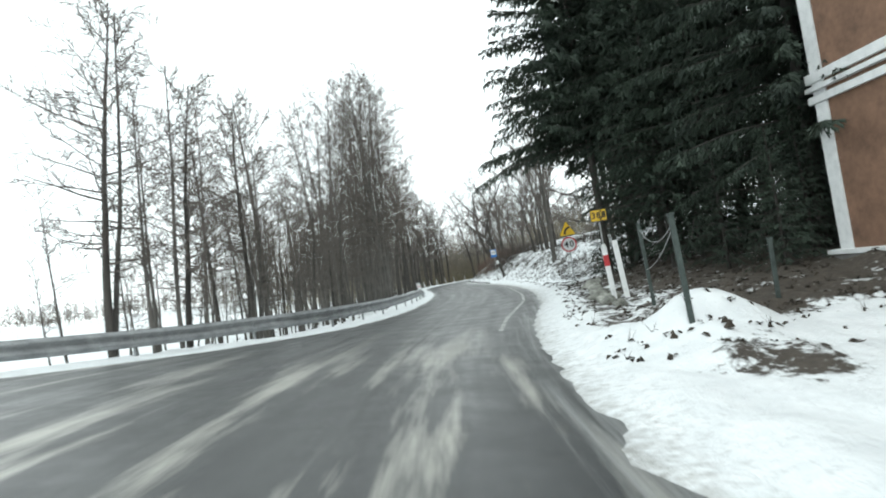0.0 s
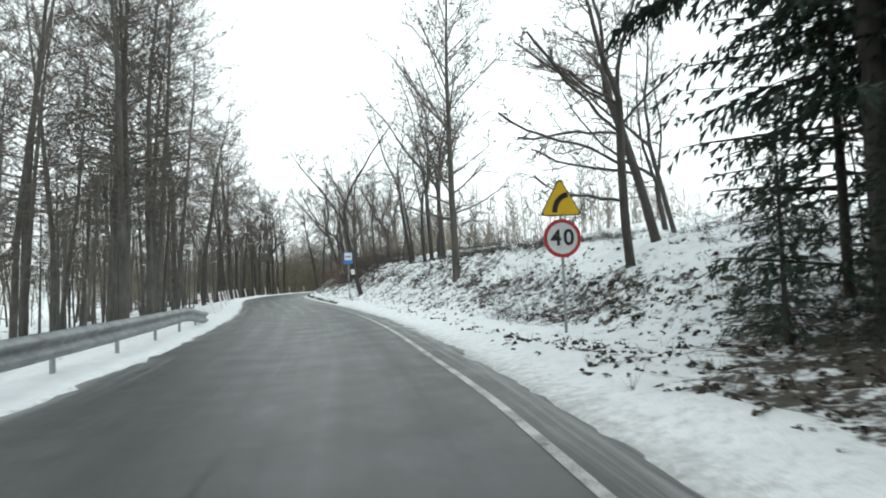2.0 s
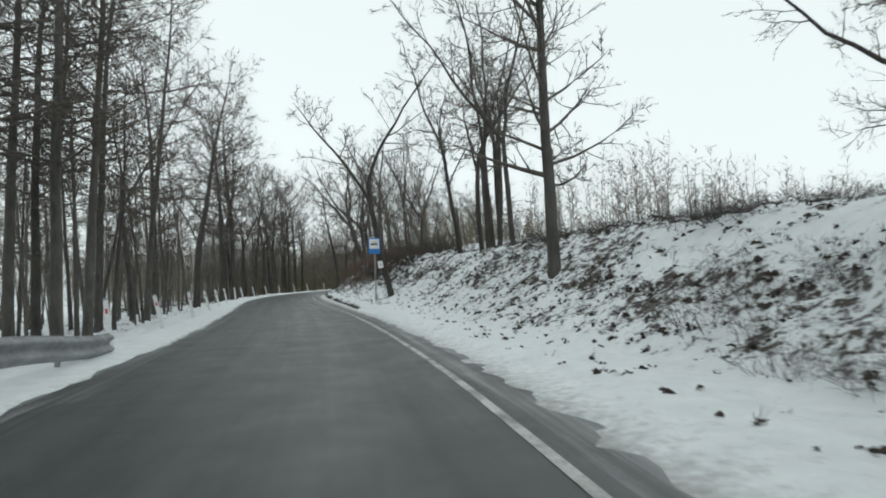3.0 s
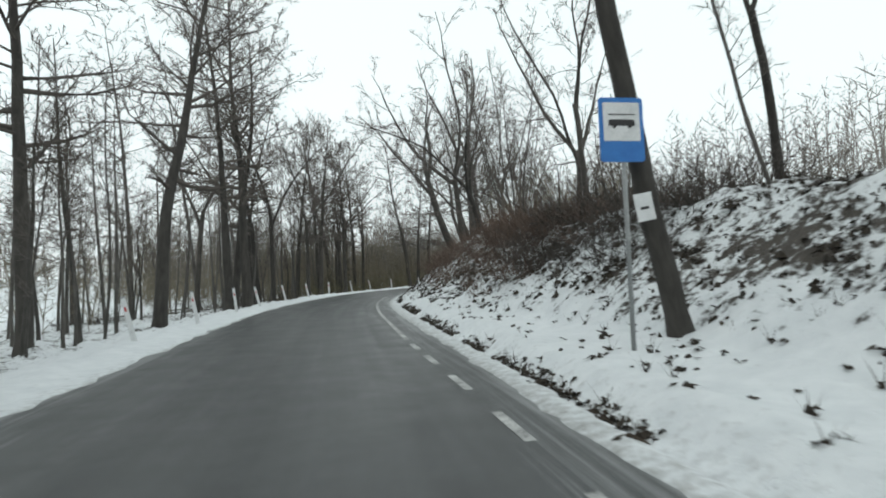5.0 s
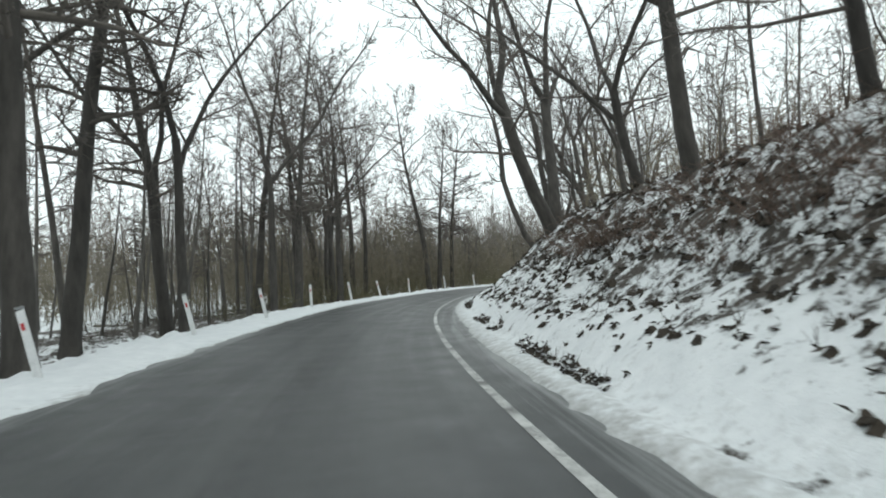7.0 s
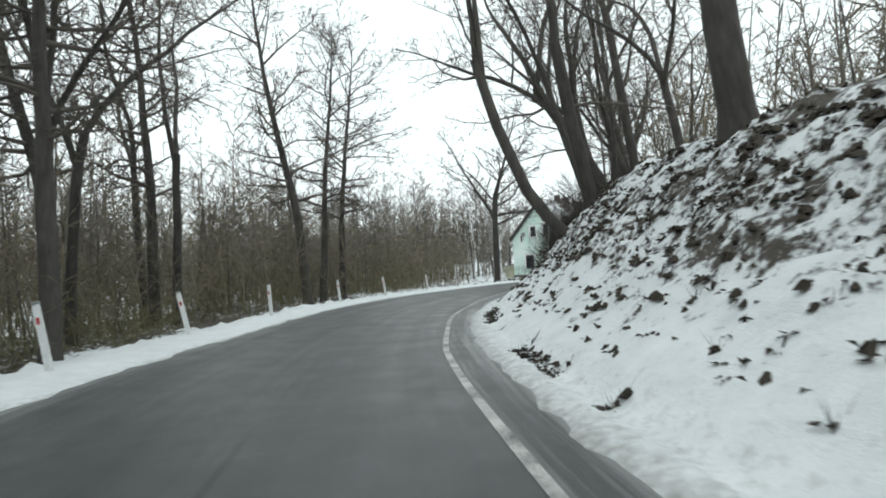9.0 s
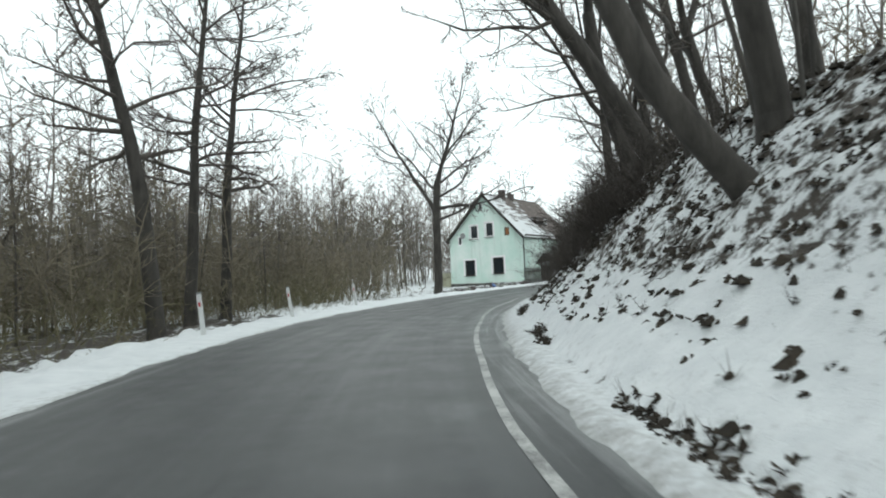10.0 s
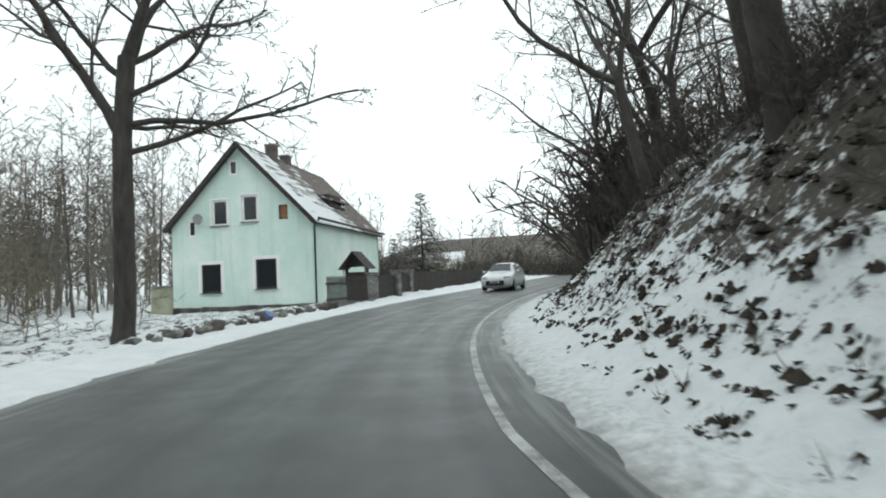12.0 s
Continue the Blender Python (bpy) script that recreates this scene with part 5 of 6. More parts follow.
def speed_sign():
    e = thing("road_sign", "yellow bend triangle above a round forty limit on a pole", "road sign", facing(34.0, 4.55, -0.1, -4))
    gz = spot(34.0, 4.55, -0.1)[2]
    part("pole", rod(0.03, 3.15 - gz, 0, 0.05, -0.2), M_POLE, e)
    zc = 1.98 - gz
    plate = part("limit_plate", moved(slab(disc(0.40), 0.02), 0, 0, zc), M_POLE, e, "round speed limit plate")
    part("white_face", moved(slab(disc(0.335), 0.004), 0, -0.006, zc), M_WHITE, plate)
    part("red_rim", moved(ring(0.40, 0.325, 0.004), 0, -0.008, zc), M_RED, plate)
    for digit, dx in (("4", -0.135), ("0", 0.135)):
        me = text_mesh(digit, 0.46)
        me.transform(Matrix.Translation((dx, -0.012, zc)))
        part("numeral", me, M_BLACK, plate)
    ztop, zbot, half = 3.26 - gz, 2.45 - gz, 0.46
    tri = [(-half, zbot), (half, zbot), (0, ztop)]
    t = part("warning_plate", moved(slab(rounded(tri, 0.07), 0.02)), M_BLACK, e, "triangular bend warning plate")
    cz = zbot + (ztop - zbot) / 3
    inner = [(x * 0.92, cz + (z - cz) * 0.92) for x, z in tri]
    part("yellow_face", moved(slab(rounded(inner, 0.065), 0.004), 0, -0.006, 0), M_YELLOW, t)
    arc = []
    for k in range(9):
        a = radians(180 - k * 11)
        arc.append((0.20 + 0.36 * math.cos(a), cz - 0.20 + 0.42 * math.sin(a)))
    for k in range(8, -1, -1):
        a = radians(180 - k * 11)
        arc.append((0.20 + 0.25 * math.cos(a), cz - 0.20 + 0.31 * math.sin(a)))
    part("bend_symbol", moved(slab(arc, 0.004), -0.03, -0.011, 0.0), M_BLACK, t)
    for z in (zc, cz):
        part("clamp", box(0.09, 0.05, 0.05, 0, 0.045, z), M_POLE, e)


speed_sign()


def route_sign():
    gz = spot(23.6, 4.45, -0.1)[2]
    e = thing("route_sign", "yellow road number plate on a thin pole before the spruces", "road sign", facing(23.6, 4.45, -0.1, -5))
    part("pole", rod(0.028, 2.58 - gz, 0, 0.04, -0.2), M_POLE, e)
    zc = 2.61 - gz
    w, h = 0.29, 0.215
    rect = [(-w, zc - h), (w, zc - h), (w, zc + h), (-w, zc + h)]
    p = part("plate", slab(rounded(rect, 0.05), 0.015), M_BLACK, e)
    rect = [(-w + 0.02, zc - h + 0.02), (w - 0.02, zc - h + 0.02), (w - 0.02, zc + h - 0.02), (-w + 0.02, zc + h - 0.02)]
    part("yellow_face", moved(slab(rounded(rect, 0.045), 0.004), 0, -0.006, 0), M_YELLOW, p)
    for digit, dx in (("3", -0.175), ("8", 0.0), ("8", 0.175)):
        me = text_mesh(digit, 0.31)
        me.transform(Matrix.Translation((dx, -0.009, zc)))
        part("numeral", me, M_BLACK, p)


route_sign()


def bus_sign():
    gz = spot(62.6, 3.34, -0.05)[2]
    e = thing("bus_stop_sign", "blue bus stop sign with a white panel on a thin pole", "bus stop sign", facing(62.6, 3.34, -0.05, 2))
    part("pole", rod(0.028, 3.15 - gz, 0.02, 0.035, -0.2), M_POLE, e)
    z0, z1, w = 2.48 - gz, 3.25 - gz, 0.285
    p = part("plate", slab(rounded([(-w, z0), (w, z0), (w, z1), (-w, z1)], 0.05), 0.018), M_BLUE, e)
    bmx = [(-w + 0.05, z0 + 0.25), (w - 0.05, z0 + 0.25), (w - 0.05, z1 - 0.06), (-w + 0.05, z1 - 0.06)]
    part("white_panel", moved(slab(rounded(bmx, 0.02), 0.004), 0, -0.006, 0), M_WHITE, p)
    zc = z0 + 0.43
    body = [(-0.17, zc), (0.17, zc), (0.165, zc + 0.06), (0.15, zc + 0.075), (-0.15, zc + 0.075), (-0.17, zc + 0.06)]
    part("bus_symbol", moved(slab(body, 0.004), 0, -0.011, 0), M_BLACK, p)
    for x in (-0.10, 0.10):
        part("symbol_wheel", moved(slab([(x + a, zc + b) for a, b in disc(0.026, 16)], 0.004), 0, -0.011, -0.005), M_BLACK, p)
    part("bar", moved(slab([(-0.17, zc + 0.13), (0.17, zc + 0.13), (0.17, zc + 0.142), (-0.17, zc + 0.142)], 0.004), 0, -0.011, 0), M_BLACK, p)
    n = thing("notice", "small white timetable sheet fixed to the leaning tree", "notice", facing(62.72, 3.64, 0, 0) @ pose(0, 0, 1.95 - spot(62.72, 3.64)[2], 0, -10, 0))
    part("sheet", box(0.24, 0.012, 0.34, 0, 0, -0.17, 0.004), M_WHITE, n)
    part("printed_bar", box(0.11, 0.004, 0.035, 0, -0.008, -0.03), M_BLACK, n)


bus_sign()


def guard_rail():
    e = thing("guard_rail", "galvanised steel guard rail with snow at its foot", "guard rail", pose(0, 0, 0))
    prof = [(0.0, 0.44), (0.0, 0.47), (0.075, 0.51), (0.08, 0.56), (0.01, 0.60), (0.0, 0.64), (0.01, 0.68), (0.08, 0.72), (0.075, 0.77), (0.0, 0.81), (0.0, 0.84)]
    off = lambda s: left_edge(s) - 0.75
    lo, hi = 2.0, 46.0
    ss = np.arange(lo, hi + 0.01, 0.5)
    V, F = [], []
    n = len(prof)
    for s in ss:
        drop = 0.12 + 0.30 * float(soft((s - 41) / 5))
        for dx, z in prof:
            for back in (0.0, 0.006):
                x, y, _ = place(s, off(s) + dx - back)
                V.append((float(x), float(y), float(lie(s, left_edge(s) - 0.2)) + z - drop))
    for i in range(len(ss) - 1):
        for j in range(n - 1):
            a = (i * n + j) * 2
            c = ((i + 1) * n + j) * 2
            F.append((a, a + 2, c + 2, c))
            F.append((a + 1, c + 1, c + 3, a + 3))
    part("rail", mesh_of("rail", V, F, M_STEEL, True), None, e)
    for k, s in enumerate(np.arange(lo + 1, hi, 2.9)):
        x, y, _ = place(s, off(s) - 0.06)
        z = float(lie(s, left_edge(s) - 0.2))
        drop = 0.12 + 0.30 * float(soft((s - 41) / 5))
        m = pose(float(x), float(y), z, 0, 0, heading(s))
        part("post", box(0.055, 0.10, 1.15 - drop, 0, 0, -0.4, 0.008, m=m), M_STEEL, e)
        part("bracket", box(0.06, 0.14, 0.12, 0.035, 0, 0.58 - drop, 0.01, m=m), M_STEEL, e)


guard_rail()


def guide_post(m, label="white plastic guide post with a red reflector in roadside snow"):
    e = thing("guide_post", label, "guide post", m, group="guide posts")
    b = bmesh.new()
    lo = [b.verts.new((x, y, -0.25)) for x, y in ((-0.06, -0.035), (0.06, -0.035), (0.045, 0.04), (-0.045, 0.04))]
    hi = [b.verts.new((x, y, z)) for x, y, z in ((-0.055, -0.03, 1.0), (0.055, -0.03, 1.0), (0.04, 0.035, 1.06), (-0.04, 0.035, 1.06))]
    b.faces.new(hi)
    b.faces.new(lo[::-1])
    for i in range(4):
        b.faces.new((lo[i], lo[(i + 1) % 4], hi[(i + 1) % 4], hi[i]))
    bmesh.ops.bevel(b, geom=list(b.edges), offset=0.01, segments=2, affect="EDGES")
    bmesh.ops.recalc_face_normals(b, faces=b.faces)
    part("body", b, M_WHITE, e)
    part("reflector", box(0.045, 0.012, 0.10, 0, -0.036, 0.74, 0.004), M_RED, e, "red reflector")
    part("cap", box(0.10, 0.07, 0.035, 0, 0.0, 1.035, 0.012), M_POLE, e)
    return e


random.seed(21)
_first = None
for s in (47.0, 52.0, 58.0, 64.0, 70.0, 75.9, 81.8, 86.4, 92.2, 97.8, 103.6, 109.3, 113.8, 119.2, 126.2, 131.8, 137.4):
    x, y, z = spot(s, left_edge(s) - 1.0, 0.02)
    m = pose(x, y, z, random.uniform(-5, 5), random.uniform(-14, -3), heading(s) + random.uniform(-8, 8))
    if _first is None:
        _first = guide_post(m)
    else:
        copy_thing(_first, m)


def striped_post(s, d, h, lean, band=True):
    x, y, z = spot(s, d, -0.05)
    e = thing("striped_post", "weathered white post with a red band before the spruces" if band else "weathered white post, its paint flaked, beside the wire fence", "post", pose(x, y, z, 0, lean, heading(s)), group="striped posts")
    part("shaft", box(0.12, 0.09, h + 0.3, 0, 0, -0.3, 0.02), M_WHITE, e)
    if band:
        part("red_band", box(0.126, 0.096, h * 0.20, 0, 0, h * 0.66, 0.012), M_RED, e)
    part("cap", box(0.124, 0.094, 0.03, 0, 0, h - 0.02, 0.008), M_WHITE, e)


for s, d, h, lean in ((16.3, 3.38, 1.36, -3), (23.2, 4.45, 1.4, -2)):
    striped_post(s, d, h, lean)
striped_post(15.95, 3.62, 1.46, -4, False)


def steel_fence():
    e = thing("wire_fence", "old fence of grey-green steel posts with sagging wire", "fence", pose(0, 0, 0))
    tops = []
    for s, d, h, lean in ((8.9, 2.95, 1.75, -2), (13.5, 3.65, 1.6, -2), (11.6, 5.2, 1.0, 1)):
        x, y, z = spot(s, d, -0.1)
        m = pose(x, y, z, 0, lean, heading(s))
        b = box(0.07, 0.05, h + 0.4, 0, 0, -0.3, 0.008, m=m)
        p = part("post", b, M_GREENSTEEL, e)
        tops.append(m @ Vector((0, 0, h)))
        part("cap", box(0.09, 0.07, 0.03, 0, 0, h + 0.1, 0.006, m=m), M_GREENSTEEL, p)
    for a, b2, sag in ((tops[0], tops[1], 0.25), (tops[0] - Vector((0, 0, 0.05)), tops[1] - Vector((0, 0, 0.8)), 0.12)):
        pile = Pile()
        pts = [a.lerp(b2, k / 12) - Vector((0, 0, sag * 4 * (k / 12) * (1 - k / 12))) for k in range(13)]
        pile.tube(pts, 0.006, 0.006, 5)
        part("wire", pile.mesh("wire", M_POLE), None, e)


M_GREENSTEEL = mottled("grey_green_steel", (0.03, 0.042, 0.038), (0.075, 0.095, 0.088), 6.0, 0.6, 0.3, relief=0.2)
steel_fence()


def stone_mesh(seed, size, squash=0.7):
    b = bmesh.new()
    bmesh.ops.create_icosphere(b, subdivisions=3, radius=size)
    for v in b.verts:
        q = v.co * (1.6 / size)
        k = 1 + 0.38 * noise.noise(q + Vector((seed * 3.7, 0, 0))) + 0.16 * noise.noise(q * 2.7) + 0.07 * noise.noise(q * 6.5)
        v.co = Vector((v.co.x * k, v.co.y * k * 0.85, v.co.z * k * squash))
    me = bpy.data.meshes.new("boulder")
    for f in b.faces:
        f.smooth = True
    b.to_mesh(me)
    b.free()
    me.materials.append(M_BOULDER)
    return me


M_BOULDER = mottled("grey_boulder", (0.085, 0.088, 0.074), (0.33, 0.335, 0.305), 4.0, 0.9, fine=22.0, relief=0.9, dist=0.03, spread=(0.38, 0.62), vary=0.3)
random.seed(31)
STONES = [stone_mesh(k, 0.34) for k in range(4)]
for s, d, k in ((14.6, 3.2, 0.8), (15.4, 3.1, 1.0), (16.4, 3.15, 1.0), (17.1, 3.5, 0.8), (17.8, 3.2, 1.15), (18.9, 3.4, 1.2), (20.2, 3.6, 0.8), (21.3, 3.6, 1.1), (22.6, 3.7, 1.35), (23.7, 4.0, 1.0), (25.0, 4.3, 0.7)):
    k *= 0.66
    x, y, z = spot(s, d, 0.08 * k)
    ob = new("boulder", random.choice(STONES))
    ob.matrix_world = pose(x, y, z, random.uniform(-15, 15), random.uniform(-15, 15), random.uniform(0, 360)) @ Matrix.Diagonal((k, k, k, 1))
    tagged(ob, "grey mossy boulder half buried in leaves at the verge", "boulder", group="boulders before the spruces")


# ---- wall panels with openings ----
def wall_panel(width, height, holes, thick, gable=0.0):
    """A wall in the yz plane, its face towards -x, base at z 0; holes are (y0, y1, z0, z1); gable: height of the peak over the wall."""
    ys = sorted({0.0, width, width / 2, *[h[0] for h in holes], *[h[1] for h in holes]})
    zs = sorted({0.0, height, *([height + gable] if gable else []), *[h[2] for h in holes], *[h[3] for h in holes]})
    b = bmesh.new()

    def clip(poly):
        if not gable:
            return poly
        slope = gable / (width / 2)
        for f in (lambda p: height + slope * p[0] - p[1], lambda p: height + slope * (width - p[0]) - p[1]):
            out = []
            for i, p in enumerate(poly):
                q = poly[(i + 1) % len(poly)]
                a, c = f(p), f(q)
                if a >= -1e-9:
                    out.append(p)
                if a * c < -1e-12:
                    t = a / (a - c)
                    out.append((p[0] + (q[0] - p[0]) * t, p[1] + (q[1] - p[1]) * t))
            poly = out
            if len(poly) < 3:
                return []
        return poly
    for i in range(len(ys) - 1):
        for j in range(len(zs) - 1):
            cy, cz = (ys[i] + ys[i + 1]) / 2, (zs[j] + zs[j + 1]) / 2
            if any(h[0] < cy < h[1] and h[2] < cz < h[3] for h in holes):
                continue
            poly = clip([(ys[i], zs[j]), (ys[i + 1], zs[j]), (ys[i + 1], zs[j + 1]), (ys[i], zs[j + 1])])
            area = sum(poly[k][0] * poly[(k + 1) % len(poly)][1] - poly[(k + 1) % len(poly)][0] * poly[k][1] for k in range(len(poly))) if poly else 0
            if abs(area) < 1e-6:
                continue
            b.faces.new([b.verts.new((0, y, z)) for y, z in poly[::-1]])
            b.faces.new([b.verts.new((thick, y, z)) for y, z in poly])
    for y0, y1, z0, z1 in holes:
        for (a, c), (d, e) in (((y0, z0), (y1, z0)), ((y1, z0), (y1, z1)), ((y1, z1), (y0, z1)), ((y0, z1), (y0, z0))):
            b.faces.new([b.verts.new(p) for p in ((0, a, c), (0, d, e), (thick, d, e), (thick, a, c))])
    bmesh.ops.remove_doubles(b, verts=b.verts, dist=1e-4)
    return b


def window_part(parent, y, z, w, h, cross=True, glass=None, frame_mat=None, m=None, sill=True):
    """A window in a wall whose face looks towards -x."""
    g = glass or M_GLASS_DARK
    fm = frame_mat or M_FRAME
    fr = bmesh.new()
    t = 0.10
    for bx in ((w, t, y, z - h / 2), (w, t, y, z + h / 2 - t)):
        box(0.07, bx[0], bx[1], 0.10, bx[2], bx[3], 0.006, bm=fr)
    for yy in (y - w / 2 + t / 2, y + w / 2 - t / 2):
        box(0.07, t, h - 2 * t, 0.10, yy, z - h / 2 + t, 0.006, bm=fr)
    if cross:
        box(0.06, 0.06, h - 2 * t, 0.10, y, z - h / 2 + t, 0.005, bm=fr)
    if m is not None:
        bmesh.ops.transform(fr, matrix=m, verts=fr.verts)
    win = part("window", fr, fm, parent)
    part("pane", box(0.012, w - 2 * t, h - 2 * t, 0.11, y, z - h / 2 + t, m=m), g, win)
    # thin black sheet behind the pane, in place of the unlit room's shade
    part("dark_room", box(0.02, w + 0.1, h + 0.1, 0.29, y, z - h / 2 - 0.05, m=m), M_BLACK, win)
    if sill:
        part("sill", box(0.16, w + 0.14, 0.05, -0.03, y, z - h / 2 - 0.05, 0.008, m=m), M_STONE, win)
    return win


def surround(parent, y, z, w, h, t=0.10, m=None):
    b = bmesh.new()
    for by, bz, bw, bh in ((y, z + h / 2, w + 2 * t, t), (y - w / 2 - t / 2, z - h / 2, t, h), (y + w / 2 + t / 2, z - h / 2, t, h)):
        box(0.02, bw, bh, -0.008, by, bz, 0.003, bm=b, m=m)
    return part("surround", b, M_FRAME, parent)


def make_roof_material():
    """Dark old tiles with snow left in strips along the courses, most of it by the verge and the eaves."""
    m, n, l, b = material("snow_streaked_tiles", 0.85)
    co = n.new("ShaderNodeTexCoord").outputs["Object"]
    sep = n.new("ShaderNodeSeparateXYZ")
    l.new(co, sep.inputs[0])
    strip = noise_node(n, l, 1.0, 5, 0.65, co, (0.45, 3.2, 1.0))
    big = noise_node(n, l, 0.5, 3, 0.5, co)
    fine = noise_node(n, l, 14.0, 4, 0.6, co)
    tile = noise_node(n, l, 1.0, 1, 0.5, co, (4.2, 3.3, 1.0))
    h = calc(n, l, "ADD", calc(n, l, "MULTIPLY", strip.outputs[0], 0.55), calc(n, l, "MULTIPLY", big.outputs[0], 0.45))
    h = calc(n, l, "ADD", h, calc(n, l, "MULTIPLY", fine.outputs[0], 0.12))
    low = calc(n, l, "MULTIPLY", calc(n, l, "ABSOLUTE", sep.outputs[1], 0.0), 0.022)
    near = calc(n, l, "MULTIPLY", calc(n, l, "SUBTRACT", 4.0, calc(n, l, "ABSOLUTE", sep.outputs[0], 0.0)), 0.024)
    h = calc(n, l, "ADD", h, calc(n, l, "ADD", low, near))
    mask = calc(n, l, "MULTIPLY", calc(n, l, "SUBTRACT", h, 0.595), 14.0, True)
    bare = ramp(n, l, calc(n, l, "ADD", calc(n, l, "MULTIPLY", tile.outputs[0], 0.6), calc(n, l, "MULTIPLY", fine.outputs[0], 0.4)), [(0.35, (0.055, 0.046, 0.043)), (0.65, (0.17, 0.14, 0.125))])
    l.new(blend(n, l, mask, bare.outputs[0], (0.66, 0.685, 0.70)), b.inputs["Base Color"])
    bump(n, l, b, calc(n, l, "ADD", mask, fine.outputs[0]), 0.5, 0.03)
    return m


def mint_house():
    W, L, H, P = 7.7, 11.65, 4.50, 4.00
    base = 0.05
    e = thing("house", "mint green rendered house with a steep snow-streaked tiled roof", "house", pose(64.06, 147.28, base, 0, 0, math.degrees(0.33)))
    wins = [(2.56, 1.86, 1.12, 1.5), (5.55, 1.74, 1.08, 1.45), (5.00, 5.08, 0.86, 1.32), (3.36, 5.22, 0.86, 1.36)]
    small = [(1.56, 4.92, 0.50, 0.74), (6.58, 4.36, 0.46, 0.86), (4.22, 7.36, 0.48, 0.78)]
    holes = [(y - w / 2, y + w / 2, z - h / 2, z + h / 2) for y, z, w, h in wins + small]
    front = part("gable_wall", wall_panel(W, H, holes, 0.28, P), M_MINT, e)
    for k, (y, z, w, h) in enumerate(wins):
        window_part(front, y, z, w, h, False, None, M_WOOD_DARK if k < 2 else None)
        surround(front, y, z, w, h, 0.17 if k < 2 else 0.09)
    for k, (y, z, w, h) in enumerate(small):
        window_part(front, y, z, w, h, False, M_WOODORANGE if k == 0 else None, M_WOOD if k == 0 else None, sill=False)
    # side wall towards the road, rear and far walls
    side = Matrix.Rotation(radians(90), 4, "Z")
    sw = part("side_wall", wall_panel(L - 0.56, H, [(2.2, 3.1, 0.2, 2.2), (6.2, 7.1, 1.2, 2.3)], 0.28), M_MINT, e)
    sw.matrix_local = Matrix.Translation((L - 0.28, 0, 0)) @ side
    window_part(sw, 6.65, 1.75, 0.9, 1.1)
    part("door", box(0.05, 0.9, 2.0, 0.12, 2.65, 0.2, 0.01), M_WOOD, sw)
    rw = part("rear_wall", wall_panel(L - 0.56, H, [], 0.28), M_MINT, e)
    rw.matrix_local = Matrix.Translation((0.28, W, 0)) @ Matrix.Rotation(radians(-90), 4, "Z")
    fw = part("far_gable_wall", wall_panel(W, H, [], 0.28, P), M_MINT, e)
    fw.matrix_local = Matrix.Translation((L, W, 0)) @ Matrix.Rotation(radians(180), 4, "Z")
    # a small dish on the gable
    dish = bmesh.new()
    for k in range(16):
        q0, q1 = 2 * math.pi * k / 16, 2 * math.pi * (k + 1) / 16
        for r0, r1 in ((0.0, 0.14), (0.14, 0.28)):
            ring4 = [(0.5 * r * r, r * math.cos(q), r * math.sin(q)) for r, q in ((r0, q0), (r1, q0), (r1, q1), (r0, q1))]
            dish.faces.new([dish.verts.new((-0.34 - u, 6.0 + v, 4.78 + w)) for u, v, w in ring4])
    bmesh.ops.remove_doubles(dish, verts=dish.verts, dist=1e-4)
    bmesh.ops.solidify(dish, geom=list(dish.faces), thickness=0.012)
    d = part("satellite_dish", dish, M_POLE, e, "small grey satellite dish")
    part("bracket", box(0.34, 0.03, 0.03, -0.17, 6.0, 4.765, 0.004), M_POLE, d)
    # plinth of stones
    random.seed(3)
    pl = part("plinth", box(L + 0.06, W + 0.06, 0.86, L / 2, W / 2, -0.58), M_PLINTH, e)
    y = 0.0
    while y < W:
        wd = random.uniform(0.28, 0.6)
        for z in (-0.45, -0.17, 0.08):
            part("stone", box(0.10, wd - 0.03, 0.22 + random.uniform(-0.02, 0.03), -0.045, min(y + wd / 2, W - wd / 2), z, 0.03), M_PLINTH, pl)
        y += wd
    # roof: two slopes of tile courses with overhang
    slope = math.atan2(P, W / 2)
    run = (W / 2) / math.cos(slope) + 0.45
    for sgn in (1, -1):
        # local plate: x along the ridge, v down the slope
        m = Matrix.Translation((0, W / 2, H + P + 0.13)) @ Matrix.Rotation(0 if sgn < 0 else radians(180), 4, "Z") @ Matrix.Rotation(slope, 4, "X")
        x0, x1 = (-0.35, L + 0.3) if sgn < 0 else (-L - 0.3, 0.35)
        b = bmesh.new()
        box(x1 - x0, run, 0.10, (x0 + x1) / 2, -run / 2, -0.14, bm=b)
        r = part("roof", b, M_WOOD_DARK, e)
        r.matrix_local = m
        n = int(run / 0.30)
        for k in range(n):
            v0 = -run + k * 0.30
            tilted = Matrix.Translation(((x0 + x1) / 2, v0 + 0.16, -0.035)) @ Matrix.Rotation(radians(3.5), 4, "X")
            part("tile_course", box(x1 - x0, 0.33, 0.028, 0, 0, 0, 0.006, m=tilted), M_ROOF, r)
    for sgn in (1, -1):
        m = Matrix.Translation((-0.36, W / 2, H + P + 0.13)) @ Matrix.Rotation(slope if sgn < 0 else -slope, 4, "X")
        part("verge_board", box(0.04, run, 0.22, 0, -run / 2 if sgn < 0 else run / 2, -0.20, 0.006, m=m), M_WOOD_DARK, e)
    for x, y, h in ((3.4, W / 2 - 0.2, 0.50), (5.9, W / 2 + 0.1, 0.38)):
        c = part("chimney", box(0.62, 0.5, h + 0.7, x, y, H + P - 0.6, 0.015), M_BRICK, e, "sooty brick chimney")
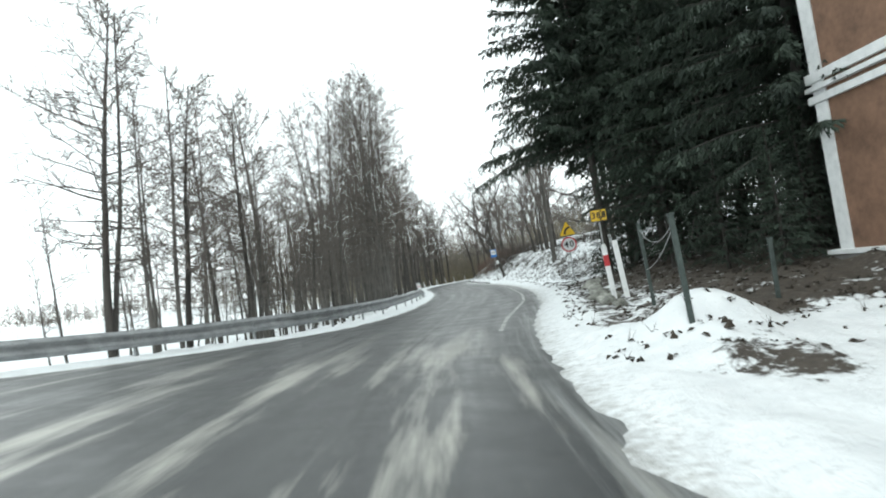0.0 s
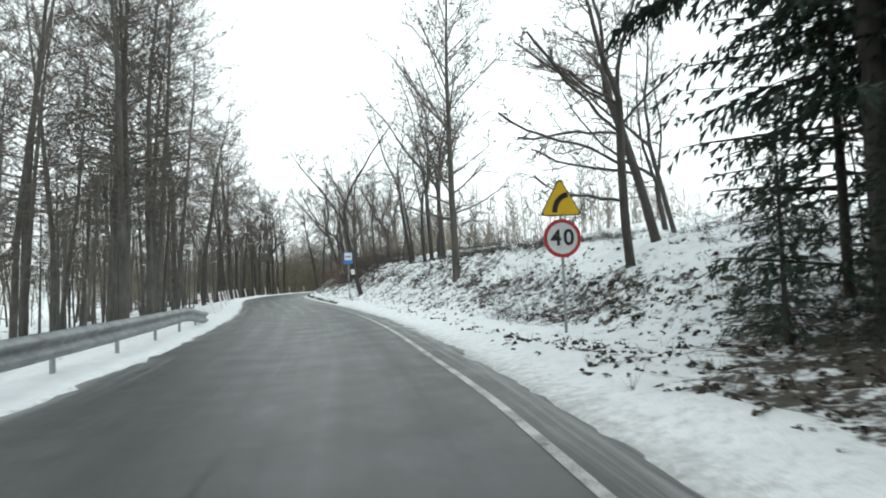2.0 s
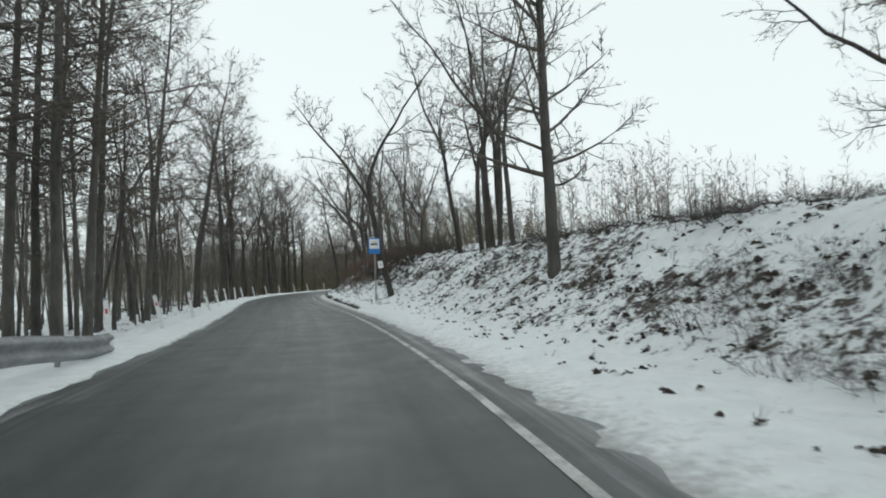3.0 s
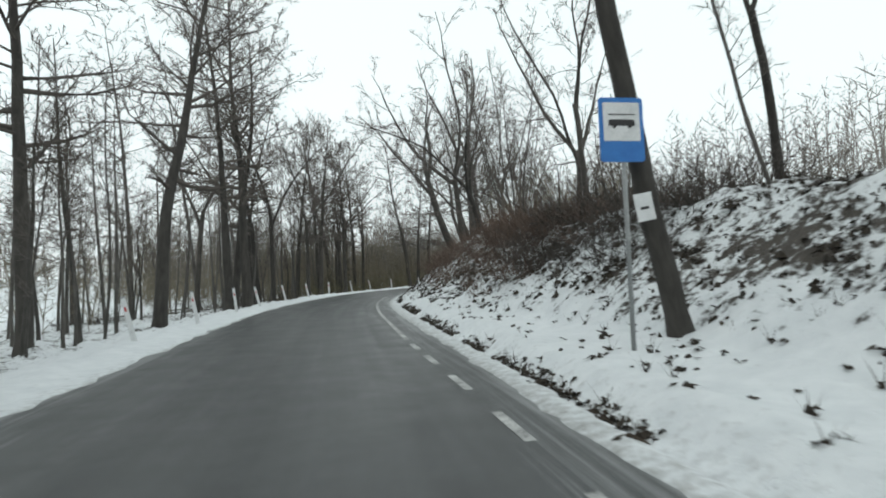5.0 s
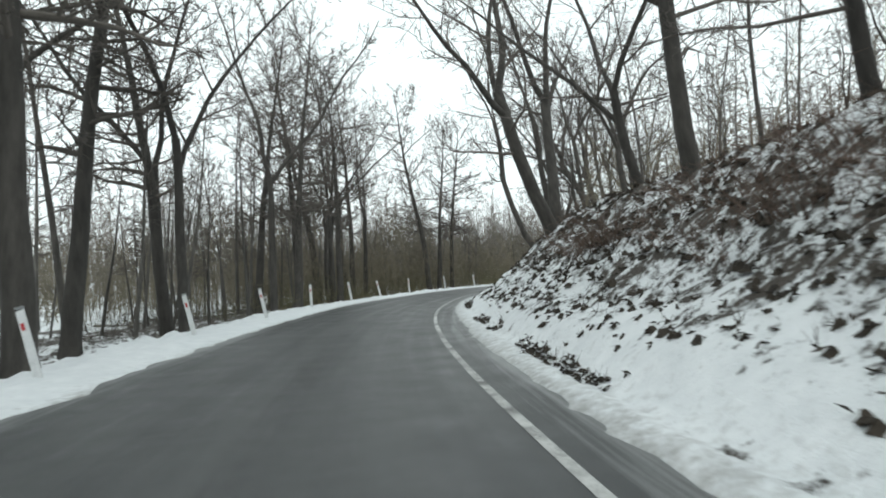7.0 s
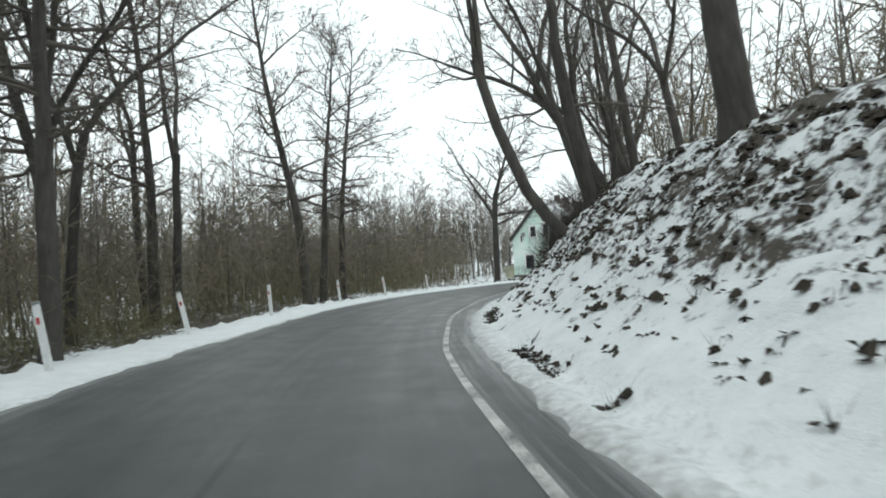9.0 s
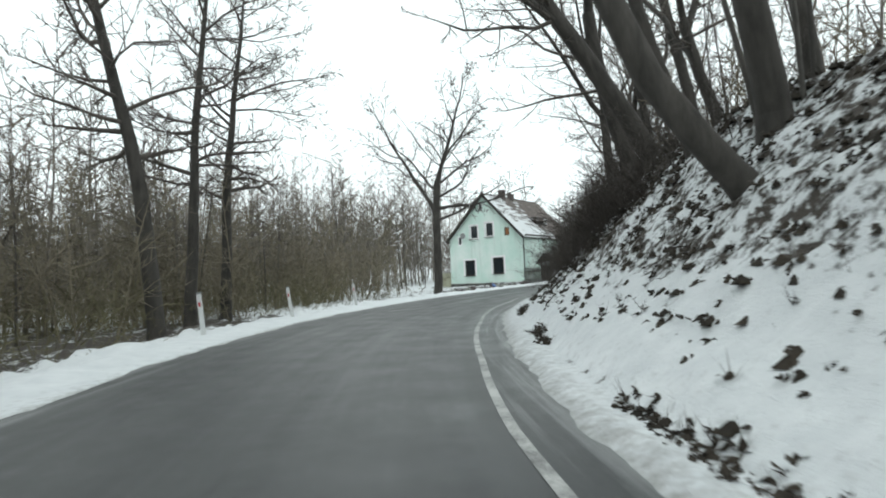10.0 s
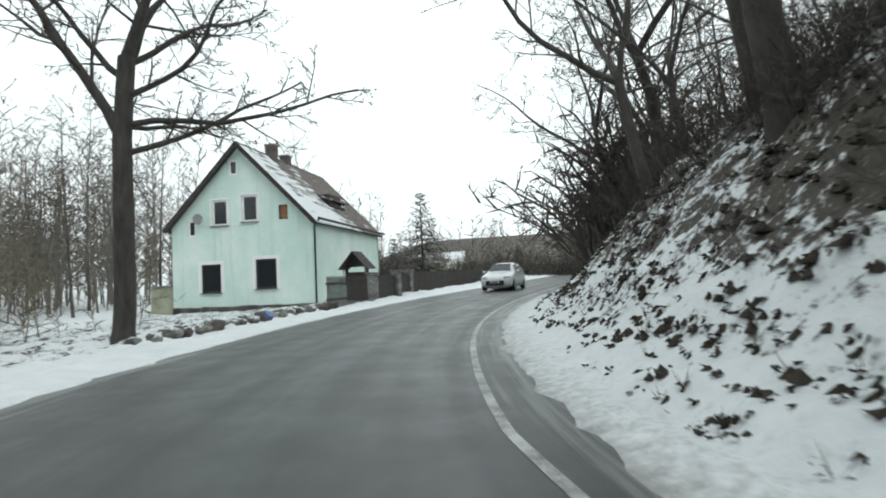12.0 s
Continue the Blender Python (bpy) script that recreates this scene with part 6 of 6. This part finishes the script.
        part("chimney_cap", box(0.72, 0.6, 0.09, x, y, H + P + h + 0.1, 0.02), M_STONE, c)
    # shed dormer towards the road
    dz = H + 1.35
    d = part("dormer", box(2.6, 1.5, 0.72, 6.6, 1.75, dz - 0.1, 0.01), M_WOOD_DARK, e)
    part("dormer_roof", box(3.0, 2.4, 0.10, 6.6, 1.95, dz + 0.62, 0.01, m=Matrix.Translation((0, 1.95, dz + 0.62)) @ Matrix.Rotation(radians(20), 4, "X") @ Matrix.Translation((0, -1.95, -dz - 0.62))), M_ROOF, d)
    for x in (7.5,):
        part("dormer_window", box(0.7, 0.04, 0.5, x, 0.985, dz + 0.02, 0.01), M_WHITE, d)
        part("dormer_pane", box(0.56, 0.02, 0.38, x, 0.965, dz + 0.08), M_GLASS_DARK, d)
    pile = Pile()
    pile.tube([Vector((-0.06, -0.36, H - 0.05)), Vector((-0.06, -0.10, H - 0.35)), Vector((-0.06, -0.07, 0.1))], 0.05, 0.05, 10)
    part("downpipe", pile.mesh("downpipe", M_WOOD_DARK), None, e)
    pile = Pile()
    pile.tube([Vector((-0.3, -0.42, H - 0.03)), Vector((L + 0.25, -0.42, H - 0.06))], 0.065, 0.065, 10)
    part("gutter", pile.mesh("gutter", M_WOOD_DARK), None, e)
    # low annex against the far corner
    an = part("annex", box(1.8, 1.5, 1.9, 1.2, W + 0.75, -0.5, 0.02), M_ANNEX, e)
    part("annex_roof", box(2.0, 1.7, 0.08, 1.2, W + 0.8, 1.42, 0.02), M_STONE, an)


M_ROOF = make_roof_material()
M_BRICK = mottled("sooty_brick", (0.05, 0.045, 0.045), (0.15, 0.12, 0.11), 5.0, 0.9, relief=0.4)
M_WOODORANGE = mottled("orange_board", (0.30, 0.12, 0.05), (0.45, 0.20, 0.09), 5.0, 0.8, relief=0.2)
M_PLINTH = mottled("grimy_plinth_stone", (0.035, 0.036, 0.034), (0.16, 0.155, 0.145), 2.2, 0.9, relief=0.6, dist=0.03, vary=0.3)
M_ANNEX = mottled("pale_ochre_render", (0.30, 0.30, 0.22), (0.45, 0.45, 0.34), 2.0, 0.9, relief=0.3)
mint_house()


def near_house():
    """The brown rendered building with white bands at the junction."""
    M_BROWN = mottled("brown_render", (0.10, 0.058, 0.038), (0.25, 0.14, 0.09), 1.6, 0.9, relief=0.3, fine=8.0, spread=(0.3, 0.7))
    x, y, _ = place(14.5, 7.8)
    L, D2, H = 16.0, 8.0, 7.2
    e = thing("roadside_building", "brown rendered building with white corner bands and plinth", "building", pose(float(x), float(y), -0.1, 0, 0, heading(2.0) + 4))
    # local y runs back along the wall, the face towards the road looks to -x
    w = part("road_wall", wall_panel(L, H, [(6.0, 7.1, 1.2, 2.7), (10.0, 11.1, 1.2, 2.7)], 0.3), M_BROWN, e)
    w.matrix_local = Matrix.Translation((0, -L, 0))
    for yy in (6.55, 10.55):
        window_part(w, yy, 1.95, 1.1, 1.5)
    g = part("end_wall", wall_panel(D2, H, [], 0.3), M_BROWN, e)
    g.matrix_local = Matrix.Translation((0, 0, 0)) @ Matrix.Rotation(radians(-90), 4, "Z")
    part("rear_wall", box(0.3, L, H, D2 + 0.15, -L / 2, 0), M_BROWN, e)
    part("corner_band", box(0.36, 0.36, H - 0.6, 0.15, -0.15, 0.62, 0.01), M_WHITE, e)
    for z, h2, out in ((3.75, 0.16, 0.07), (4.0, 0.10, 0.11), (4.18, 0.20, 0.07)):
        part("cornice_band", box(0.06 + out, L + 0.1, h2, 0.02 - out / 2, -L / 2 + 0.1, z, 0.012), M_WHITE, e)
    part("plinth", box(0.20, L + 0.2, 0.62, -0.02, -L / 2 + 0.1, 0, 0.02), M_STONE, e)
    part("plinth_band", box(0.24, L + 0.3, 0.10, -0.04, -L / 2 + 0.12, 0.60, 0.012), M_WHITE, e)
    part("roof", box(D2 + 1.0, L + 0.8, 0.25, D2 / 2, -L / 2, H, 0.03), M_WOOD_DARK, e)


near_house()


# ---- by the mint house ----
def picket_gate(s0, d0, s1, d1, n, h):
    a, b2 = Vector(spot(s0, d0)), Vector(spot(s1, d1))
    way = (b2 - a)
    length = way.length
    e = thing("picket_fence", "dark pointed picket fence beside the house", "fence", Matrix.Translation(a) @ Matrix.Rotation(math.atan2(way.y, way.x), 4, "Z"))
    hw = 0.04
    outline = [(-hw, 0.05), (hw, 0.05), (hw, h - 0.08), (0, h), (-hw, h - 0.08)]
    me = bpy.data.meshes.new("picket")
    sb = slab(outline, 0.02)
    sb.to_mesh(me)
    sb.free()
    me.materials.append(M_WOOD_DARK)
    for k in range(n):
        o = new("picket", me)
        o.parent = e
        o.matrix_local = Matrix.Translation((length * (k + 0.5) / n, 0, random.uniform(-0.03, 0.02)))
    for z in (0.35, h - 0.35):
        part("rail", box(length, 0.04, 0.09, length / 2, 0.04, z, 0.006), M_WOOD_DARK, e)


random.seed(5)
picket_gate(160.0, -6.4, 164.3, -6.7, 30, 1.35)


def stone_pillar(s, d, h):
    x, y, z = spot(s, d, -0.2)
    e = thing("gate_pillar", "pale stone gate pillar with a cap beside the road", "pillar", pose(x, y, z, 0, 0, heading(s)), group="gate pillars")
    for k in range(int(h / 0.3)):
        part("block", box(0.44 + random.uniform(-0.03, 0.03), 0.44 + random.uniform(-0.03, 0.03), 0.285, random.uniform(-0.015, 0.015), 0, k * 0.3, 0.03), M_STONE, e)
    part("cap", box(0.56, 0.56, 0.10, 0, 0, int(h / 0.3) * 0.3, 0.03), M_STONE, e)


for s, d, h in ((165.0, -6.8, 1.6), (169.0, -7.3, 1.6), (172.0, -7.8, 1.7)):
    stone_pillar(s, d, h)


def gate_roof():
    x, y, z = spot(165.0, -7.6, 0)
    e = thing("gate_canopy", "small dark gabled wooden canopy over the garden gate", "gate", pose(x, y, z, 0, 0, heading(163)) @ Matrix.Diagonal((0.85, 0.85, 0.85, 1)))
    for px in (-0.65, 0.65):
        part("post", box(0.12, 0.12, 2.1, px, 0, -0.1, 0.012), M_WOOD_DARK, e)
    part("door", box(1.15, 0.05, 1.7, 0, 0, 0.05, 0.01), M_WOOD_DARK, e)
    for sgn in (1, -1):
        m = Matrix.Translation((0, 0, 2.95)) @ Matrix.Rotation(radians(48) * sgn, 4, "Y")
        part("roof", box(1.35, 1.3, 0.06, sgn * 0.675, 0, -0.06, 0.01, m=m), M_WOOD_DARK, e)
    part("gable_board", slab([(-0.8, 2.05), (0.8, 2.05), (0, 2.85)], 0.04), M_WOOD_DARK, e)


gate_roof()


def board_fence():
    """Dark boards that close the gardens further along the road."""
    pts = [(165.2, -6.9), (168.8, -7.3), (172.2, -7.8), (180, -8.0), (188, -7.6), (197, -7.2)]
    for (s0, d0), (s1, d1) in zip(pts, pts[1:]):
        a, b2 = Vector(spot(s0, d0)), Vector(spot(s1, d1))
        way = b2 - a
        length = way.length
        e = thing("board_fence", "dark board fence topped with thin snow along the gardens", "fence", Matrix.Translation(a) @ Matrix.Rotation(math.atan2(way.y, way.x), 4, "Z"), group="garden fences")
        n = int(length / 0.16)
        for k in range(n):
            part("board", box(0.15, 0.025, 1.25 + random.uniform(-0.03, 0.03), length * (k + 0.5) / n, 0, 0, 0.005), M_WOOD_DARK, e)
        part("rail", box(length, 0.05, 0.08, length / 2, 0.04, 0.9, 0.006), M_WOOD_DARK, e)


board_fence()


def rubble():
    random.seed(8)
    colours = [M_PLINTH, M_BRICK, M_PLINTH, M_STONE, M_PLINTH, M_BOULDER]
    blue = mottled("blue_plastic", (0.05, 0.10, 0.25), (0.10, 0.18, 0.38), 5.0, 0.5, relief=0)
    for k in range(78):
        t = k / 77
        s, d = 150.0 + 11.2 * t + random.uniform(-0.3, 0.3), -7.2 + 1.2 * random.random() - 0.5 * t
        x, y, z = spot(s, d, 0.13)
        q = random.uniform(0.28, 0.8)
        ob = new("rubble_stone", STONES[k % 4].copy())
        ob.data.materials[0] = random.choice(colours)
        ob.matrix_world = pose(x, y, z, random.uniform(-30, 30), random.uniform(-30, 30), random.uniform(0, 360)) @ Matrix.Diagonal((q, q, q, 1))
        tagged(ob, "rough stone in the snowy rubble heap by the house", "stone", group="rubble by the house")
        if k % 2 == 0:
            part("snow_cap", STONES[(k + 1) % 4].copy(), None, ob).matrix_local = Matrix.Translation((0, 0, 0.13)) @ Matrix.Diagonal((0.8, 0.8, 0.55, 1))
            ob.children[0].data.materials[0] = M_SNOW
    x, y, z = spot(155.0, -6.2, 0)
    b = rod(0.15, 0.3, 0, 0, 0, 20, 0.17)
    t = thing("plastic_tub", "blue plastic tub in the rubble by the house", "tub", pose(x, y, z + 0.02, 38, 0, 20))
    part("body", b, blue, t)
    part("rim", moved(rod(0.185, 0.03, 0, 0, 0, 20), 0, 0, 0.285), blue, t)


rubble()


def far_house():
    x, y, z = spot(206, -15, -0.2)
    M_Y = mottled("pale_yellow_render", (0.42, 0.42, 0.24), (0.55, 0.55, 0.34), 2.0, 0.9, relief=0.2)
    e = thing("far_house", "low pale yellow house with a snowy roof among gardens", "house", pose(x, y, z, 0, 0, heading(205) + 25) @ Matrix.Diagonal((0.9, 0.9, 0.78, 1)))
    w = part("wall", wall_panel(7, 2.6, [(1.2, 2.3, 1.0, 2.1), (4.4, 5.5, 1.0, 2.1)], 0.3), M_Y, e)
    w.matrix_local = Matrix.Translation((0, 0, 0)) @ Matrix.Rotation(radians(90), 4, "Z")
    for yy in (1.75, 4.95):
        window_part(w, yy, 1.55, 1.1, 1.1)
    g = part("gable_wall", wall_panel(6, 2.6, [], 0.3, 1.9), M_Y, e)
    g.matrix_local = Matrix.Translation((-7, 0, 0))
    for sgn in (1, -1):
        m = Matrix.Translation((-3.5, 3, 4.55)) @ Matrix.Rotation(radians(-32) * -sgn, 4, "X")
        part("roof", box(7.8, 3.9, 0.16, 0, -sgn * 1.95, -0.1, 0.03, m=m), M_ROOF, e)
    part("end_wall", box(0.3, 6, 2.6, -0.15, 3, 0), M_Y, e)


far_house()


# ---- the oncoming car ----
def small_car():
    M_CAR, n, l, b = material("white_car_paint", 0.28)
    b.inputs["Base Color"].default_value = (0.66, 0.68, 0.69, 1)
    b.inputs["Coat Weight"].default_value = 0.6
    M_TYRE = mottled("tyre_rubber", (0.012, 0.012, 0.012), (0.03, 0.03, 0.03), 8.0, 0.85, relief=0.2)
    M_LAMP, n, l, b = material("lamp_glass", 0.1)
    b.inputs["Base Color"].default_value = (0.55, 0.58, 0.60, 1)
    x, y, z = spot(171.4, -1.8)
    e = thing("car", "small white hatchback with a dark grille on the damp road", "car", pose(x, y, z + 0.0, 0, 0, heading(172) + 180))
    # stations along the length, front towards +y: (y, half width, sill z, waist z, crown z, crown half width)
    st = [(1.98, 0.62, 0.36, 0.58, 0.62, 0.50), (1.88, 0.78, 0.24, 0.66, 0.74, 0.62), (1.55, 0.845, 0.20, 0.78, 0.86, 0.66), (1.05, 0.86, 0.19, 0.88, 0.96, 0.66), (0.85, 0.865, 0.19, 0.92, 1.04, 0.66),
          (0.25, 0.87, 0.18, 0.95, 1.42, 0.56), (-0.35, 0.87, 0.18, 0.96, 1.49, 0.55), (-1.10, 0.865, 0.19, 0.98, 1.45, 0.54), (-1.62, 0.84, 0.22, 0.98, 1.30, 0.52), (-1.88, 0.76, 0.30, 0.90, 0.98, 0.58), (-1.96, 0.66, 0.40, 0.70, 0.74, 0.55)]
    V, F = [], []
    for yy, hw, z0, zw, zc, cw in st:
        V += [(-hw * 0.92, yy, z0), (-hw, yy, z0 + 0.16), (-hw, yy, (z0 + zw) / 2 + 0.06), (-hw * 0.965, yy, zw), (-cw, yy, zc - 0.05), (-cw * 0.6, yy, zc), (cw * 0.6, yy, zc), (cw, yy, zc - 0.05), (hw * 0.965, yy, zw), (hw, yy, (z0 + zw) / 2 + 0.06), (hw, yy, z0 + 0.16), (hw * 0.92, yy, z0)]
    for i in range(len(st) - 1):
        for j in range(12):
            a, c = i * 12 + j, i * 12 + (j + 1) % 12
            F.append((a, a + 12, c + 12, c))
    F.append(tuple(range(12)))
    F.append(tuple(range(len(V) - 1, len(V) - 13, -1)))
    b = bmesh.new()
    b.from_mesh(mesh_of("body", V, F))
    bmesh.ops.recalc_face_normals(b, faces=b.faces)
    bmesh.ops.subdivide_edges(b, edges=b.edges, cuts=1, use_grid_fill=True, smooth=0.35)
    for f in b.faces:
        f.smooth = True
    body = part("body", b, M_CAR, e)

    def pane(name, pts, mat, lift):
        bb = bmesh.new()
        f = bb.faces.new([bb.verts.new(p) for p in pts])
        bb.normal_update()
        nn = f.normal.copy()
        ex = bmesh.ops.extrude_face_region(bb, geom=[f])
        bmesh.ops.translate(bb, vec=nn * 0.012, verts=[v for v in ex["geom"] if isinstance(v, bmesh.types.BMVert)])
        bmesh.ops.translate(bb, vec=nn * lift, verts=bb.verts)
        bmesh.ops.recalc_face_normals(bb, faces=bb.faces)
        return part(name, bb, mat, e)
    pane("windscreen", [(-0.60, 0.84, 1.01), (-0.50, 0.30, 1.385), (0.50, 0.30, 1.385), (0.60, 0.84, 1.01)], M_GLASS_DARK, 0.055)
    for sg in (1, -1):
        q = [(sg * 0.83, 0.66, 0.99), (sg * 0.83, -0.30, 1.0), (sg * 0.575, -0.32, 1.41), (sg * 0.585, 0.26, 1.36)]
        pane("side_window", q[::-1] if sg > 0 else q, M_GLASS_DARK, 0.02)
        q = [(sg * 0.83, -0.38, 1.0), (sg * 0.82, -1.35, 1.01), (sg * 0.57, -1.15, 1.38), (sg * 0.575, -0.40, 1.41)]
        pane("side_window", q[::-1] if sg > 0 else q, M_GLASS_DARK, 0.02)
        m = Matrix.Translation((sg * 0.62, 1.87, 0.66)) @ Matrix.Rotation(radians(-28 * sg), 4, "Z")
        part("headlight", box(0.34, 0.16, 0.15, 0, 0, -0.06, 0.04, m=m), M_LAMP, e)
        part("mirror", box(0.16, 0.12, 0.12, sg * 0.95, 0.62, 0.96, 0.035), M_CAR, e)
        for yy in (1.22, -1.25):
            wv = rod(0.30, 0.20, 0, 0, -0.1, 24)
            bmesh.ops.bevel(wv, geom=[q for q in wv.edges if abs(q.verts[0].co.z - q.verts[1].co.z) < 1e-4], offset=0.03, segments=2, affect="EDGES")
            bmesh.ops.rotate(wv, cent=(0, 0, 0), matrix=Matrix.Rotation(radians(90), 3, "Y"), verts=wv.verts)
            wheel = part("wheel", moved(wv, sg * 0.78, yy, 0.30), M_TYRE, e)
            rim = rod(0.19, 0.03, 0, 0, -0.015, 20)
            bmesh.ops.rotate(rim, cent=(0, 0, 0), matrix=Matrix.Rotation(radians(90), 3, "Y"), verts=rim.verts)
            part("rim", moved(rim, sg * 0.885, yy, 0.30), M_STEEL, wheel)
    part("grille", box(1.0, 0.10, 0.26, 0, 2.03, 0.27, 0.045), M_BLACK, e, "wide black grille")
    part("number_plate", box(0.50, 0.02, 0.10, 0, 2.09, 0.40, 0.006), M_WHITE, e)
    part("plate_bar", box(0.36, 0.006, 0.05, 0, 2.103, 0.425), M_BLACK, e)
    part("snow_on_bonnet", box(0.9, 0.5, 0.02, 0, 1.30, 0.905, 0.008, m=Matrix.Translation((0, 1.3, 0.9)) @ Matrix.Rotation(radians(-11), 4, "X") @ Matrix.Translation((0, -1.3, -0.9))), M_CAR, e)


small_car()
